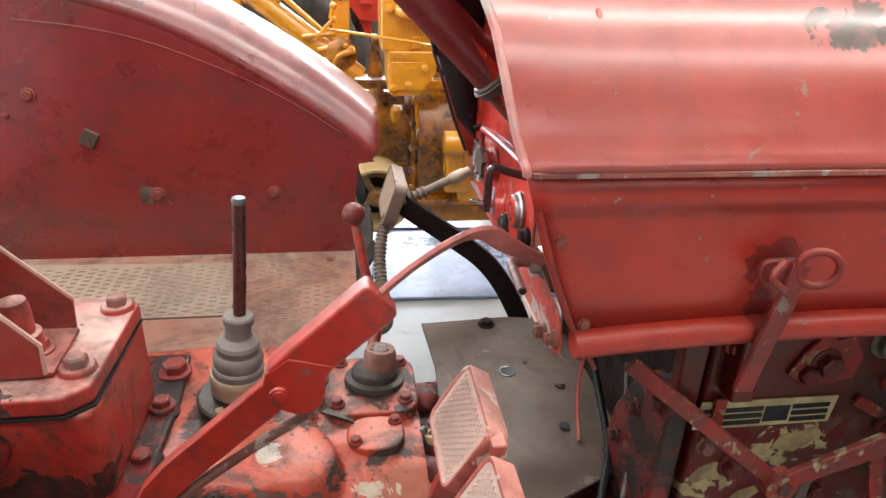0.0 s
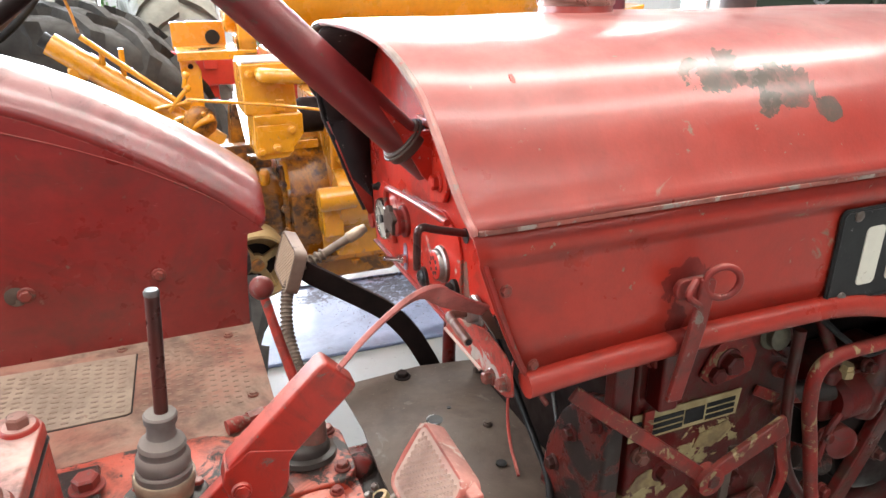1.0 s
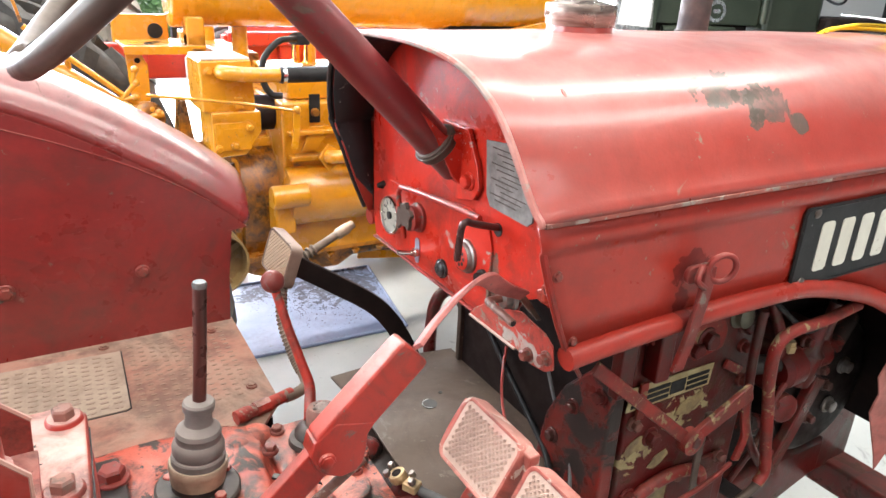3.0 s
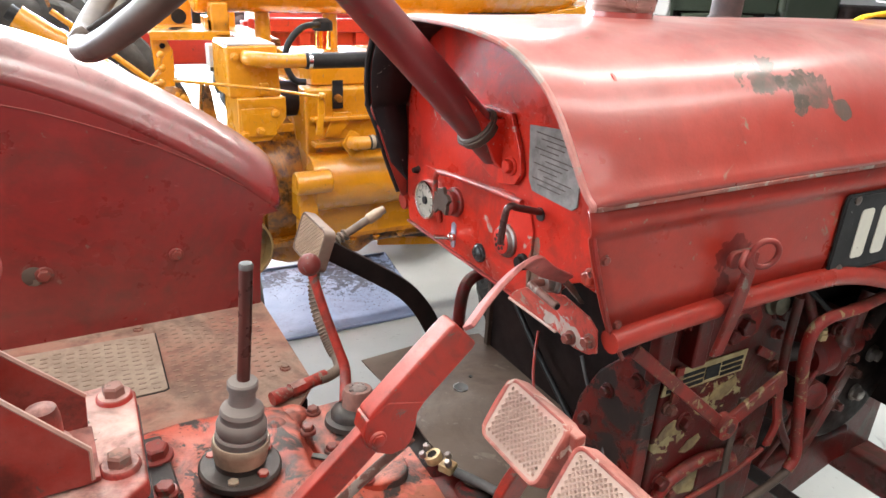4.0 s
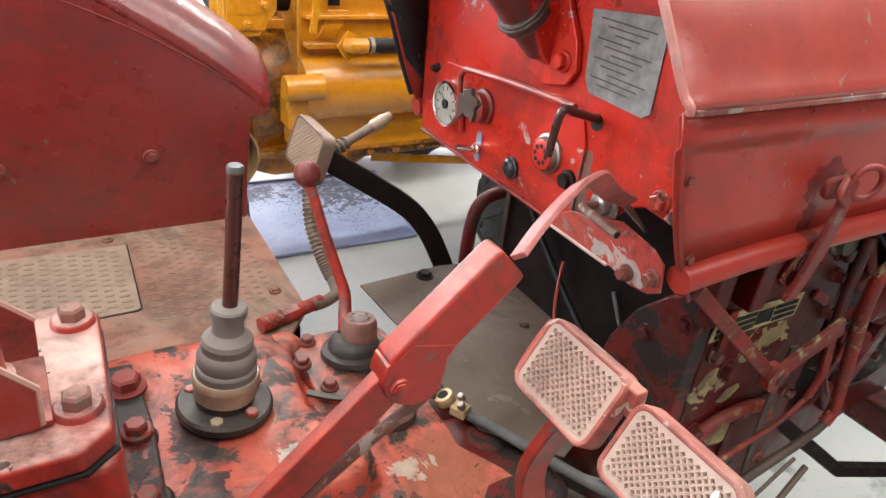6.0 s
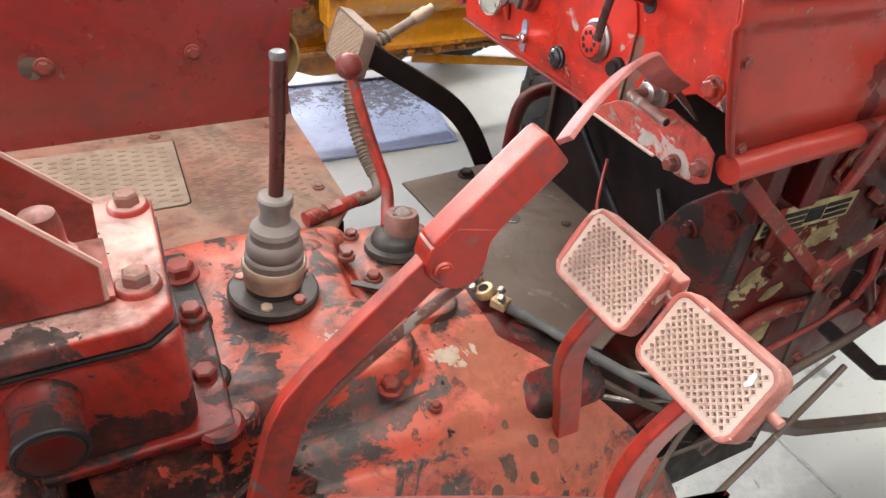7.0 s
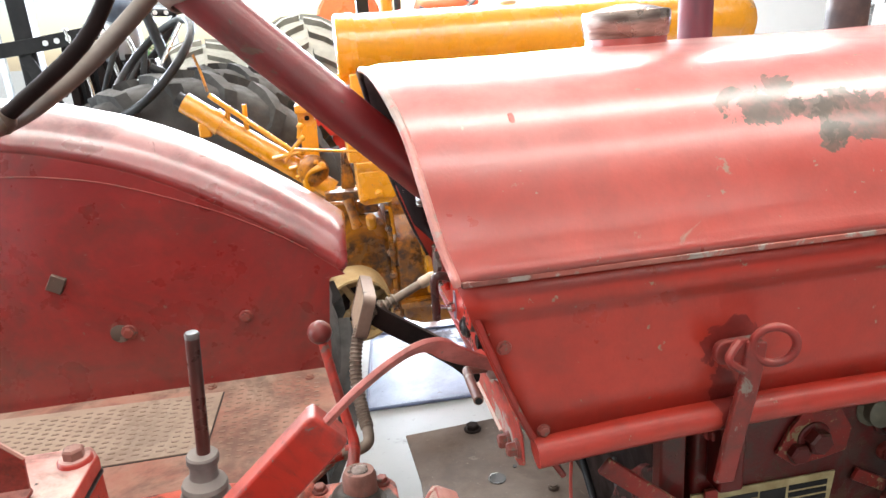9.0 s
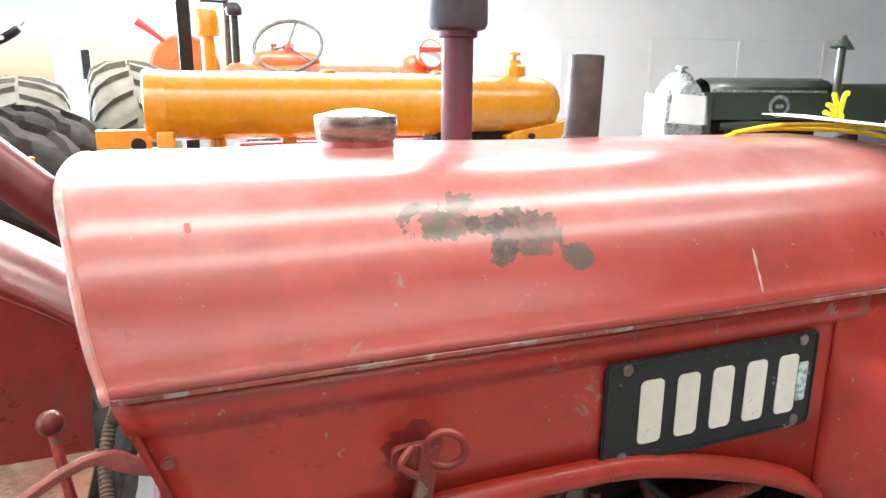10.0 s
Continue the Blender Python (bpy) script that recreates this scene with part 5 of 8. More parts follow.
# pressed seat pan with a rolled rim on its post
pan = part("seat_pan", lathe(B(), (-0.610, -0.08, 1.190), (0.10, 0, 1), [(0.01, 0.002), (0.14, 0.0), (0.182, 0.003), (0.198, 0.012), (0.204, 0.028), (0.199, 0.045), (0.184, 0.058), (0.160, 0.064), (0.135, 0.058), (0.11, 0.035), (0.01, 0.025)], 48), M_SEAT, tractor, "faded pink-red pressed steel seat pan", smooth=60)
part("seat_post", cyl(B(), (-0.436, -0.08, 0.965), (-0.436, -0.08, 1.196), 0.006, seg=12), M_BLACK, pan, "thin dark seat post")
part("bracket_stud", lathe(B(), (-0.398, -0.088, 0.966), (0, 0, 1), [(0.0235, 0), (0.0235, 0.030), (0.0175, 0.032), (0.0175, 0.062), (0.015, 0.074), (0.006, 0.078)], 22), M_COVER, sb)

# ---- main gear lever ----
gl = part("gear_lever", tube(B(), [(-0.177, 0.023, 0.84), (-0.166, 0.024, 0.94), (-0.158, 0.023, 1.03), (-0.151, 0.023, 1.118)], 0.0092, 16, 6), M_LEVERROD, tractor, "dark worn gear lever without its knob")
part("lever_tip", lathe(B(), (-0.1513, 0.023, 1.112), (0.05, 0, 1), [(0.0096, 0), (0.0098, 0.005), (0.008, 0.008)], 16), M_GREYHOSE, gl)
LB, LA = (-0.180, 0.022, 0.80), Vector((0.09, 0.0, 1))
part("rubber_boot", lathe(B(), Vector(LB) + LA * 0.042, LA, [(0.0345, 0), (0.0365, 0.004), (0.0368, 0.017), (0.0355, 0.0195), (0.0330, 0.0205), (0.0330, 0.0235), (0.0352, 0.025), (0.0355, 0.034), (0.0335, 0.040), (0.0305, 0.044), (0.0300, 0.050), (0.0310, 0.054), (0.0290, 0.060), (0.0230, 0.065), (0.0195, 0.069), (0.0182, 0.076), (0.0182, 0.089), (0.0212, 0.0905), (0.0215, 0.100), (0.0195, 0.103), (0.011, 0.1035)], 36), M_BOOT, gl, "stepped grey rubber lever boot", smooth=24)
part("boot_ring", lathe(B(), Vector(LB) + LA * 0.018, LA, [(0.0375, 0), (0.0385, 0.010), (0.0385, 0.020), (0.0405, 0.021), (0.0405, 0.030), (0.039, 0.032)], 34), M_RING, gl, "dusty metal boot ring")
part("boot_flange", lathe(B(), Vector(LB) - LA * 0.006, LA, [(0.058, 0), (0.059, 0.004), (0.059, 0.010), (0.056, 0.013), (0.036, 0.014), (0.034, 0.024)], 36), M_FLANGE, gl, "black greasy lever flange")
for a in (20, 140, 245, 300):
    p = Vector(LB) + Vector((0.046 * math.cos(radians(a)), 0.046 * math.sin(radians(a)), 0.007))
    bolt(gl, p, LA, 0.0075, 0.006, M_COVER if a != 245 else M_RING, washer=False)

# ---- range lever with its knob ----
rl = part("range_lever", tube(B(), [(0.0, 0.221, 1.004), (0.013, 0.195, 0.935), (0.027, 0.166, 0.870), (0.033, 0.150, 0.838), (0.027, 0.132, 0.812), (0.020, 0.112, 0.795)], lambda u: 0.0080 + 0.0035 * u * u, 14, 6), M_LEVER, tractor, "slim red range lever with a round knob")
part("lever_knob", ball(B(), (-0.001, 0.222, 1.010), 0.0200), paint("rubbed_knob_paint", (0.20, 0.026, 0.022), (0.11, 0.06, 0.052), 0.35, 0.4, (0.09, 0.07, 0.065), 30, seed=60), rl, "round knob, red rubbed to dark")
part("lever_base", lathe(B(), (0.026, 0.092, 0.767), (0.05, 0.12, 1), [(0.050, 0), (0.048, 0.008), (0.039, 0.011), (0.038, 0.020), (0.034, 0.026), (0.025, 0.030)], 28), M_FLANGE, rl, "black oily lever base")
part("lever_socket", lathe(B(), (0.034, 0.093, 0.784), (0.05, 0.12, 1), [(0.026, 0), (0.0275, 0.004), (0.0265, 0.034), (0.023, 0.042), (0.018, 0.043), (0.010, 0.041)], 26), M_CUP, rl, "dusty red-brown lever socket")
part("grease_lump", ball(B(), (0.036, 0.094, 0.826), 0.0135, 0.5), M_GREASE, rl)
rng = random.Random(17)
for k in range(12):
    a = rng.uniform(0, 6.3)
    part("grease_crumb", ball(B(), (0.034 + 0.013 * math.cos(a), 0.094 + 0.013 * math.sin(a), 0.829 + rng.uniform(-0.002, 0.001)), rng.uniform(0.0016, 0.0035), 0.7), M_GREASE, rl)
part("base_plate", prism(B(), [(0.018 + a, 0.082 + b, 0.735) for a, b in rounded(0.150, 0.150, 0.035)], (0, 0, 0.034)), M_CAST, rl, bevel=0.004)
for x, y in ((-0.035, 0.032), (0.072, 0.035), (0.07, 0.135), (-0.03, 0.140)):
    bolt(rl, (x, y, 0.770), (0, 0, 1), 0.009, 0.008, M_RIVET)
part("oval_lid", prism(B(), [(0.022 + a, -0.030 + b, 0.742) for a, b in rounded(0.085, 0.075, 0.034)], (0, 0, 0.022)), M_CAST, rl, "small oval cover", bevel=0.004)
for x, y in ((-0.008, -0.050), (0.052, -0.008)):
    bolt(rl, (x, y, 0.764), (0, 0, 1), 0.0075, 0.006, M_RIVET)
part("link_clip", strip(B(), [(-0.075, 0.010, 0.790), (-0.05, -0.010, 0.790), (-0.025, -0.018, 0.785), (-0.01, -0.018, 0.775)], (0, 0, 1), 0.010, 0.004), M_FLANGE, rl)

# ---- flexible conduit and cross pipe ----
fc = part("flexible_conduit", tube(B(), [(0.115, 0.425, 0.965), (0.078, 0.398, 0.945), (0.060, 0.382, 0.915), (0.049, 0.345, 0.865), (0.052, 0.30, 0.82), (0.058, 0.264, 0.794), (0.056, 0.240, 0.780), (0.036, 0.228, 0.776), (0.010, 0.220, 0.777)], 0.0102, 14, 6), M_HOSE, tractor, "dusty ribbed flexible conduit")
line = glide([(0.078, 0.398, 0.945), (0.060, 0.382, 0.915), (0.049, 0.345, 0.865), (0.052, 0.30, 0.82), (0.058, 0.264, 0.794)], 8)
for a, b in zip(line, line[1:]):
    part("conduit_rib", ring(B(), (a + b) / 2, b - a, 0.0103, 0.0024, 16, 6), M_HOSE, fc)
part("cross_pipe", tube(B(), [(0.025, 0.228, 0.778), (-0.01, 0.217, 0.778), (-0.075, 0.198, 0.778)], 0.0112, 14, 3), M_CHIPPED, tractor, "short red cross pipe with unions")
part("pipe_union", lathe(B(), (-0.022, 0.2135, 0.778), (-0.96, -0.28, 0), [(0.0135, 0), (0.0135, 0.028)], 8), M_COVER, fc)
part("pipe_union", lathe(B(), (-0.060, 0.2025, 0.778), (-0.96, -0.28, 0), [(0.0125, 0), (0.0135, 0.006), (0.0125, 0.026)], 14), M_CHIPPED, fc)
hd = part("pull_handle", tube(B(), [(0.10, 0.41, 0.958), (0.15, 0.42, 0.977), (0.20, 0.427, 0.998)], 0.0085, 12, 3), M_HOSE, tractor, "dusty rod with a knurled grip")
part("knurled_grip", lathe(B(), (0.193, 0.426, 0.995), (0.85, 0.12, 0.36), [(0.0085, 0), (0.0115, 0.004), (0.0115, 0.030), (0.009, 0.034), (0.009, 0.044)], 12), M_RING, hd)
for k in range(5):
    p = Vector((0.10, 0.41, 0.958)).lerp(Vector((0.15, 0.42, 0.977)), k / 5)
    part("grip_coil", ring(B(), p, (0.85, 0.15, 0.33), 0.0095, 0.0035, 14, 6), M_HOSE, hd)


# ---- pedals ----
def pedal(name, y0, y1, top, bottom, pad_mat, studs, label):
    """A treadle pad: y0 far edge, y1 near edge, top and bottom (x, z); raised studs on its face."""
    t, b = Vector((top[0], 0, top[1])), Vector((bottom[0], 0, bottom[1]))
    up, mid = (t - b).normalized(), (t + b) / 2
    out = Vector((-up.z, 0, up.x))
    if out.z < 0:
        out = -out
    h, w, yc = (t - b).length, abs(y0 - y1), (y0 + y1) / 2
    o = Vector((mid.x, yc, mid.z))
    across = Vector((0, 1, 0))
    base = part(name, prism(B(), [o + across * p + up * q - out * 0.024 for p, q in rounded(w - 0.004, h - 0.004, 0.016)], out * 0.0205), M_PIT if pad_mat == M_PAD else M_DARK, tractor, label, bevel=0.003)
    # raised border, turned over at the edge
    bm = B()
    outer, inner = rounded(w, h, 0.016), rounded(w - 0.012, h - 0.011, 0.011)
    loft(bm, [[o + across * p + up * q + out * k for p, q in edge] for edge, k in ((outer, -0.022), (outer, -0.002), (rounded(w - 0.003, h - 0.003, 0.0145), 0.0012), (rounded(w - 0.008, h - 0.008, 0.012), 0.0016), (inner, 0.0002), (inner, -0.0035))], close=True)
    part("pad_rim", bm, pad_mat, base, smooth=50)
    # waffle face: a lattice of bars with a square pit in every cell, turned half a cell from row to row
    nx, nz = studs
    sx, sz = (w - 0.012) / nx, (h - 0.010) / nz
    bm = B()
    for i in range(2 * nx + 1):
        for j in range(2 * nz + 1):
            if (i + j) % 2:
                continue
            p, q = -w / 2 + 0.006 + i * sx / 2, -h / 2 + 0.005 + j * sz / 2
            if abs(p) > w / 2 - 0.003 or abs(q) > h / 2 - 0.003 or abs(p) + abs(q) > (w + h) / 2 - 0.012:
                continue
            c = o + across * p + up * q
            cell = [(1, 0), (0, 1), (-1, 0), (0, -1)]
            whole = abs(p) < w / 2 - 0.0105 and abs(q) < h / 2 - 0.0095
            rings = []
            for f, k in ((1.0, -0.0003), (0.80, 0.0003), (0.60, -0.0002), (0.34, -0.0037)) if whole and pad_mat == M_PAD else ((1.0, -0.0003), (0.86, 0.0002), (0.72, 0.0), (0.60, -0.0037)) if whole else ((1.0, -0.0003), (0.7, -0.0004), (0.5, -0.0004), (0.3, -0.0004)):
                rings.append([bm.verts.new(c + across * d * sx / 2 * f + up * e * sz / 2 * f + out * k) for d, e in cell])
            for one, two in zip(rings, rings[1:]):
                for e in range(4):
                    bm.faces.new((one[e], one[(e + 1) % 4], two[(e + 1) % 4], two[e]))
            bm.faces.new(rings[-1])
    bmesh.ops.remove_doubles(bm, verts=bm.verts[:], dist=0.0002)
    part("pad_face", bm, M_STUD if pad_mat == M_PAD else M_STUDFAR, base, "waffle face with rows of small dark pits", smooth=20)
    return base


p1 = pedal("brake_pedal", -0.214, -0.335, (0.118, 1.016), (0.073, 0.941), M_PAD, (13, 9), "red brake pedal pad with worn pale studs")
p2 = pedal("brake_pedal", -0.349, -0.473, (0.115, 1.010), (0.074, 0.937), M_PAD, (14, 9), "red brake pedal pad worn almost bare")
# the far side of the inner pad is flanged over, its red paint unworn
bm = B()
slope = Vector((0.5145, 0, 0.8575))
face = Vector((-0.8575, 0, 0.5145))
rows = []
for k in range(13):
    u = k / 12
    bulge = math.sin(math.pi * (0.12 + 0.76 * u)) ** 0.6
    at = Vector((0.0955, -0.216, 0.9785)) + slope * (-0.034 + 0.068 * u)
    rows.append([at + Vector((0, a * bulge, 0)) + face * b for a, b in ((0.0, 0.0012), (0.005, -0.001), (0.010, -0.007), (0.0125, -0.015), (0.010, -0.022))])
loft(bm, rows)
sheet(part("pad_flange", bm, M_LEVER, p1, "unworn red flange of the pad", smooth=60), 0.003, -1.0)
part("pedal_arm", strip(B(), [(0.108, -0.285, 0.965), (0.105, -0.280, 0.930), (0.088, -0.270, 0.88), (0.090, -0.260, 0.83), (0.115, -0.25, 0.74), (0.135, -0.25, 0.62)], (0, 1, 0), 0.034, 0.016, 5), M_LEVER, p1, bevel=0.003)
part("pedal_arm", strip(B(), [(0.108, -0.415, 0.962), (0.105, -0.412, 0.925), (0.085, -0.40, 0.86), (0.075, -0.395, 0.79), (0.095, -0.39, 0.69), (0.11, -0.385, 0.60)], (0, 1, 0), 0.034, 0.016, 5), M_LEVER, p2, bevel=0.003)
part("paint_splash", prism(B(), [Vector((0.1045, -0.4515, 0.9905)) + Vector((0, 1, 0)) * a * 0.6 + Vector((0.49, 0, 0.872)) * b * 0.75 for a, b in ((-0.006, -0.004), (-0.004, 0.005), (-0.001, 0.009), (0.003, 0.007), (0.0045, 0.001), (0.003, -0.004), (0.004, -0.009), (0.0, -0.012), (-0.003, -0.008))], (-0.0018, 0, 0.0010)), M_WHITE, p2, "splash of white paint", bevel=0.0004)
part("pad_latch", slab(B(), (0.116, -0.345, 0.975), (0.132, -0.315, 1.008)), M_PAD, p1, bevel=0.003)
part("latch_pin", lathe(B(), (0.115, -0.473, 0.965), (0, -1, 0), [(0.005, 0), (0.005, 0.012)], 10), M_PAD, p2)
p3 = pedal("clutch_pedal", 0.508, 0.366, (0.083, 1.006), (0.055, 0.922), M_PAD_FAR, (11, 8), "dusty worn clutch pedal pad")
part("pedal_arm", strip(B(), [(0.082, 0.430, 0.962), (0.11, 0.40, 0.945), (0.18, 0.385, 0.900), (0.25, 0.375, 0.85), (0.29, 0.37, 0.805), (0.325, 0.37, 0.745), (0.36, 0.37, 0.66), (0.37, 0.36, 0.55)], (0.12, 1, 0), 0.040, 0.014, 5), M_DARK, p3, "dark curved flat steel pedal arm", bevel=0.002)

# ---- handbrake ----
HY = -0.241
# flat bar standing on edge, cranked down at its foot, with a boxed grip riveted over the top
spine = [(-0.060, 1.036), (-0.115, 0.986), (-0.165, 0.941), (-0.198, 0.911), (-0.222, 0.884), (-0.236, 0.856), (-0.245, 0.822), (-0.262, 0.755), (-0.276, 0.68)]
upper, lower = [], []
for k, p in enumerate(spine):
    q0, q1 = spine[max(0, k - 1)], spine[min(len(spine) - 1, k + 1)]
    d = Vector((q1[0] - q0[0], q1[1] - q0[1])).normalized()
    upper.append((p[0] + d.y * 0.0185, HY + 0.008, p[1] - d.x * 0.0185))
    lower.append((p[0] - d.y * 0.0185, HY + 0.008, p[1] + d.x * 0.0185))
hb = part("handbrake_lever", prism(B(), upper + lower[::-1], (0, -0.016, 0)), M_LEVER, tractor, "long flat red handbrake lever with a boxed grip", bevel=0.0025)
way = Vector((0.737, 0, 0.676))
nrm2 = Vector((-way.z, 0, way.x))
grip0 = Vector((-0.084, HY, 1.023))
bm = B()
sec = [(-0.0235, -0.014), (0.0235, -0.014), (0.0235, 0.014), (-0.0235, 0.014)]
loft(bm, [[grip0 + way * s + nrm2 * a * f + Vector((0, b, 0)) for a, b in sec] for s, f in ((0.002, 0.95), (0.008, 1.0), (0.133, 1.0), (0.141, 0.92))], close=True, caps=True)
part("lever_grip", bm, M_LEVER, hb, "boxed red grip", bevel=0.004, segments=3)
part("grip_skirt", prism(B(), [grip0 + way * s + nrm2 * q + Vector((0, -0.0148, 0)) for s, q in ((0.0, 0.021), (-0.014, 0.012), (-0.021, -0.002), (-0.021, -0.020), (-0.014, -0.037), (0.0, -0.047), (0.012, -0.046), (0.026, -0.037), (0.040, -0.0245), (0.055, -0.021), (0.03, 0.018))], (0, 0.029, 0)), M_LEVER, hb, bevel=0.002)
part("release_rod", tube(B(), [(-0.038, HY - 0.002, 0.992), (-0.098, HY - 0.001, 0.951), (-0.156, HY, 0.908), (-0.200, HY, 0.873), (-0.222, HY, 0.848)], 0.0060, 10, 4), M_WORNROD, hb, "slim worn steel release rod")
bolt(hb, (-0.086, HY - 0.0148, 1.014), (0, -1, 0), 0.0068, 0.003, M_LEVER, name="rivet")
part("quadrant", prism(B(), [(-0.30, HY + 0.018, 0.64), (-0.215, HY + 0.018, 0.64), (-0.20, HY + 0.018, 0.72), (-0.24, HY + 0.018, 0.78), (-0.29, HY + 0.018, 0.74)], (0, 0.008, 0)), M_CAST, hb, bevel=0.002)

# ---- foot plate, shield, cables ----
fp = part("foot_plate", prism(B(), [(0.128, 0.302, 0.738), (0.135, 0.15, 0.742), (0.128, 0.02, 0.742), (0.135, -0.10, 0.738), (0.215, -0.19, 0.735), (0.41, -0.10, 0.735), (0.41, 0.30, 0.735), (0.30, 0.315, 0.737)], (0, 0, 0.004)), M_BROWN, tractor, "oily brown steel foot plate with holes", bevel=0.001)
bolt(fp, (0.255, 0.288, 0.741), (0, 0, 1), 0.0115, 0.009, M_DARK)
for x, y, r in ((0.262, 0.130, 0.0150), (0.32, -0.02, 0.009), (0.30, 0.155, 0.004)):
    part("plate_hole", lathe(B(), (x, y, 0.7415), (0, 0, 1), [(r, 0), (r, 0.0012)], 20), M_BLACK, fp)
# the lit floor below is painted as a white crescent on the plate
part("hole_floor_patch", prism(B(), [(0.262 + 0.0146 * math.cos(radians(a)), 0.130 + 0.0146 * math.sin(radians(a)), 0.7431) for a in range(70, 271, 20)] + [(0.262 - 0.002 + 0.0125 * math.cos(radians(a)), 0.130 + 0.013 * math.sin(radians(a)), 0.7431) for a in (250, 215, 180, 145, 110, 85)], (0, 0, 0.0004)), M_WHITE, fp, "white crescent painted as bright floor seen through the hole")
bolt(fp, (0.345, 0.085, 0.741), (0, 0, 1), 0.006, 0.003, M_BROWN, name="screw")
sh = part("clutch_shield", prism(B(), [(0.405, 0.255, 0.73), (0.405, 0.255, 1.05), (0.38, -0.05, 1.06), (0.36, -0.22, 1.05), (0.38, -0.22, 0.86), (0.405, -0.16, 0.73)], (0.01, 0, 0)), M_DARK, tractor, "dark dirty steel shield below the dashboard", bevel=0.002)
part("shield_edge", slab(B(), (0.395, 0.245, 0.74), (0.425, 0.258, 1.045)), M_BROWN, sh, bevel=0.002)
part("loom_cable", tube(B(), [(0.36, 0.17, 1.02), (0.372, 0.155, 0.935), (0.375, 0.08, 0.86), (0.37, -0.03, 0.79), (0.36, -0.10, 0.755), (0.33, -0.16, 0.72), (0.30, -0.22, 0.62)], 0.0058, 10, 6), M_BLACK, tractor, "black rubber cable")
part("loom_cable", tube(B(), [(0.39, -0.05, 0.88), (0.375, -0.10, 0.835), (0.37, -0.145, 0.80), (0.36, -0.165, 0.75), (0.34, -0.20, 0.68)], 0.0034, 8, 6), M_GREYHOSE, tractor, "thin grey cable")
part("loom_cable", tube(B(), [(0.38, 0.06, 0.875), (0.365, 0.045, 0.845), (0.355, 0.03, 0.80), (0.345, 0.0, 0.765), (0.33, -0.06, 0.745)], 0.0028, 8, 6), M_LEVER, tractor, "thin red cable")
part("hook_pipe", tube(B(), [(0.47, 0.33, 0.868), (0.43, 0.33, 0.872), (0.39, 0.33, 0.855), (0.375, 0.33, 0.80), (0.372, 0.33, 0.70), (0.372, 0.33, 0.60)], 0.014, 12, 5), M_ENGINE, tractor, "dark red bent pipe")
part("pedal_shaft", cyl(B(), (0.37, 0.42, 0.60), (0.37, -0.1, 0.60), 0.018), M_DARK, tractor)
# battery clamp and its heavy grey cable
cl = part("battery_clamp", lathe(B(), (0.112, -0.043, 0.752), (-0.35, 0.2, 0.9), [(0.0135, 0), (0.0145, 0.002), (0.0145, 0.012), (0.0135, 0.014)], 22), M_BRASS, tractor, "loose brass battery clamp on a grey cable")
part("clamp_hole", lathe(B(), (0.1075, -0.0405, 0.7642), (-0.35, 0.2, 0.9), [(0.008, 0), (0.008, 0.0012)], 18), M_DARK, cl)
part("clamp_block", box(B(), (0.120, -0.070, 0.757), (0.022, 0.024, 0.014), Matrix.Rotation(0.5, 4, "Z")), M_BRASS, cl, bevel=0.002)
for p in ((0.108, -0.024, 0.764), (0.117, -0.078, 0.768), (0.126, -0.062, 0.768), (0.094, -0.036, 0.762)):
    bolt(cl, p, (-0.4, 0.1, 0.9), 0.0055, 0.009, M_STEEL, washer=False)
part("battery_cable", tube(B(), [(0.128, -0.080, 0.752), (0.155, -0.115, 0.745), (0.19, -0.17, 0.735), (0.235, -0.22, 0.715), (0.30, -0.27, 0.685), (0.38, -0.29, 0.66)], 0.0078, 12, 6), M_GREYHOSE, cl, "thick grey battery cable")
part("brake_rod", tube(B(), [(0.16, -0.18, 0.685), (0.24, -0.24, 0.675), (0.40, -0.28, 0.66)], 0.004, 8, 3), M_STEEL, tractor, "thin steel rod")
part("brake_rod", tube(B(), [(0.10, -0.40, 0.60), (0.18, -0.36, 0.66), (0.27, -0.32, 0.70), (0.40, -0.29, 0.725)], 0.0036, 8, 4), M_BROWN, tractor, "rusty brake rod")

# rods and brackets in the dark space between bell housing and engine
# added dark filler that keeps the bright floor from showing
part("filler_channel", slab(B(), (0.30, -0.26, 0.40), (0.60, -0.19, 0.52)), M_DARK, tractor, "dark channel added to hide the bright floor", bevel=0.01)
for k, (a, b, c, r, m) in enumerate((((0.20, -0.20, 0.70), (0.29, -0.27, 0.66), (0.42, -0.33, 0.62), 0.006, M_BROWN), ((0.22, -0.16, 0.69), (0.30, -0.20, 0.665), (0.42, -0.235, 0.64), 0.004, M_STEEL), ((0.26, -0.30, 0.60), (0.38, -0.33, 0.66), (0.52, -0.33, 0.74), 0.003, M_BROWN),
                            ((0.24, -0.24, 0.62), (0.33, -0.28, 0.60), (0.46, -0.31, 0.57), 0.010, M_DARK), ((0.34, -0.36, 0.55), (0.46, -0.34, 0.60), (0.62, -0.31, 0.66), 0.005, M_BROWN))):
    part("linkage_rod", tube(B(), [a, b, c], r, 8, 5), m, tractor)
for p in ((0.30, -0.25, 0.63), (0.38, -0.30, 0.60), (0.44, -0.26, 0.66)):
    part("linkage_bracket", box(B(), p, (0.05, 0.012, 0.07), Matrix.Rotation(0.5 + p[0], 4, "Y")), M_OILYCAST, tractor, bevel=0.003)

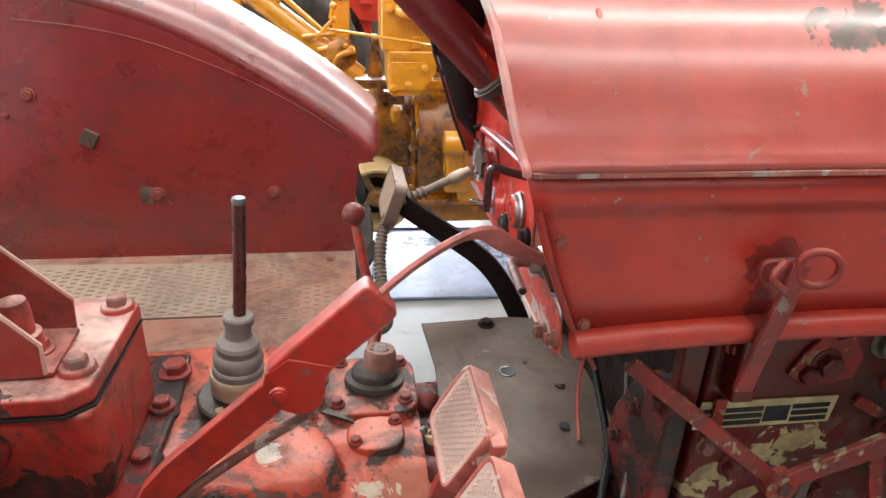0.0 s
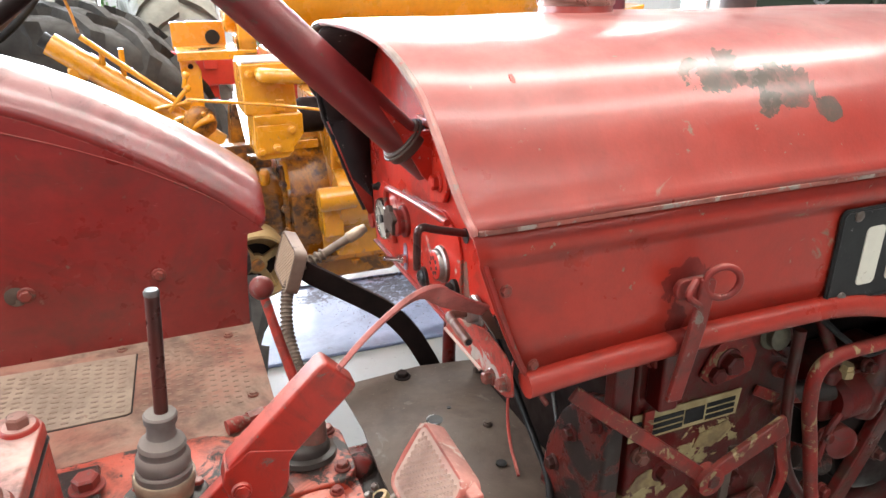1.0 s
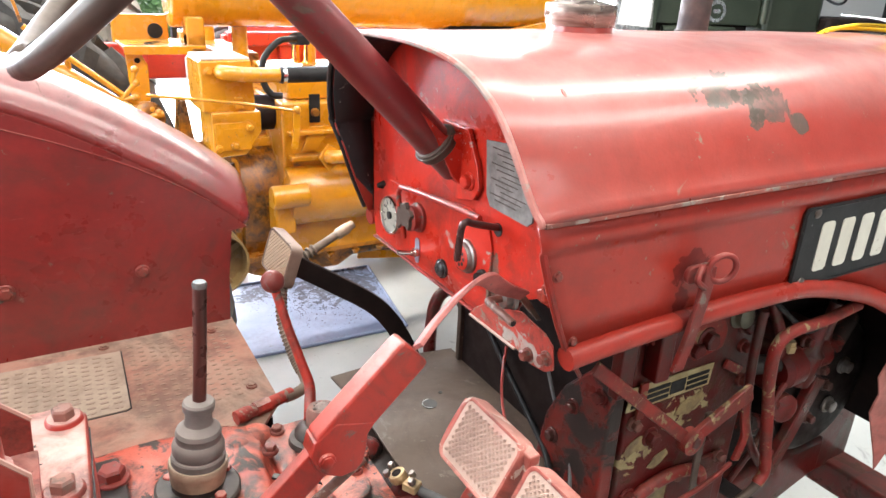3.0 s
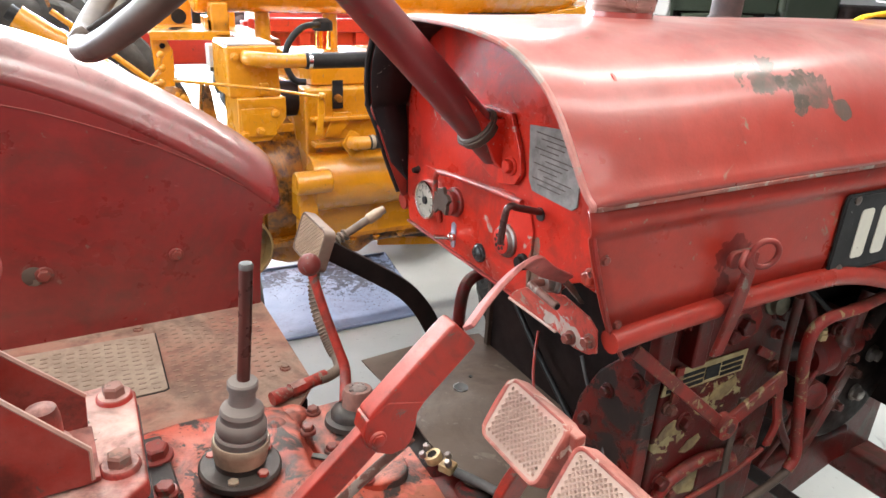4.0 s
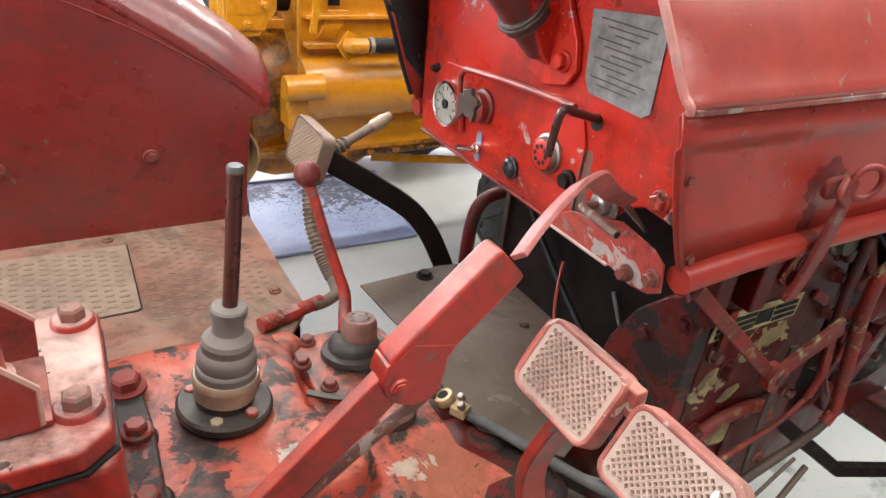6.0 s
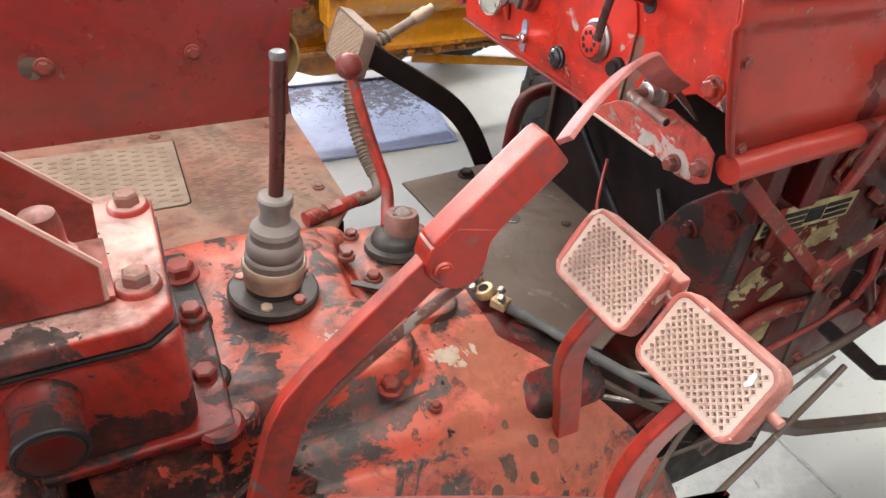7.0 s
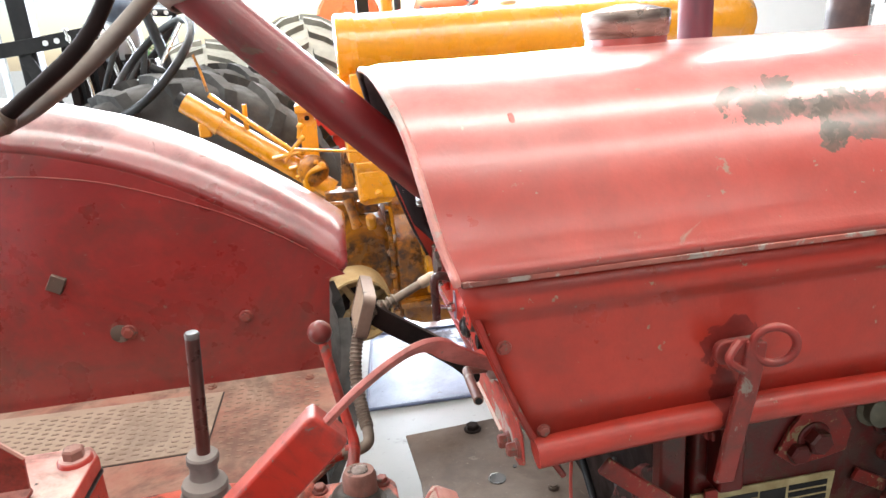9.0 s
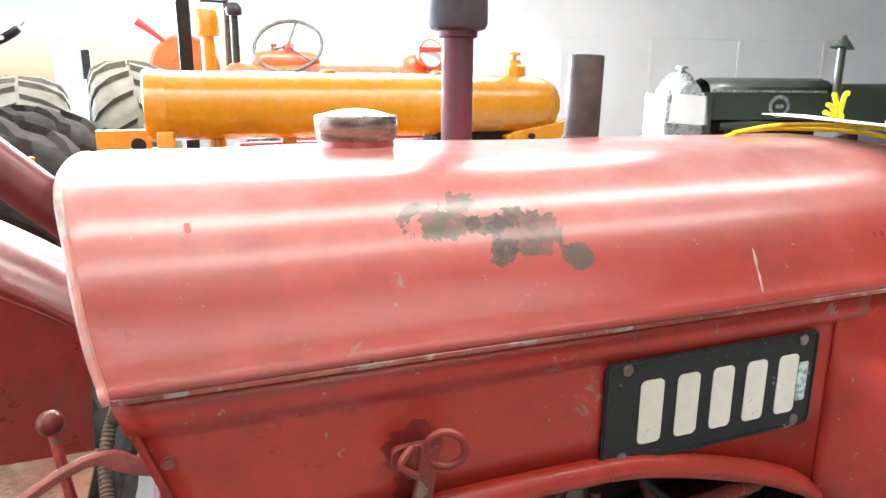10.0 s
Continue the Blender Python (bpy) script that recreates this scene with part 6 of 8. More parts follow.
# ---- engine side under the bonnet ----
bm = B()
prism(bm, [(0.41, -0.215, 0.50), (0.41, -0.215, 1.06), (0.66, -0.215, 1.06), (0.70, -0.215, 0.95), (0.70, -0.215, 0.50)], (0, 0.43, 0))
eng = part("engine_block", bm, M_ENGINE, tractor, "red engine block, painted dark for the bonnet's shade, with flaked primer and brackets", bevel=0.008)
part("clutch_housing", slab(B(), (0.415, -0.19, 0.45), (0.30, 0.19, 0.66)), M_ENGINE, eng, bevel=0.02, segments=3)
part("housing_arch", tube(B(), [(0.42, -0.222, 0.675), (0.46, -0.224, 0.722), (0.53, -0.226, 0.740), (0.60, -0.224, 0.722), (0.62, -0.222, 0.69)], 0.011, 10, 5), M_STRUT, eng)
part("bare_primer", prism(B(), [(0.455, -0.2185, 0.665), (0.47, -0.2185, 0.70), (0.52, -0.2185, 0.718), (0.57, -0.2185, 0.715), (0.60, -0.2185, 0.69), (0.585, -0.2185, 0.672), (0.56, -0.2185, 0.69), (0.525, -0.2185, 0.668), (0.49, -0.2185, 0.675)], (0, -0.002, 0)), M_GASKET, eng, "patch of bare yellow primer", bevel=0.0006)
part("dark_slot", prism(B(), [(0.53 + a, -0.2175, 0.722 + b) for a, b in rounded(0.12, 0.018, 0.008)], (0, -0.001, 0)), M_BLACK, eng)
for c, outline in (((0.455, 0.815), ((-0.05, 0.0), (-0.035, 0.022), (-0.01, 0.03), (0.02, 0.022), (0.03, 0.005), (0.015, -0.012), (-0.02, -0.006), (-0.04, -0.015))), ((0.50, 0.775), ((-0.03, -0.012), (-0.01, 0.012), (0.02, 0.02), (0.03, 0.006), (0.012, -0.012), (-0.01, -0.02))), ((0.555, 0.862), ((-0.045, -0.01), (-0.03, 0.018), (0.0, 0.022), (0.03, 0.032), (0.04, 0.012), (0.02, -0.006), (0.0, -0.02), (-0.02, -0.014)))):
    part("primer_patch", prism(B(), [(c[0] + 0.78 * a, -0.2155, c[1] + 0.78 * b) for a, b in outline], (0, -0.0012, 0)), M_GASKET, eng, "flaked yellow primer")
part("linkage_rod", tube(B(), [(0.28, -0.32, 0.735), (0.372, -0.30, 0.757), (0.48, -0.285, 0.752), (0.555, -0.275, 0.748), (0.63, -0.262, 0.752)], 0.0042, 10, 5), M_STRUT, eng, "thin red control rod")
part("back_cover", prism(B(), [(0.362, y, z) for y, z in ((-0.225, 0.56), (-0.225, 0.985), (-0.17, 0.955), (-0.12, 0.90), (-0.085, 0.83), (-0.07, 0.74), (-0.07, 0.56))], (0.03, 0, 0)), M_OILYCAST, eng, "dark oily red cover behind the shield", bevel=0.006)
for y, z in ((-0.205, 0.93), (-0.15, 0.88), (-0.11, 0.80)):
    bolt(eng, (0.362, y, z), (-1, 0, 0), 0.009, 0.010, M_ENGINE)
part("strut_lug", lathe(B(), (0.505, -0.256, 0.843), (0, -1, 0), [(0.021, 0), (0.021, 0.018), (0.012, 0.021)], 20), M_STRUT, eng)
idp = part("identity_plate", prism(B(), [(0.403, -0.2165, 0.896), (0.408, -0.2165, 0.938), (0.592, -0.2165, 0.936), (0.588, -0.2165, 0.896)], (0, -0.002, 0)), M_CREAM, tractor, "cream and black maker's plate with unreadable rows")
for k in range(3):
    part("writing_bar", slab(B(), (0.412, -0.2197, 0.9005 + 0.010 * k), (0.492, -0.2187, 0.9070 + 0.010 * k)), M_BLACK, idp)
    part("writing_bar", slab(B(), (0.532, -0.2197, 0.9005 + 0.010 * k), (0.582, -0.2187, 0.9070 + 0.010 * k)), M_BLACK, idp)
part("writing_bar", slab(B(), (0.495, -0.2197, 0.903), (0.528, -0.2187, 0.926)), M_BLACK, idp)
for x, z in ((0.47, 0.83), (0.60, 0.78), (0.44, 0.72), (0.655, 0.99), (0.535, 0.975)):
    bolt(eng, (x, -0.2155, z), (0, -1, 0), 0.012, 0.014, M_ENGINE)
part("elbow_flange", prism(B(), [(0.555 + a, -0.2165, 0.985 + b) for a, b in ((0.05, 0.01), (0.03, 0.04), (0.01, 0.036), (-0.01, 0.045), (-0.03, 0.02), (-0.045, -0.01), (-0.02, -0.03), (0.02, -0.025), (0.045, -0.02))], (0, -0.005, 0)), M_STRUT, eng, "yellow flange with flaked paint", bevel=0.001)
bolt(eng, (0.555, -0.2215, 0.99), (0, -1, 0), 0.014, 0.014, M_ENGINE)
part("strut", strip(B(), [(0.285, -0.258, 1.030), (0.505, -0.262, 0.842)], (0, 1, 0), 0.020, 0.007, 0), M_STRUT, eng, "flat red strut bar", bevel=0.002)
part("strut", strip(B(), [(0.500, -0.268, 0.848), (0.56, -0.268, 0.872), (0.630, -0.268, 0.900)], (0, 1, 0), lambda u: 0.024 + 0.010 * u, 0.010, 3), M_STRUT, eng, "bell-crank arm with flaked paint", bevel=0.003)
part("strut", strip(B(), [(0.625, -0.262, 0.895), (0.640, -0.262, 0.84), (0.652, -0.262, 0.80), (0.640, -0.262, 0.755)], (0, 1, 0), 0.018, 0.007, 4), M_STRUT, eng, bevel=0.002)
part("strut", strip(B(), [(0.56, -0.25, 0.87), (0.555, -0.25, 0.80), (0.56, -0.25, 0.70), (0.58, -0.25, 0.56)], (0, 1, 0), 0.016, 0.005, 4), M_BROWN, eng, "greasy flat link", bevel=0.002)
bolt(eng, (0.505, -0.268, 0.846), (0, -1, 0), 0.010, 0.008, M_ENGINE)
part("vertical_post", slab(B(), (0.36, -0.235, 0.94), (0.39, -0.215, 1.07)), M_ENGINE, eng, bevel=0.003)
part("vertical_post", slab(B(), (0.425, -0.245, 0.955), (0.455, -0.215, 1.08)), M_ENGINE, eng, bevel=0.004)
part("fuel_pipe", tube(B(), [(0.90, -0.26, 0.995), (0.79, -0.270, 0.994), (0.700, -0.272, 0.995), (0.664, -0.272, 0.975), (0.664, -0.272, 0.92), (0.682, -0.272, 0.855), (0.705, -0.272, 0.770), (0.722, -0.272, 0.712), (0.705, -0.274, 0.688)], 0.0100, 14, 6), M_STRUT, tractor, "bent red steel pipe with flaked paint")
part("return_pipe", tube(B(), [(0.712, -0.2735, 0.694), (0.690, -0.275, 0.680), (0.62, -0.28, 0.672), (0.50, -0.285, 0.655), (0.40, -0.285, 0.62)], 0.0075, 12, 5), M_BROWN, tractor, "grimy brown return pipe")
part("fuel_pipe", tube(B(), [(0.650, -0.245, 1.03), (0.652, -0.245, 0.94), (0.668, -0.245, 0.83), (0.70, -0.245, 0.76), (0.77, -0.245, 0.67)], 0.008, 12, 5), M_ENGINE, tractor, "thin dark red pipe")
# small things on the engine side
part("filter_stub", lathe(B(), (0.635, -0.205, 1.01), (0, -1, 0.1), [(0.022, 0), (0.022, 0.012), (0.018, 0.016), (0.018, 0.026), (0.012, 0.03)], 22), plain("grimy_olive_steel", (0.12, 0.11, 0.075), (0.05, 0.045, 0.035), 0.5, 0.2, 30), eng, "grimy olive filter stub")
part("side_cover", prism(B(), [(0.595 + a, -0.2155, 0.66 + b) for a, b in rounded(0.13, 0.16, 0.02)], (0, -0.008, 0)), M_ENGINE, eng, bevel=0.003)
for x, z in ((0.425, 0.87), (0.465, 0.69), (0.54, 0.735), (0.65, 0.735), (0.54, 0.585), (0.65, 0.585), (0.45, 0.60), (0.675, 0.88), (0.66, 0.95), (0.43, 1.02)):
    bolt(eng, (x, -0.218 if x < 0.53 or z > 0.8 else -0.2235, z), (0, -1, 0), 0.0085, 0.010, M_RIVET)
for a, b in (((0.43, -0.222, 0.945), (0.43, -0.222, 0.88)), ((0.615, -0.222, 0.93), (0.66, -0.222, 0.905))):
    part("bracket_strap", strip(B(), [a, b], (0, 1, 0), 0.016, 0.005, 0), M_STRUT, eng, bevel=0.001)
# injection pump, and near-black slabs painted as the shaded bay in front of it
bay = part("engine_bay_shade", slab(B(), (0.71, -0.10, 0.48), (1.25, 0.15, 1.20)), M_DARK, tractor, bevel=0.01)
part("bay_shade_panel", prism(B(), [(1.20, -0.28, 0.62), (1.20, -0.28, 1.25), (1.20, 0.28, 1.25), (1.20, 0.28, 0.62)], (0.01, 0, 0)), M_DARK, bay)
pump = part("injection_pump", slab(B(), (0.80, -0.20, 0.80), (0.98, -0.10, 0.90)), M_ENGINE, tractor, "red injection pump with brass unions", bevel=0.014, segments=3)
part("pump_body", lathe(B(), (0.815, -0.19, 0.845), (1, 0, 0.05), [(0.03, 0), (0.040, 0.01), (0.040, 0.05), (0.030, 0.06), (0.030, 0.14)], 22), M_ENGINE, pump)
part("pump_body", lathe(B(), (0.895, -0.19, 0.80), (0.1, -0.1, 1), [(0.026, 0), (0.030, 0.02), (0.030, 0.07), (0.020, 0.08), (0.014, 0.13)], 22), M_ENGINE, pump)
for p, h in (((0.835, -0.195, 0.885), 0.022), ((0.915, -0.205, 0.925), 0.012)):
    part("union_nut", lathe(B(), p, (0, -0.1, 1), [(0.013, 0), (0.013, h * 0.6), (0.010, h * 0.6), (0.010, h)], 6), M_BRASS, pump)
part("pump_cap", lathe(B(), (0.83, -0.205, 0.775), (-0.2, -1, 0.1), [(0.028, 0), (0.028, 0.02), (0.018, 0.026)], 22), M_ENGINE, pump)
part("timing_cover", lathe(B(), (1.03, -0.12, 0.74), (0, -1, 0), [(0.155, 0), (0.155, 0.05), (0.14, 0.06), (0.06, 0.065)], 36), M_DARK, bay)
part("cover_arm", strip(B(), [(0.86, -0.20, 0.60), (0.92, -0.20, 0.72), (0.955, -0.20, 0.80)], (0, 1, 0), 0.035, 0.02, 3), M_ENGINE, bay, bevel=0.004)
for p, q, r in (((0.76, -0.19, 1.0), (0.80, -0.20, 0.92), 0.010), ((0.93, -0.21, 0.97), (0.915, -0.21, 0.90), 0.012), ((0.77, -0.18, 0.74), (0.85, -0.18, 0.70), 0.022), ((0.98, -0.20, 0.86), (1.06, -0.18, 0.90), 0.016), ((0.75, -0.17, 0.86), (0.82, -0.19, 0.86), 0.018)):
    part("bay_pipe", cyl(B(), p, q, r, seg=14), M_OILYCAST if r > 0.015 else M_ENGINE, bay)
for p in ((0.80, -0.21, 0.79), (0.87, -0.205, 0.90), (0.95, -0.205, 0.82), (0.99, -0.20, 0.77), (0.84, -0.20, 0.66), (0.96, -0.20, 0.70)):
    bolt(bay, p, (0, -1, 0.1), 0.009, 0.011, M_ENGINE)
part("bay_lead", tube(B(), [(0.73, -0.20, 1.02), (0.80, -0.22, 0.96), (0.86, -0.215, 0.93), (0.95, -0.21, 0.95), (1.05, -0.19, 0.98)], 0.005, 8, 5), M_BLACK, bay)
part("bay_lead", tube(B(), [(0.74, -0.20, 0.62), (0.78, -0.215, 0.72), (0.80, -0.215, 0.80), (0.83, -0.215, 0.84)], 0.006, 8, 5), M_ENGINE, bay)
for p in ((1.065, -0.19, 0.79), (1.045, -0.19, 0.70)):
    bolt(bay, p, (0, -1, 0), 0.013, 0.012, M_STEEL)
part("sump", prism(B(), [(0.42, -0.13, 0.36), (0.42, -0.13, 0.52), (1.22, -0.13, 0.52), (1.22, -0.13, 0.42), (1.0, -0.13, 0.36)], (0, 0.26, 0)), M_ENGINE, eng, bevel=0.015)
part("label_tag", slab(B(), (0.985, -0.165, 0.875), (1.02, -0.155, 0.905)), M_CREAM, pump)
# front axle, radius rods, wheels
ax1 = part("radius_rod", strip(B(), [(0.42, -0.23, 0.56), (0.72, -0.26, 0.40), (1.30, -0.36, 0.30)], (0, 1, 0.2), 0.032, 0.022, 0), M_BROWN, tractor, "dark rusty radius rod", bevel=0.006)
part("drop_arm", strip(B(), [(0.70, -0.20, 0.64), (0.95, -0.24, 0.44), (1.3, -0.32, 0.36)], (0, 1, 0), 0.028, 0.022, 0), M_DARK, tractor, bevel=0.005)
part("front_axle", slab(B(), (1.27, -0.62, 0.34), (1.36, 0.62, 0.42)), M_ENGINE, tractor, bevel=0.012)
part("axle_support", slab(B(), (1.15, -0.12, 0.40), (1.36, 0.12, 0.95)), M_ENGINE, tractor, bevel=0.012)
part("rear_axle", cyl(B(), (-0.612, -0.92, 0.648), (-0.612, 0.98, 0.648), 0.09, seg=28), M_CAST, tractor)
part("axle_housing", slab(B(), (-1.05, -0.2, 0.48), (-0.45, 0.2, 0.82)), M_CAST, tractor, bevel=0.03)


def tyre(name, centre, axis, radius, width, lugs, lug_h, material, parent, label="", seg=64):
    """An agricultural tyre: round-shouldered carcass, with slanting lugs as parts that meet in the middle."""
    axis, u, v = sides(axis)
    prof = [(0.52, 0.36), (0.60, 0.46), (0.78, 0.50), (0.90, 0.47), (0.965, 0.38), (0.99, 0.2), (1.0, 0.0), (0.99, -0.2), (0.965, -0.38), (0.90, -0.47), (0.78, -0.50), (0.60, -0.46), (0.52, -0.36)]
    bm = B()
    rings = []
    for k in range(seg):
        a = 2 * math.pi * k / seg
        out = u * math.cos(a) + v * math.sin(a)
        rings.append([bm.verts.new(Vector(centre) + out * radius * r + axis * width * w) for r, w in prof])
    for k in range(seg):
        one, two = rings[k], rings[(k + 1) % seg]
        for j in range(len(prof)):
            jn = (j + 1) % len(prof)
            bm.faces.new((one[j], one[jn], two[jn], two[j]))
    casing = part(name, bm, material, parent, label, smooth=50)
    step = 2 * math.pi / lugs
    for k in range(lugs):
        for s in (1, -1):
            bm = B()
            a0 = step * (k + (0.5 if s < 0 else 0))
            ends = []
            for w, shift, r in ((0.02, 0.0, 1.0), (0.25, 0.30, 0.985), (0.44, 0.62, 0.93), (0.50, 0.72, 0.83)):
                a = a0 + step * shift
                half = step * 0.17
                row = []
                for da, dr in ((-half, -0.01), (-half * 0.7, lug_h), (half * 0.7, lug_h), (half, -0.01)):
                    out = u * math.cos(a + da) + v * math.sin(a + da)
                    row.append(bm.verts.new(Vector(centre) + out * (radius * r + dr) + axis * (s * w * width)))
                ends.append(row)
            for one, two in zip(ends, ends[1:]):
                for j in range(3):
                    bm.faces.new((one[j], one[j + 1], two[j + 1], two[j]))
            bm.faces.new(ends[0]), bm.faces.new(list(reversed(ends[-1])))
            part("lug", bm, material, casing, smooth=30)
    return casing


def rim(bm, centre, axis, r, width):
    lathe(bm, Vector(centre) - Vector(axis).normalized() * width / 2, axis, [(r, 0), (r * 1.06, 0.01), (r * 0.9, 0.03), (r * 0.86, width * 0.45), (r * 0.3, width * 0.5), (r * 0.3, width * 0.62), (r * 0.86, width * 0.55), (r * 0.9, width - 0.03), (r * 1.06, width - 0.01), (r, width)], 36)
    return bm


for side, out in ((1, 0.835), (-1, 0.765)):
    rw = tyre("rear_wheel", (-0.612, side * out, 0.648), (0, 1, 0), 0.648, 0.26, 20, 0.028, M_OLDTYRE, tractor, "dusty grey rear tractor tyre with deep lugs")
    part("wheel_disc", rim(B(), (-0.612, side * out, 0.648), (0, 1, 0), 0.35, 0.22), M_ENGINE, rw)
    fw = tyre("front_wheel", (1.33, side * 0.68, 0.36), (0, 1, 0), 0.348, 0.16, 30, 0.012, M_TYRE, tractor, "narrow ribbed front tractor tyre")
    part("wheel_disc", rim(B(), (1.33, side * 0.68, 0.36), (0, 1, 0), 0.19, 0.13), M_ENGINE, fw)

# ---- exhaust and air stack on the bonnet ----
ex = part("exhaust_pipe", lathe(B(), (0.70, 0.325, 1.02), (0, 0, 1), [(0.029, 0), (0.029, 0.573), (0.036, 0.575), (0.036, 0.585)], 26), plain("heat_faded_red_pipe", (0.17, 0.035, 0.045), (0.085, 0.042, 0.055), 0.45, 0.1, 14, stretch=(1, 1, 0.3)), tractor, "heat-faded dark red exhaust pipe beside the bonnet")
part("muffler", lathe(B(), (0.70, 0.325, 1.605), (0, 0, 1), [(0.036, 0), (0.050, 0.004), (0.054, 0.012), (0.054, 0.40), (0.046, 0.41), (0.026, 0.415), (0.026, 0.6)], 30), plain("grey_muffler", (0.085, 0.09, 0.10), (0.05, 0.05, 0.058), 0.5, 0.3, 12), ex, "dull grey cylindrical muffler")
part("exhaust_elbow", tube(B(), [(0.70, 0.325, 1.06), (0.70, 0.322, 0.99), (0.70, 0.28, 0.95), (0.70, 0.20, 0.945)], 0.027, 14, 5), M_BROWN, ex)
st = part("intake_pipe", lathe(B(), (0.889, 0.198, 1.375), (0.03, 0, 1), [(0.052, 0), (0.052, 0.016), (0.036, 0.020), (0.035, 0.045), (0.031, 0.049), (0.0305, 0.186), (0.029, 0.188), (0.026, 0.188), (0.026, 0.10)], 28), plain("rusty_stack", (0.085, 0.055, 0.05), (0.045, 0.034, 0.034), 0.55, 0.25, 20), tractor, "rusty brown open upright pipe")
part("pipe_mouth", lathe(B(), (0.8942, 0.198, 1.540), (0.03, 0, 1), [(0.0255, 0), (0.0255, 0.002)], 20), M_BLACK, st)

# ---- the yellow tractor behind ----
yt = thing("yellow_tractor", (0.6, 1.75, 0), "bright yellow industrial tractor with a long round hood tank", "tractor")
tank = part("hood_tank", lathe(B(), (0.118, 1.785, 1.434), (1, -0.005, 0), [(0.112, 0), (0.122, 0.004), (0.1245, 0.012), (0.1245, 0.06), (0.122, 0.064), (0.122, 1.12), (0.1235, 1.124), (0.1235, 1.14), (0.122, 1.145), (0.121, 1.50), (0.112, 1.57), (0.090, 1.625), (0.055, 1.65), (0.01, 1.66)], 56), M_YELLOW, yt, "long glossy yellow cylinder tank with bands")
part("tank_strap", lathe(B(), (0.168, 1.785, 1.434), (1, 0, 0), [(0.1265, 0), (0.1265, 0.022)], 48), M_YELLOW, tank)
for x in (0.775, 1.225):
    part("small_cap", lathe(B(), (x, 1.79, 1.548), (0, 0, 1), [(0.026, 0), (0.030, 0.006), (0.030, 0.016), (0.024, 0.019)], 24), M_BRASS, tank)
fcp = part("filler_tower", lathe(B(), (1.572, 1.79, 1.535), (0, 0, 1), [(0.052, 0), (0.050, 0.055), (0.042, 0.062), (0.030, 0.068), (0.028, 0.082), (0.010, 0.085), (0.010, 0.10), (0.028, 0.102), (0.028, 0.112), (0.01, 0.115)], 28), M_YELLOW, tank, "yellow filler tower with a wing cap")
part("tank_foot", slab(B(), (0.152, 1.655, 1.232), (0.212, 1.72, 1.352)), M_YELLOW, yt, bevel=0.008)
part("tank_foot", slab(B(), (0.152, 1.655, 1.232), (0.212, 1.85, 1.30)), M_YELLOW, yt, bevel=0.008)
# scuttle bracket and post at the rear of the tank
part("scuttle_plate", slab(B(), (-0.050, 1.62, 1.250), (0.205, 1.92, 1.262)), M_YELLOW, yt, bevel=0.003)
part("scuttle_lip", slab(B(), (-0.050, 1.612, 1.235), (0.160, 1.622, 1.262)), M_YELLOW, yt, bevel=0.002)
part("scuttle_upright", slab(B(), (-0.055, 1.88, 1.25), (0.13, 1.92, 1.345)), M_YELLOW, yt, bevel=0.004)
part("oval_hole", lathe(B(), (0.085, 1.879, 1.29), (0, -1, 0), [(0.026, 0), (0.026, 0.002)], 24), M_BLACK, yt)
post = part("frame_post", prism(B(), [(-0.038, 1.64, 0.95), (0.012, 1.64, 0.95), (0.020, 1.64, 1.20), (-0.005, 1.64, 1.248), (-0.045, 1.64, 1.240), (-0.040, 1.64, 1.08)], (0, 0.03, 0)), M_YELLOW, yt, "upright yellow frame post", bevel=0.003)
for z in (1.215, 1.03):
    part("post_hole", lathe(B(), (-0.012, 1.6395, z), (0, -1, 0), [(0.009, 0), (0.009, 0.0012)], 18), M_DARK, post)
part("plate_slit", slab(B(), (-0.03, 1.66, 1.2622), (0.03, 1.664, 1.2632)), M_DARK, post)
part("plate_arc", ring(B(), (0.06, 1.70, 1.2625), (0, 0, 1), 0.035, 0.004, 24, 6, 20, 200), M_DARK, post)
# hydraulic arm with its control rods
arm = part("lift_arm", tube(B(), [(-0.405, 1.60, 1.305), (-0.03, 1.57, 1.025), (0.05, 1.56, 0.965)], 0.036, 20, 0), M_YELLOW, yt, "round yellow hydraulic lift arm")
part("arm_collar", lathe(B(), (-0.32, 1.594, 1.241), (0.80, -0.06, -0.60), [(0.042, 0), (0.042, 0.03)], 22), M_YELLOW, arm)
part("arm_lug", slab(B(), (-0.37, 1.57, 1.185), (-0.33, 1.61, 1.235)), M_YELLOW, arm, bevel=0.008)
part("arm_end", lathe(B(), (-0.40, 1.60, 1.302), (-0.8, 0.06, 0.6), [(0.024, 0), (0.024, 0.03)], 18), M_BLACK, arm)
part("control_rod", tube(B(), [(-0.315, 1.55, 1.325), (-0.07, 1.54, 1.118), (0.02, 1.54, 1.05)], 0.009, 10, 0), M_YELLOW, arm)
part("control_rod", tube(B(), [(-0.345, 1.56, 1.455), (-0.33, 1.56, 1.40), (-0.318, 1.555, 1.335)], 0.0045, 8, 4), M_YELLOWOILY, arm, "thin orange lever")
for x, z, h in ((-0.215, 1.17, 0.115), (-0.27, 1.22, 0.06)):
    part("arm_peg", cyl(B(), (x, 1.575, z), (x + 0.004, 1.575, z + h), 0.0085, seg=10), M_YELLOW, arm)
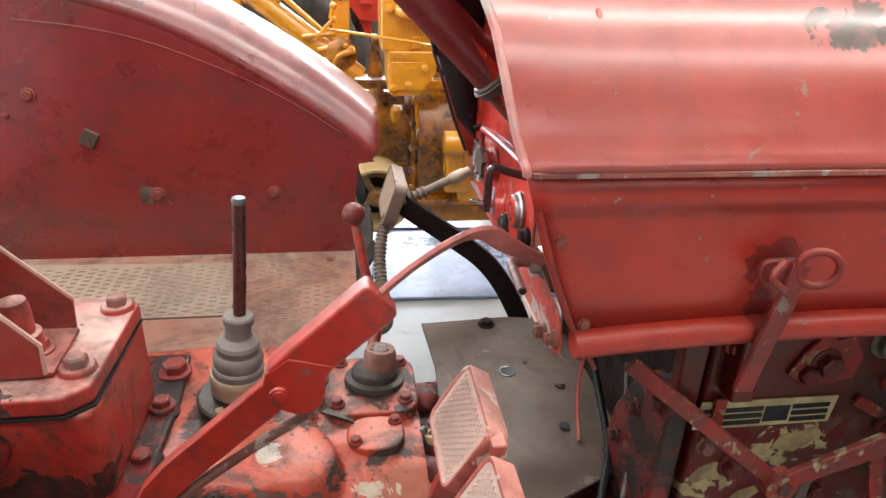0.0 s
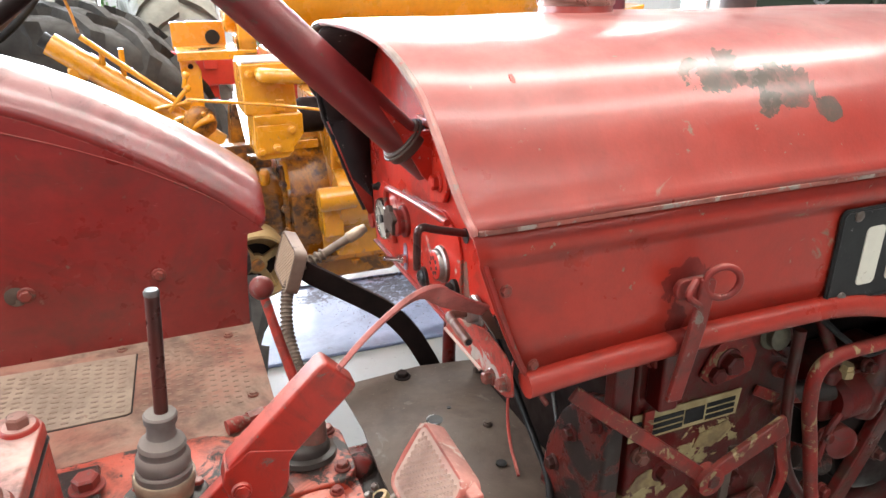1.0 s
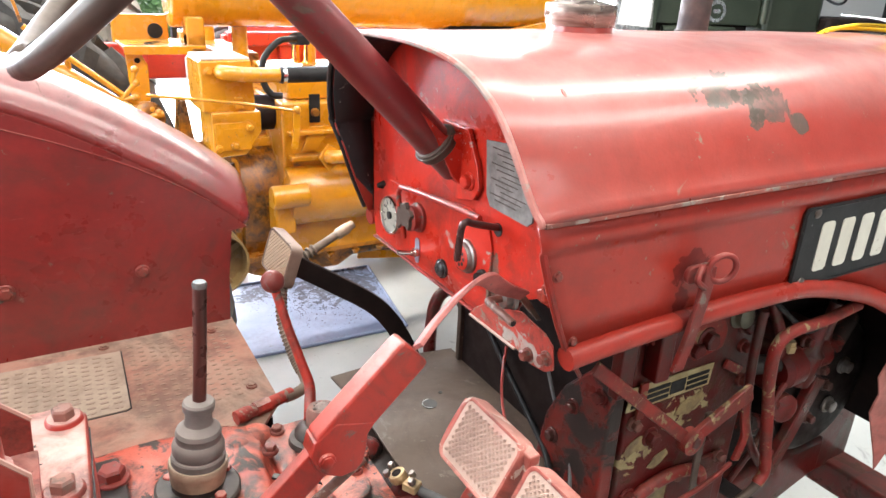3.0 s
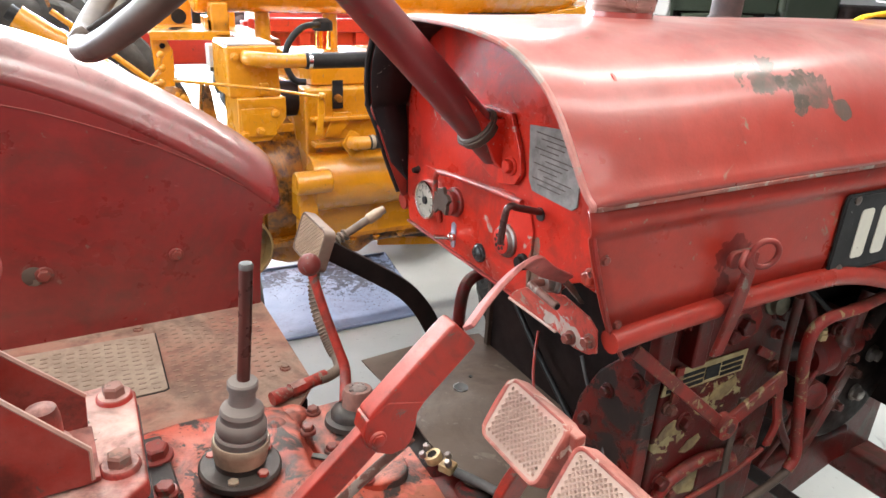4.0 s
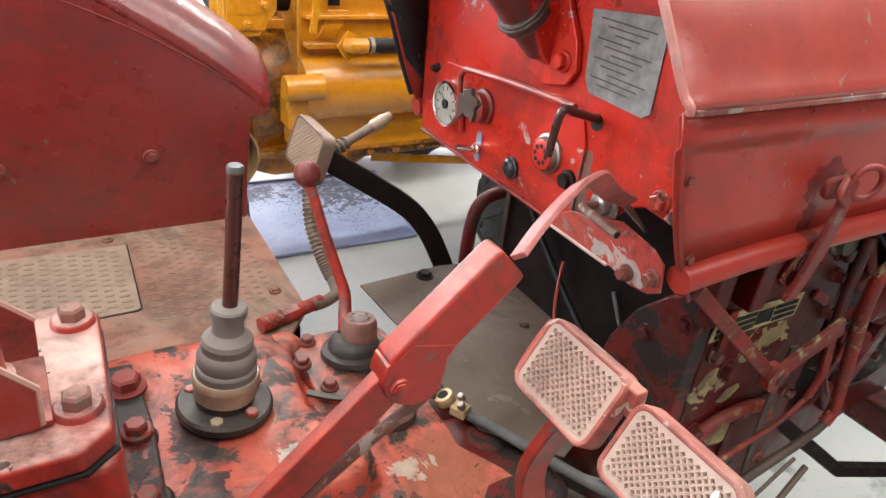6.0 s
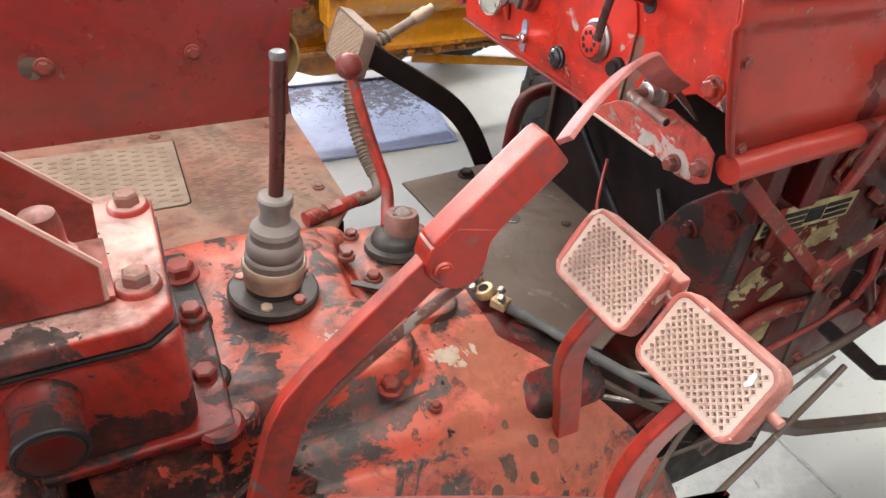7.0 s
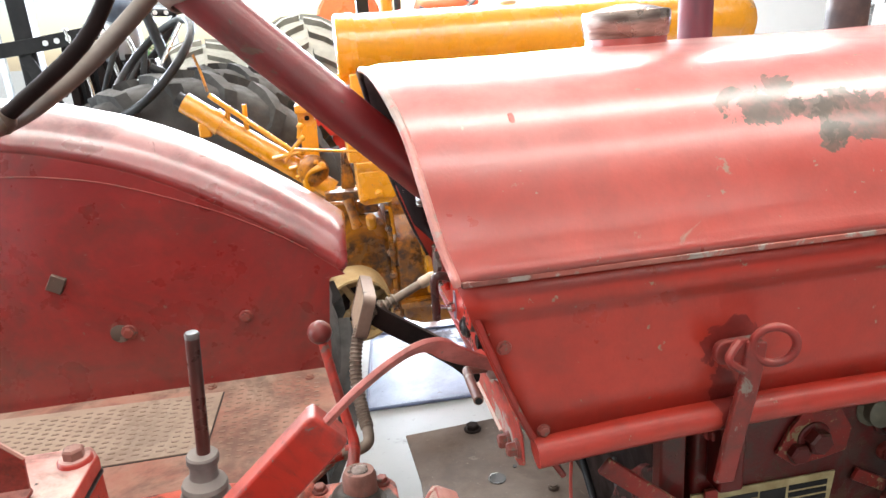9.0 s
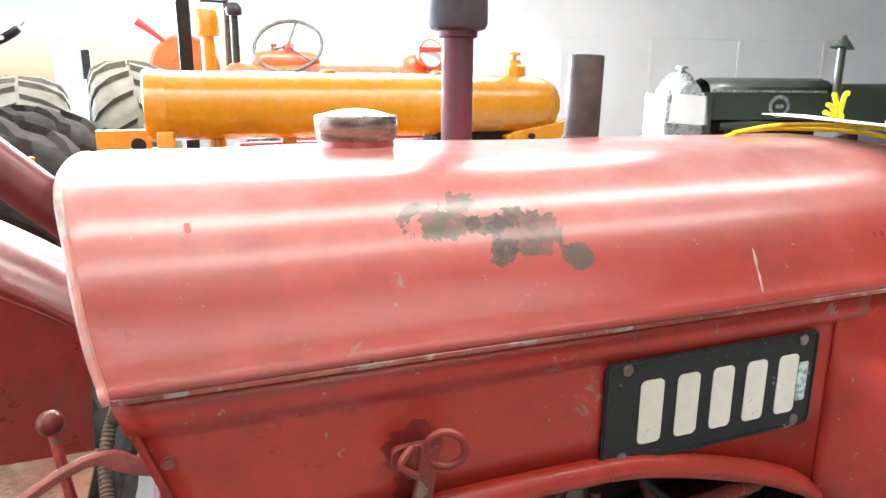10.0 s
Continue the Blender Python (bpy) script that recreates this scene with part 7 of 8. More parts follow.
for a, b in (((-0.10, 1.53, 1.09), (-0.035, 1.53, 1.16)), ((-0.14, 1.53, 1.10), (-0.04, 1.53, 1.115)), ((-0.09, 1.53, 1.06), (0.0, 1.53, 1.075)), ((-0.07, 1.52, 1.03), (0.02, 1.52, 1.065)), ((-0.045, 1.53, 1.16), (-0.035, 1.53, 1.20))):
    part("link_rod", tube(B(), [a, b], 0.0075, 8, 0), M_YELLOW, arm)
    part("link_end", ball(B(), b, 0.012), M_YELLOW, arm)
part("bent_handle", tube(B(), [(-0.035, 1.52, 0.98), (-0.04, 1.52, 1.02), (-0.02, 1.52, 1.045), (0.035, 1.52, 1.062)], 0.011, 10, 4), M_YELLOW, arm)
# gearbox, clutch housing and flywheel housing
gb = part("gearbox", prism(B(), [(-0.35, 1.50, 0.46), (-0.35, 1.50, 0.86), (-0.05, 1.50, 0.90), (0.10, 1.48, 0.90), (0.22, 1.46, 0.86), (0.26, 1.46, 0.47)], (0, 0.55, 0)), M_YELLOWOILY, yt, "oily yellow gearbox casting", bevel=0.03, segments=3)
part("gearbox_lid", prism(B(), [(-0.08, 1.52, 0.885), (0.20, 1.48, 0.885), (0.20, 1.48, 0.915), (0.12, 1.50, 0.93), (-0.02, 1.52, 0.93)], (0, 0.30, 0)), M_YELLOWOILY, gb, bevel=0.012)
part("lid_post", prism(B(), [(0.075, 1.55, 0.92), (0.135, 1.55, 0.92), (0.112, 1.55, 1.10), (0.094, 1.55, 1.10)], (0, 0.10, 0)), M_YELLOWOILY, gb, bevel=0.01)
part("gear_stub", tube(B(), [(0.095, 1.42, 0.955), (0.10, 1.41, 0.93), (0.11, 1.40, 0.885), (0.115, 1.40, 0.865)], lambda u: 0.020 - 0.004 * math.sin(u * 3.1), 14, 4), M_YELLOWOILY, gb)
part("round_cover", lathe(B(), (-0.015, 1.55, 1.045), (0.3, -1, 0), [(0.055, 0), (0.055, 0.02), (0.045, 0.03), (0.02, 0.034)], 28), M_YELLOWOILY, gb)
part("housing_seam", tube(B(), [(0.222, 1.44, 0.90), (0.226, 1.435, 0.80), (0.228, 1.435, 0.65), (0.226, 1.44, 0.50)], 0.009, 8, 3), M_YELLOWOILY, gb)
part("seam_rod", tube(B(), [(0.215, 1.42, 0.915), (0.232, 1.42, 0.905), (0.238, 1.42, 0.82)], 0.007, 8, 3), M_YELLOW, gb)
part("grease_cup", lathe(B(), (0.165, 1.45, 0.84), (0, -0.2, 1), [(0.014, 0), (0.018, 0.01), (0.018, 0.045), (0.010, 0.055)], 16), M_YELLOW, gb)
for z in (0.84, 0.75, 0.67, 0.60, 0.53):
    bolt(gb, (0.224, 1.43, z), (0, -1, 0), 0.011, 0.012, M_YELLOWOILY)
fly = part("flywheel_housing", lathe(B(), (0.235, 1.72, 0.70), (1, 0, 0), [(0.285, 0), (0.300, 0.012), (0.300, 0.05), (0.292, 0.10), (0.290, 0.15)], 56), M_YELLOWOILY, yt, "round oily flywheel housing")
# engine: block, side covers, starter, sump
blk = part("engine_block", slab(B(), (0.385, 1.40, 0.55), (1.45, 1.95, 1.10)), M_YELLOW, yt, "yellow engine block with side covers", bevel=0.012, segments=3)
part("cylinder_head", slab(B(), (0.42, 1.44, 1.10), (1.42, 1.88, 1.185)), M_YELLOW, blk, bevel=0.010)
part("side_barrel", lathe(B(), (0.388, 1.42, 0.775), (1, 0, 0), [(0.105, 0), (0.108, 0.006), (0.108, 1.0), (0.10, 1.01)], 40), M_YELLOW, blk, "long rounded side casting")
part("head_shelf", slab(B(), (0.40, 1.355, 0.905), (1.42, 1.41, 0.925)), M_YELLOW, blk, bevel=0.006)
part("block_step", slab(B(), (0.40, 1.375, 0.99), (1.42, 1.405, 1.005)), M_YELLOW, blk, bevel=0.004)
part("slot", slab(B(), (0.480, 1.393, 1.03), (0.517, 1.399, 1.125)), M_BLACK, blk)
part("slot_bolt", lathe(B(), (0.498, 1.396, 1.065), (0, -1, 0), [(0.016, 0), (0.012, 0.02)], 10), M_YELLOWOILY, blk)
part("cover_plate", prism(B(), [(0.50 + a, 1.398, 0.978 + b) for a, b in ((-0.055, -0.045), (0.0, -0.045), (0.05, 0.02), (0.045, 0.04), (-0.02, 0.04))], (0, -0.012, 0)), M_YELLOW, blk, bevel=0.003)
part("water_flange", prism(B(), [(0.515 + a, 1.325, 0.925 + b) for a, b in ((-0.035, 0.0), (0.0, 0.045), (0.03, 0.03), (0.035, -0.02), (0.0, -0.05))], (0, -0.012, 0)), M_YELLOW, blk, bevel=0.003)
part("water_elbow", tube(B(), [(0.515, 1.315, 0.928), (0.53, 1.29, 0.93), (0.575, 1.285, 0.932)], 0.023, 16, 4), M_YELLOW, blk)
part("water_hose", cyl(B(), (0.565, 1.285, 0.932), (0.95, 1.285, 0.930), 0.023), M_BLACK, blk, "black rubber water hose")
part("hose_clip", lathe(B(), (0.572, 1.285, 0.932), (1, 0, 0), [(0.0255, 0), (0.0255, 0.012)], 22), M_RING, blk)
stt = part("starter_boss", lathe(B(), (0.318, 1.33, 0.798), (1, 0, 0), [(0.036, 0), (0.040, 0.006), (0.040, 0.12), (0.034, 0.126)], 24), M_YELLOW, blk)
part("starter_mount", slab(B(), (0.33, 1.33, 0.66), (0.40, 1.42, 0.78)), M_YELLOW, blk, bevel=0.008)
part("inspection_lid", prism(B(), [(0.375 + a, 1.385, 0.635 + b) for a, b in rounded(0.085, 0.06, 0.008)], (0, -0.01, 0)), M_YELLOW, blk, bevel=0.002)
part("sump", prism(B(), [(0.25, 1.45, 0.48), (0.25, 1.45, 0.56), (1.40, 1.45, 0.56), (1.40, 1.45, 0.50), (0.66, 1.45, 0.49), (0.60, 1.45, 0.455), (0.32, 1.45, 0.455)], (0, 0.45, 0)), M_YELLOWOILY, blk, "oily yellow sump", bevel=0.02, segments=3)
part("sump_flange", slab(B(), (0.24, 1.40, 0.545), (1.42, 1.96, 0.565)), M_YELLOWOILY, blk, bevel=0.003)
for k in range(9):
    bolt(blk, (0.45 + 0.1 * k, 1.405, 0.535), (0, 0, -1), 0.010, 0.012, M_YELLOWOILY)
part("tie_bar", strip(B(), [(0.70, 1.50, 0.47), (1.50, 1.50, 0.36)], (0, 1, 0), 0.03, 0.012, 0), M_YELLOW, yt)
part("frame_rail", slab(B(), (0.30, 1.66, 0.52), (2.1, 1.74, 0.62)), M_YELLOWOILY, yt, bevel=0.008)
# governor box, elbow and hose, throttle rod
gov = part("governor_box", prism(B(), [(0.105, 1.25, 1.105), (0.105, 1.25, 1.255), (0.255, 1.25, 1.258), (0.262, 1.25, 1.105)], (0, 0.19, 0)), M_YELLOW, yt, "square yellow governor box", bevel=0.008, segments=3)
part("box_top", slab(B(), (0.110, 1.255, 1.256), (0.252, 1.435, 1.262)), plain("pale_grey_lid", (0.62, 0.60, 0.62), (0.55, 0.5, 0.45), 0.5), gov, bevel=0.002)
part("box_lower", prism(B(), [(0.125, 1.235, 0.985), (0.125, 1.235, 1.108), (0.272, 1.235, 1.108), (0.272, 1.235, 1.045), (0.222, 1.235, 0.975), (0.14, 1.235, 0.972)], (0, 0.17, 0)), M_YELLOW, gov, bevel=0.006)
part("box_lid", prism(B(), [(0.185 + a, 1.235, 1.035 + b) for a, b in rounded(0.105, 0.085, 0.006)], (0, -0.006, 0)), M_YELLOW, gov, bevel=0.002)
part("lid_frame", prism(B(), [(0.185 + a, 1.229, 1.048 + b) for a, b in rounded(0.06, 0.025, 0.003)], (0, -0.002, 0)), M_YELLOW, gov)
for x, z in ((0.187, 1.008), (0.235, 1.06), (0.14, 1.0), (0.13, 1.225)):
    bolt(gov, (x, 1.228 if z < 1.1 else 1.249, z), (0, -1, 0), 0.009, 0.008, M_YELLOW)
part("wing_nut", slab(B(), (0.195, 1.238, 1.115), (0.222, 1.249, 1.15)), M_YELLOW, gov, bevel=0.004)
part("elbow", tube(B(), [(0.165, 1.262, 1.222), (0.165, 1.235, 1.224), (0.19, 1.215, 1.222), (0.24, 1.21, 1.218), (0.335, 1.21, 1.216)], 0.0215, 18, 5), M_YELLOW, gov)
part("air_hose", cyl(B(), (0.325, 1.21, 1.216), (0.80, 1.21, 1.216), 0.024), M_BLACK, gov, "thick black air hose")
part("hose_clip", lathe(B(), (0.333, 1.21, 1.216), (1, 0, 0), [(0.026, 0), (0.026, 0.012)], 24), M_CHROME, gov)
part("box_stay", slab(B(), (0.02, 1.42, 0.955), (0.35, 1.47, 0.985)), M_YELLOWOILY, gov, bevel=0.004)
part("throttle_rod", tube(B(), [(-0.05, 1.20, 1.172), (0.20, 1.20, 1.140), (0.378, 1.20, 1.108)], 0.0045, 8, 0), M_YELLOW, gov, "thin yellow throttle rod")
part("throttle_arm", strip(B(), [(0.372, 1.205, 1.118), (0.372, 1.205, 1.05), (0.362, 1.205, 0.99)], (0, 1, 0), 0.022, 0.008, 0), M_YELLOW, gov, bevel=0.003)
part("arm_pivot", ball(B(), (0.374, 1.20, 1.112), 0.012), M_YELLOW, gov)
# fuel filter and rubber loop behind the hose
ff = part("fuel_filter", lathe(B(), (0.522, 1.60, 1.205), (0, 0, 1), [(0.026, 0), (0.028, 0.01), (0.028, 0.065)], 22), M_AMBER, yt, "amber glass fuel filter bowl")
part("filter_head", lathe(B(), (0.522, 1.60, 1.268), (0, 0, 1), [(0.036, 0), (0.036, 0.03), (0.02, 0.04)], 22), M_BLACK, ff)
part("rubber_loop", tube(B(), [(0.49, 1.55, 1.29), (0.42, 1.50, 1.288), (0.365, 1.49, 1.24), (0.348, 1.48, 1.175), (0.372, 1.47, 1.12), (0.41, 1.46, 1.112)], 0.011, 12, 6), M_BLACK, yt, "looped black rubber hose")
part("dark_magneto", lathe(B(), (0.30, 1.52, 1.05), (1, 0, 0), [(0.05, 0), (0.06, 0.02), (0.06, 0.09), (0.04, 0.1)], 24), M_DARK, yt)
# belt pulley that shows past the mudguard, wheels
pul = part("belt_pulley", lathe(B(), (0.085, 1.32, 0.655), (0.02, -1, 0), [(0.098, 0), (0.104, 0.004), (0.106, 0.05), (0.107, 0.10), (0.105, 0.150), (0.098, 0.152), (0.096, 0.10), (0.03, 0.085), (0.03, 0.12)], 48), M_PULLEY, yt, "tan drum belt pulley with a dark hollow")
part("pulley_hollow", lathe(B(), (0.0865, 1.232, 0.655), (0.02, -1, 0), [(0.094, 0), (0.094, 0.002), (0.035, 0.006)], 40), M_DARK, pul)
for a in (30, 120, 210, 300):
    part("pulley_spoke", box(B(), (0.087 + 0.06 * math.cos(radians(a)), 1.212, 0.655 + 0.06 * math.sin(radians(a))), (0.075, 0.02, 0.022), Matrix.Rotation(-radians(a), 4, "Y")), M_PULLEY, pul, bevel=0.004)
part("pulley_shaft", cyl(B(), (0.085, 1.55, 0.655), (0.088, 1.19, 0.655), 0.02), M_YELLOWOILY, yt)
for y in (2.12, 3.2):
    w = tyre("rear_wheel", (-0.52, y, 0.70), (0, 1, 0), 0.67, 0.34, 20, 0.032, M_TYRE, yt, "large black rear tyre")
    part("wheel_disc", rim(B(), (-0.52, y, 0.70), (0, 1, 0), 0.36, 0.26), M_DARK, w)
for y in (1.10, 2.5):
    w = tyre("front_wheel", (1.36, y, 0.42), (0, 1, 0), 0.405, 0.18, 30, 0.012, M_TYRE, yt, "black front tyre on a pale rim")
    part("wheel_disc", rim(B(), (1.36, y, 0.42), (0, 1, 0), 0.235, 0.15), M_FRAME, w)
part("front_axle", slab(B(), (1.31, 1.1, 0.38), (1.41, 2.5, 0.46)), M_YELLOWOILY, yt, bevel=0.01)
part("axle_stand", slab(B(), (1.26, 1.65, 0.44), (1.46, 1.95, 0.60)), M_YELLOWOILY, yt, bevel=0.01)
part("rear_axle", cyl(B(), (-0.52, 1.9, 0.70), (-0.52, 3.2, 0.70), 0.09), M_YELLOWOILY, yt)
part("final_drive", slab(B(), (-0.55, 1.6, 0.45), (-0.25, 2.7, 0.85)), M_YELLOWOILY, yt, bevel=0.03)
part("hood_bracket", prism(B(), [(1.50, 1.68, 1.28), (1.80, 1.66, 1.30), (1.82, 1.66, 1.38), (1.55, 1.68, 1.33), (1.49, 1.68, 1.31)], (0, 0.2, 0)), M_YELLOW, yt, "yellow nose bracket", bevel=0.006)
part("bracket_hole", lathe(B(), (1.60, 1.668, 1.308), (0, -1, 0), [(0.013, 0), (0.013, 0.014)], 18), M_BLACK, yt)
part("dark_core", slab(B(), (1.20, 1.72, 0.95), (1.56, 1.90, 1.34)), M_DARK, yt, bevel=0.01)
for x in (0.36, 0.62):
    part("tank_leg", cyl(B(), (x, 1.79, 1.18), (x, 1.79, 1.32), 0.028), M_YELLOW, yt)
cs = part("breather_pipe", lathe(B(), (0.382, 2.44, 1.20), (0, 0, 1), [(0.028, 0), (0.030, 0.52)], 20), M_YELLOW, yt, "yellow breather pipe with a cap")
part("pipe_cap", lathe(B(), (0.382, 2.44, 1.715), (0, 0, 1), [(0.052, 0), (0.055, 0.01), (0.050, 0.105), (0.046, 0.115), (0.02, 0.12)], 24), M_YELLOW, cs)
part("pipe_base", slab(B(), (0.32, 1.9, 1.10), (0.46, 2.5, 1.21)), M_YELLOWOILY, yt, bevel=0.01)

# ---- red and orange tractors further back ----
rt = thing("orange_tractor", (1.2, 4.4, 0), "orange farm tractor seen over the yellow hood", "tractor")
part("hood", lathe(B(), (0.60, 4.45, 1.42), (1, -0.12, 0), [(0.20, 0), (0.24, 0.03), (0.25, 0.12), (0.25, 1.5), (0.23, 1.62), (0.15, 1.68)], 40), M_ORANGE, rt, "rounded orange hood")
part("body", slab(B(), (1.0, 4.2, 0.55), (2.2, 4.7, 1.30)), M_FARRED, rt, bevel=0.03)
part("seat_fender", lathe(B(), (0.33, 4.72, 1.62), (0, 1, 0), [(0.23, 0), (0.25, 0.02), (0.25, 0.3), (0.23, 0.32)], 40), M_ORANGE, rt, "orange mudguard")
part("fender_horn", tube(B(), [(0.20, 4.74, 1.82), (0.11, 4.73, 1.89), (0.02, 4.72, 1.955)], lambda u: 0.018 + 0.014 * u, 12, 4), M_FARRED, rt)
sw = part("steering_wheel", ring(B(), (1.04, 4.36, 1.79), (-0.25, -0.72, 0.65), 0.245, 0.0145, 56, 10), M_GREYHOSE, rt, "thin grey steering wheel")
for a in (20, 140, 260):
    _, wu, wv = sides((-0.25, -0.72, 0.65))
    o = wu * math.cos(radians(a)) + wv * math.sin(radians(a))
    part("wheel_spoke", tube(B(), [Vector((1.04, 4.36, 1.79)) + o * 0.03, Vector((1.04, 4.36, 1.79)) + o * 0.24], 0.009, 8, 0), M_GREYHOSE, sw)
part("wheel_hub", lathe(B(), (1.05, 4.39, 1.76), (-0.25, -0.72, 0.65), [(0.04, 0), (0.045, 0.03), (0.02, 0.05)], 20), M_FARRED, sw)
part("steering_stem", cyl(B(), (1.045, 4.38, 1.77), (1.30, 4.65, 1.45), 0.018), M_BLACK, sw)
for k, (x, y) in enumerate(((1.45, 5.3), (1.9, 4.10))):
    w = tyre("wheel", (x, y, 0.62 - 0.2 * k), (0, 1, 0), 0.59 - 0.2 * k, 0.30 - 0.1 * k, 20, 0.028, M_TYRE, rt)
lamp = part("head_lamp", lathe(B(), (2.04, 4.05, 1.74), (0.2, -1, 0.1), [(0.05, -0.12), (0.09, -0.06), (0.108, 0), (0.112, 0.01), (0.098, 0.016)], 32), M_ORANGE, rt, "round orange head lamp with a crossbar")
part("lens", lathe(B(), (2.043, 4.034, 1.742), (0.2, -1, 0.1), [(0.096, 0), (0.09, 0.008), (0.04, 0.016)], 32), M_WHITE, lamp)
part("lamp_bar", slab(B(), (1.93, 4.00, 1.755), (2.20, 4.012, 1.79)), M_FARRED, lamp, bevel=0.003)
part("lamp_stem", cyl(B(), (2.04, 4.07, 1.40), (2.04, 4.07, 1.64), 0.02), M_FARRED, lamp)
part("exhaust_pipe", cyl(B(), (0.69, 4.55, 1.5), (0.69, 4.55, 2.02), 0.026), M_BLACK, rt)
part("pipe_cap", lathe(B(), (0.69, 4.55, 2.0), (0, 0, 1), [(0.05, 0), (0.06, 0.02), (0.06, 0.05), (0.03, 0.09)], 20), M_BLACK, rt)

part("fuel_tank", slab(B(), (0.78, 4.30, 1.50), (1.28, 4.62, 1.76)), M_ORANGE, rt, "rounded orange fuel tank", bevel=0.09, segments=5)
part("tank_cap", lathe(B(), (0.95, 4.46, 1.755), (0, 0, 1), [(0.03, 0), (0.03, 0.02), (0.02, 0.035), (0.03, 0.04), (0.03, 0.05)], 18), M_FARRED, rt)
part("nose_cowl", slab(B(), (1.86, 4.15, 1.42), (2.30, 4.55, 1.75)), M_ORANGE, rt, "rounded orange nose cowl", bevel=0.11, segments=5)
part("mirror_post", cyl(B(), (0.64, 4.62, 1.4), (0.64, 4.62, 2.35), 0.022), M_BROWN, rt, "brown upright mirror post")
part("mirror_arm", cyl(B(), (0.64, 4.60, 2.10), (0.42, 4.58, 2.10), 0.009), M_BLACK, rt)
part("mirror", lathe(B(), (0.37, 4.56, 2.08), (0.1, -1, 0), [(0.02, -0.03), (0.09, -0.012), (0.095, 0), (0.09, 0.006)], 28), M_FRAME, rt, "round grey mirror back")
rb = thing("red_baler", (0.5, 2.35, 0), "red farm machine standing behind the yellow tractor", "farm machine")
part("side_panel", slab(B(), (-0.10, 2.62, 1.02), (1.6, 2.70, 1.18)), M_FARRED, rb, bevel=0.01)
part("top_rail", slab(B(), (0.50, 2.56, 1.17), (1.8, 2.64, 1.235)), M_FARRED, rb, bevel=0.008)
part("top_rail", slab(B(), (0.60, 2.54, 1.255), (1.5, 2.60, 1.33)), M_ORANGE, rb, bevel=0.008)
for x in (0.08, 0.48, 0.75, 1.05):
    part("bracket", slab(B(), (x, 2.58, 1.10), (x + 0.06, 2.64, 1.22)), M_FARRED, rb, bevel=0.005)
    part("leg", slab(B(), (x, 2.66, 0.0), (x + 0.06, 2.72, 1.05)), M_FARRED, rb, bevel=0.005)
part("pale_box", slab(B(), (0.30, 2.52, 1.02), (0.48, 2.60, 1.12)), M_WHITE, rb, bevel=0.005)

dp = thing("canopy_post", (0.29, 2.66, 1.181), "dark steel canopy post standing on the red machine", "post")
part("shaft", slab(B(), (0.262, 2.63, 1.181), (0.322, 2.69, 2.6)), M_BLACK, dp, bevel=0.006)

# far tractor tyres, tread towards the yellow machine
for name, c, axis, r, wd, lugs in (("spare_tyre", (-0.04, 4.0, 0.86), (1, 0.12, 0), 0.80, 0.46, 24), ("spare_tyre", (-0.78, 4.75, 0.80), (1, 0.15, 0), 0.76, 0.60, 24)):
    th = thing(name, (c[0], c[1], 0), "tall black tractor tyre with chevron lugs on a grey rim", "tyre", "far tractor tyres")
    tyre("casing", c, axis, r - 0.035, wd, lugs, 0.035, M_FARTYRE, th)
    part("rim", rim(B(), c, axis, 0.42, wd * 0.7), M_FRAME, th)

# ---- the dark green vintage tractor by the partition ----
gt = thing("green_tractor", (4.6, 3.4, 0), "dark green vintage tractor with a polished radiator shell", "tractor")
GA, GB_ = Vector((3.93, 3.34, 0)), Vector((5.25, 2.92, 0))
gd = (GB_ - GA).normalized()
gn = Vector((-gd.y, gd.x, 0))


def along(s, w, z):
    return GA + gd * (s + 0.12) + gn * w + Vector((0, 0, z if z < 0.7 else z + 0.09))


def gbox(name, s0, s1, w0, w1, z0, z1, mat, parent, label="", bevel=0.008):
    return part(name, prism(B(), [along(s0, w0, z0), along(s1, w0, z0), along(s1, w1, z0), along(s0, w1, z0)], (0, 0, z1 - z0)), mat, parent, label, bevel=bevel)


bm = B()
sec = [(0.0, 1.20), (0.0, 1.36), (0.02, 1.43), (0.08, 1.475), (0.20, 1.50), (0.32, 1.475), (0.38, 1.43), (0.40, 1.36), (0.40, 1.20)]
loft(bm, [[along(s, w, z) for w, z in sec] for s in (0.0, 0.35, 0.7, 0.98)])
sheet(part("hood", bm, M_GREEN, gt, "dark green hood with a silver top edge", smooth=30), 0.004)
part("hood_strip", prism(B(), [along(0.02, -0.006, 1.39), along(0.92, -0.006, 1.39), along(0.92, -0.006, 1.405), along(0.02, -0.006, 1.405)], gn * 0.004), M_RAD, gt)
gbox("side_panel", 0.0, 0.95, -0.002, 0.402, 1.18, 1.385, M_GREEN, gt)
bd = part("round_badge", lathe(B(), along(0.55, -0.004, 1.285), -gn, [(0.085, 0), (0.085, 0.003)], 36), M_RAD, gt, "round silver badge")
part("badge_ring", lathe(B(), along(0.55, -0.0075, 1.285), -gn, [(0.058, 0), (0.058, 0.001)], 30), M_GREEN, bd)
part("badge_core", prism(B(), [along(0.55 + a, -0.009, 1.285 + b) for a, b in rounded(0.07, 0.03, 0.014)], -gn * 0.001), M_RAD, bd)
gbox("engine", 0.05, 0.90, 0.06, 0.34, 0.75, 1.18, M_DARK, gt)
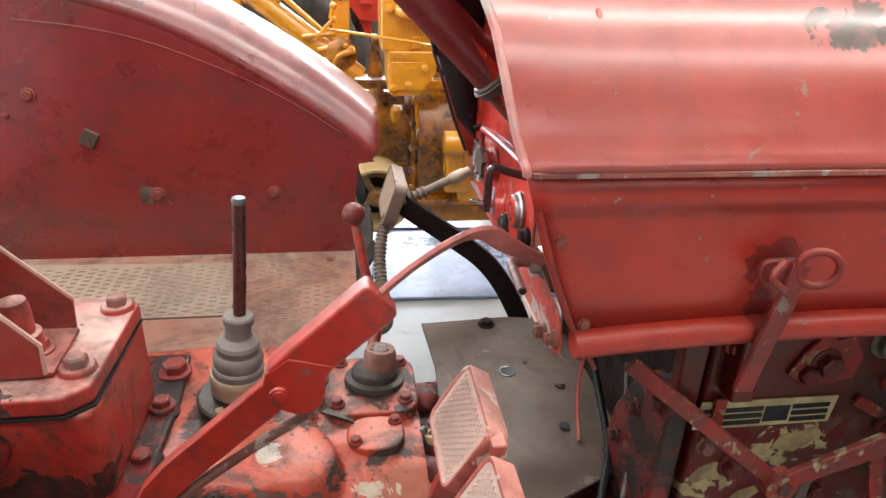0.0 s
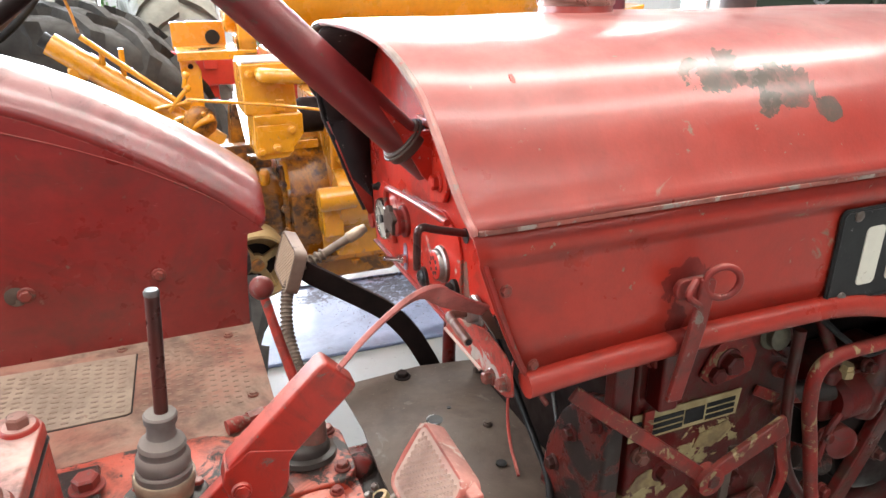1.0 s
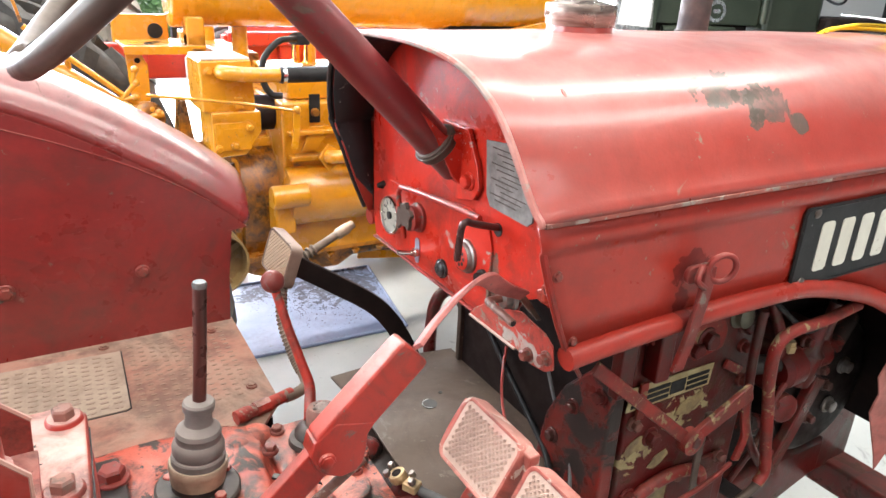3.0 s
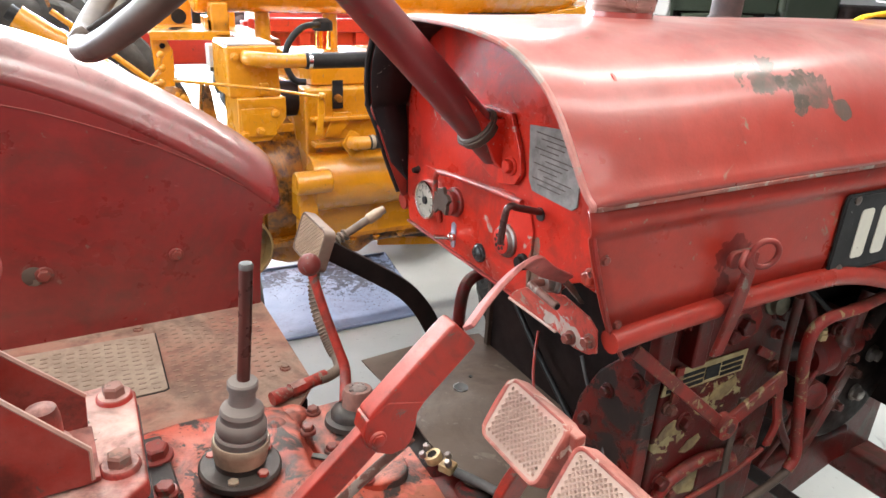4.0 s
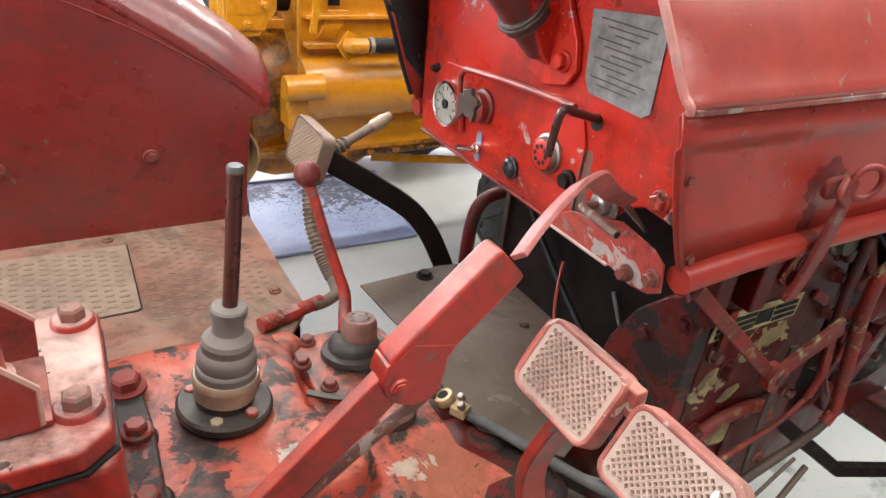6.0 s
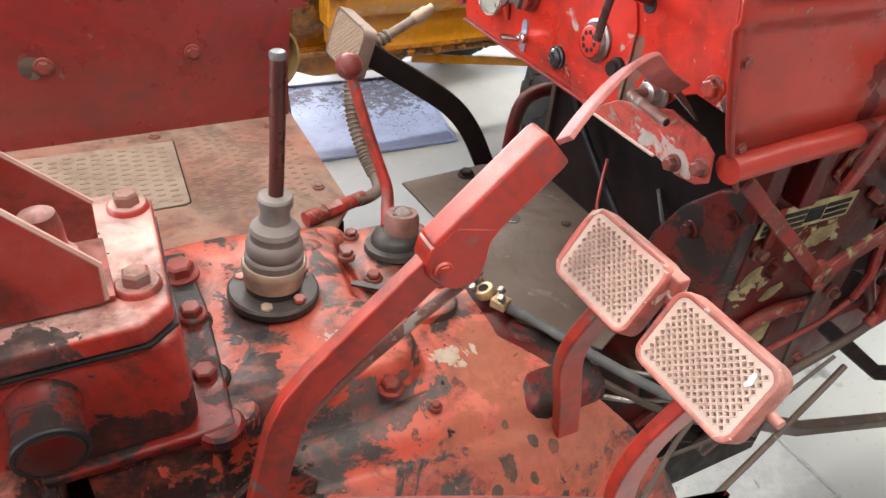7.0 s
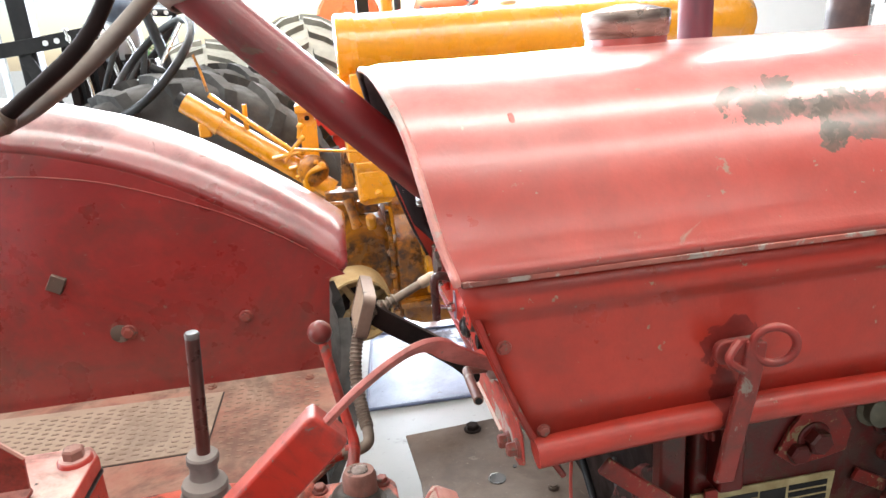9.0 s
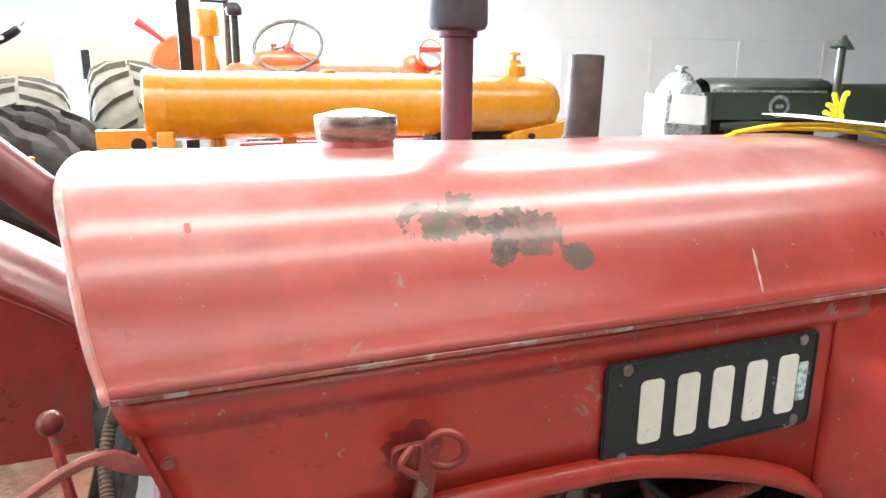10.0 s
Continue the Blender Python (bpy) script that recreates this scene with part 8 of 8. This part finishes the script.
for s, z, r in ((0.18, 1.08, 0.05), (0.42, 1.05, 0.06), (0.62, 1.10, 0.045), (0.75, 0.98, 0.05), (0.30, 0.95, 0.06)):
    part("engine_pipe", lathe(B(), along(s, 0.05, z), -gn, [(r, 0), (r, 0.05), (r * 0.6, 0.06)], 18), M_GREEN if r > 0.05 else M_DARK, gt)
part("manifold", tube(B(), [along(0.1, 0.03, 1.13), along(0.4, 0.01, 1.14), along(0.75, 0.02, 1.13)], 0.035, 14, 4), M_GREEN, gt)
part("cream_box", prism(B(), [along(0.60, 0.0, 0.99), along(0.70, 0.0, 0.99), along(0.70, 0.0, 1.05), along(0.60, 0.0, 1.05)], gn * 0.06), M_CREAM, gt)
gbox("tank", 1.0, 1.55, -0.02, 0.42, 1.12, 1.46, M_GREEN, gt, bevel=0.05)
gbox("chassis", -0.1, 1.7, 0.1, 0.3, 0.55, 0.75, M_GREEN, gt)
gbox("dark_rear", 1.55, 2.6, -0.1, 0.5, 0.6, 1.36, M_DARK, gt, bevel=0.05)
rs = gbox("radiator_shell", -0.36, 0.0, -0.03, 0.43, 0.78, 1.385, M_RAD, gt, "polished silver radiator shell", bevel=0.03)
gbox("shell_side", -0.06, 0.01, -0.036, 0.436, 0.75, 1.39, M_GREEN, gt, bevel=0.01)
part("shell_top", tube(B(), [along(-0.18, -0.03, 1.37), along(-0.18, 0.2, 1.47), along(-0.18, 0.43, 1.37)], 0.09, 14, 6), M_RAD, gt)
part("radiator_cap", lathe(B(), along(-0.18, 0.15, 1.50), (0, 0, 1), [(0.05, 0), (0.055, 0.02), (0.03, 0.03), (0.02, 0.06), (0.045, 0.065), (0.045, 0.08)], 20), M_RAD, gt)
part("paper_notice", prism(B(), [along(-0.33, -0.034, 1.16), along(-0.02, -0.034, 1.14), along(-0.04, -0.034, 1.36), along(-0.31, -0.034, 1.38)], -gn * 0.002), M_WHITE, gt, "white paper sheet on the radiator")
stk = part("exhaust_pipe", cyl(B(), along(0.98, -0.02, 1.2), along(0.98, -0.02, 1.72), 0.03), M_GREEN, gt, "thin exhaust pipe with a cone cap")
part("cone_cap", lathe(B(), along(0.98, -0.02, 1.72), (0.15, 0, 1), [(0.085, 0), (0.08, 0.006), (0.004, 0.10)], 24), M_GREEN, stk)
swg = part("steering_wheel", ring(B(), along(1.72, 0.15, 1.52), (0.75, -0.25, 0.55), 0.17, 0.012, 40, 8), M_BLACK, gt, "dark steering wheel")
part("stem", tube(B(), [along(1.72, 0.15, 1.52), along(1.5, 0.2, 1.2)], 0.014, 8, 0), M_BLACK, swg)
for s, y, r in ((0.05, -0.25, 0.40), (1.9, -0.2, 0.62)):
    tyre("wheel", along(s, y, r + 0.02), gn, r, 0.16, 20, 0.015, M_TYRE, gt)
    tyre("wheel", along(s, 0.65, r + 0.02), gn, r, 0.16, 20, 0.015, M_TYRE, gt)

# dark covered implements past the green tractor
tp = thing("covered_implement", (5.9, 2.2, 0), "dark implement under a grey canvas tarpaulin", "farm machine")
bm = B()
rows = []
for i in range(15):
    row = []
    for j in range(13):
        x, y = 5.1 + 0.16 * i, 1.6 + 0.11 * j
        edge = min(i, 14 - i, j, 12 - j) / 3
        z = 1.05 * min(1, edge) ** 0.6 + 0.22 * noise.noise(Vector((x * 2.2, y * 2.2, 0))) * min(1, edge) + 0.02
        row.append((x, y, max(0.0, z)))
    rows.append(row)
loft(bm, rows)
part("tarpaulin", bm, M_TARP, tp, smooth=70)
part("bed", slab(B(), (5.2, 1.7, 0.0), (7.2, 2.8, 0.75)), M_DARK, tp, bevel=0.02)
for y, z, m, lab in ((1.9, 1.28, M_FARRED, "thin red pipe"), (2.2, 1.34, M_BLUE, "thin blue pipe"), (2.0, 1.18, M_DARK, "dark pipe")):
    part("loose_pipe", tube(B(), [(5.4, y, z - 0.35), (5.9, y, z), (6.9, y + 0.1, z + 0.12)], 0.014, 10, 4), m, tp, lab)

# ---- rope, paper sign on the bonnet ----
rope = thing("yellow_rope", (1.15, 0.02, 1.40), "yellow plastic rope lying in loops on the bonnet", "rope")
part("strand", tube(B(), [(1.06, 0.03, 1.428), (1.12, 0.045, 1.437), (1.20, 0.05, 1.440), (1.30, 0.03, 1.437), (1.37, 0.0, 1.43), (1.40, -0.03, 1.42)], 0.0042, 10, 8), M_ROPE, rope)
part("strand", tube(B(), [(1.07, 0.02, 1.436), (1.15, 0.02, 1.446), (1.24, 0.03, 1.447), (1.32, 0.0, 1.445), (1.38, -0.04, 1.44)], 0.0042, 10, 8), M_ROPE, rope)
part("strand", tube(B(), [(1.31, -0.02, 1.44), (1.285, -0.02, 1.452), (1.25, -0.025, 1.455), (1.245, -0.03, 1.466)], 0.0045, 10, 6), M_ROPE, rope)
for k, (dx, dz) in enumerate(((-0.035, 0.012), (-0.025, 0.028), (0.012, 0.03), (-0.04, 0.0))):
    part("knot_end", tube(B(), [(1.245, -0.03, 1.462), (1.245 + dx * 0.6, -0.03, 1.468 + dz), (1.245 + dx, -0.035, 1.471 + dz)], 0.0042, 8, 4), M_ROPE, rope)
part("knot", ball(B(), (1.245, -0.03, 1.463), 0.008), M_ROPE, rope)
part("knot", ball(B(), (1.365, -0.05, 1.462), 0.008), M_ROPE, rope)
sign = thing("paper_sign", (1.35, -0.08, 1.42), "white laminated paper sign tied to the front of the bonnet", "sign")
bm = B()
rows = []
for i in range(9):
    u = i / 8
    rows.append([(1.17 + 0.34 * u, 0.06 - 0.30 * v + 0.02 * u, 1.466 - 0.035 * u * u - 0.06 * v * u * u - 0.012 * v) for v in (0, 0.33, 0.66, 1.0)])
loft(bm, rows)
sheet(part("paper", bm, M_WHITE, sign, smooth=60), 0.0015)
part("eyelet", lathe(B(), (1.34, -0.06, 1.445), (0, 0, 1), [(0.014, 0), (0.014, 0.012)], 16), M_CHROME, sign)

# ---- black machine by the window ----
bk = thing("black_loader", (-1.1, 3.1, 0), "black skeleton of a loader with hoses and perforated bars", "farm machine")
part("mast", slab(B(), (-1.42, 3.02, 0.0), (-1.33, 3.12, 1.95)), M_BLACK, bk, bevel=0.006)
pb = part("perforated_bar", strip(B(), [(-1.62, 3.0, 1.52), (-1.30, 3.0, 1.555), (-0.98, 3.0, 1.60)], (0, 1, 0), 0.07, 0.014, 3), M_BLACK, bk, "black bar with round holes", bevel=0.003)
# white discs paint the bright background behind the bar's holes
for k in range(6):
    part("bar_hole", lathe(B(), (-1.27 + 0.055 * k, 2.993, 1.558 + 0.0073 * k), (0, -1, 0), [(0.014, 0), (0.014, 0.0022)], 14), M_WHITE, pb)
part("brace", strip(B(), [(-1.38, 3.0, 1.50), (-1.25, 3.0, 1.20), (-1.05, 3.0, 0.9)], (0, 1, 0), 0.06, 0.012, 4), M_BLACK, bk, bevel=0.003)
part("engine", slab(B(), (-1.25, 3.15, 0.5), (-0.80, 3.55, 1.45)), M_BLACK, bk, bevel=0.02)
for k in range(6):
    part("fin_plate", slab(B(), (-1.24 + 0.075 * k, 3.10, 1.20), (-1.20 + 0.075 * k, 3.16, 1.60 - 0.03 * k)), M_DARK, bk, bevel=0.004)
part("air_can", lathe(B(), (-0.98, 3.25, 1.45), (0, 0, 1), [(0.10, 0), (0.11, 0.02), (0.11, 0.16), (0.06, 0.2)], 24), M_FRAME, bk)
part("dome", ball(B(), (-0.95, 3.22, 1.72), 0.11, 0.8), plain("blue_grey_dome", (0.12, 0.15, 0.2), None, 0.4), bk)
for a, b, c, r in (((-1.22, 2.95, 1.30), (-1.12, 2.9, 1.42), (-1.02, 2.95, 1.62), 0.012), ((-1.30, 2.95, 1.15), (-1.0, 2.85, 1.22), (-0.82, 2.95, 1.45), 0.012), ((-0.95, 2.9, 0.9), (-0.86, 2.9, 1.2), (-0.80, 2.95, 1.5), 0.016), ((-0.80, 2.3, 1.245), (-0.66, 2.2, 1.29), (-0.55, 2.15, 1.335), 0.020), ((-0.60, 2.2, 1.62), (-0.56, 2.2, 1.45), (-0.54, 2.2, 1.34), 0.022), ((-1.2, 3.0, 1.9), (-1.05, 3.0, 1.78), (-0.75, 2.9, 1.80), 0.016), ((-1.1, 2.9, 1.1), (-0.95, 2.8, 1.4), (-0.85, 2.9, 1.65), 0.014)):
    part("hose", tube(B(), [a, b, c], r, 12, 8), M_BLACK, bk)
swn = Vector((-0.59, -0.40, 0.665)).normalized()
swc = Vector((-0.60, 2.10, 1.42))
bw = part("steering_wheel", ring(B(), swc, swn, 0.235, 0.016, 56, 10), M_BLACK, bk, "black steering wheel with steel spokes")
_, wu, wv = sides(swn)
for a in (30, 150, 270):
    o = wu * math.cos(radians(a)) + wv * math.sin(radians(a))
    part("wheel_spoke", tube(B(), [swc - swn * 0.03 + o * 0.03, swc + o * 0.23], 0.008, 8, 0), M_CHROME, bw)
part("wheel_stem", tube(B(), [swc, swc - swn * 0.10, (-0.62, 2.5, 1.1), (-0.8, 2.95, 0.9)], 0.018, 10, 4), M_BLACK, bw)
# pressed seat pan with round holes, on a sprung stalk
bm = B()
loft(bm, [[(-0.80 + 0.34 * u, 3.05 + 0.30 * v, 1.655 + 0.075 * u + 0.05 * (2 * u - 1) ** 2 + 0.06 * v * v) for v in (0, 0.25, 0.5, 0.75, 1.0)] for u in [k / 10 for k in range(11)]])
seat = sheet(part("seat_pan", bm, M_BLACK, bk, "black pressed-steel seat pan with holes", smooth=60), 0.035, -1.0)
# seat holes are white discs too, painted for the brightness beyond
for k in range(5):
    u = 0.18 + 0.16 * k
    part("seat_hole", lathe(B(), (-0.80 + 0.34 * u, 3.049, 1.638 + 0.075 * u + 0.05 * (2 * u - 1) ** 2), (0, -1, 0), [(0.012, 0), (0.012, 0.002)], 14), M_WHITE, seat)
part("seat_spring", tube(B(), [(-0.66, 3.2, 1.66), (-0.78, 3.2, 1.5), (-0.95, 3.2, 1.35)], 0.02, 10, 5), M_BLACK, bk)
part("white_box", slab(B(), (-1.02, 2.88, 1.10), (-0.86, 2.98, 1.28)), M_WHITE, bk, "small white tank", bevel=0.01)
part("coil_boot", lathe(B(), (-1.10, 2.9, 1.08), (0, 0, 1), [(0.05, 0), (0.058, 0.02), (0.046, 0.035), (0.058, 0.05), (0.046, 0.065), (0.056, 0.08), (0.044, 0.095), (0.05, 0.11), (0.03, 0.13)], 20), M_BLACK, bk)
for x in (-1.15, -1.0, -0.88):
    part("steel_tube", tube(B(), [(x, 3.0, 1.05), (x + 0.05, 3.0, 1.30), (x - 0.02, 3.0, 1.62)], 0.011, 10, 5), M_CHROME, bk)
part("base", slab(B(), (-1.6, 2.9, 0.0), (-0.7, 3.6, 0.5)), M_BLACK, bk, bevel=0.03)
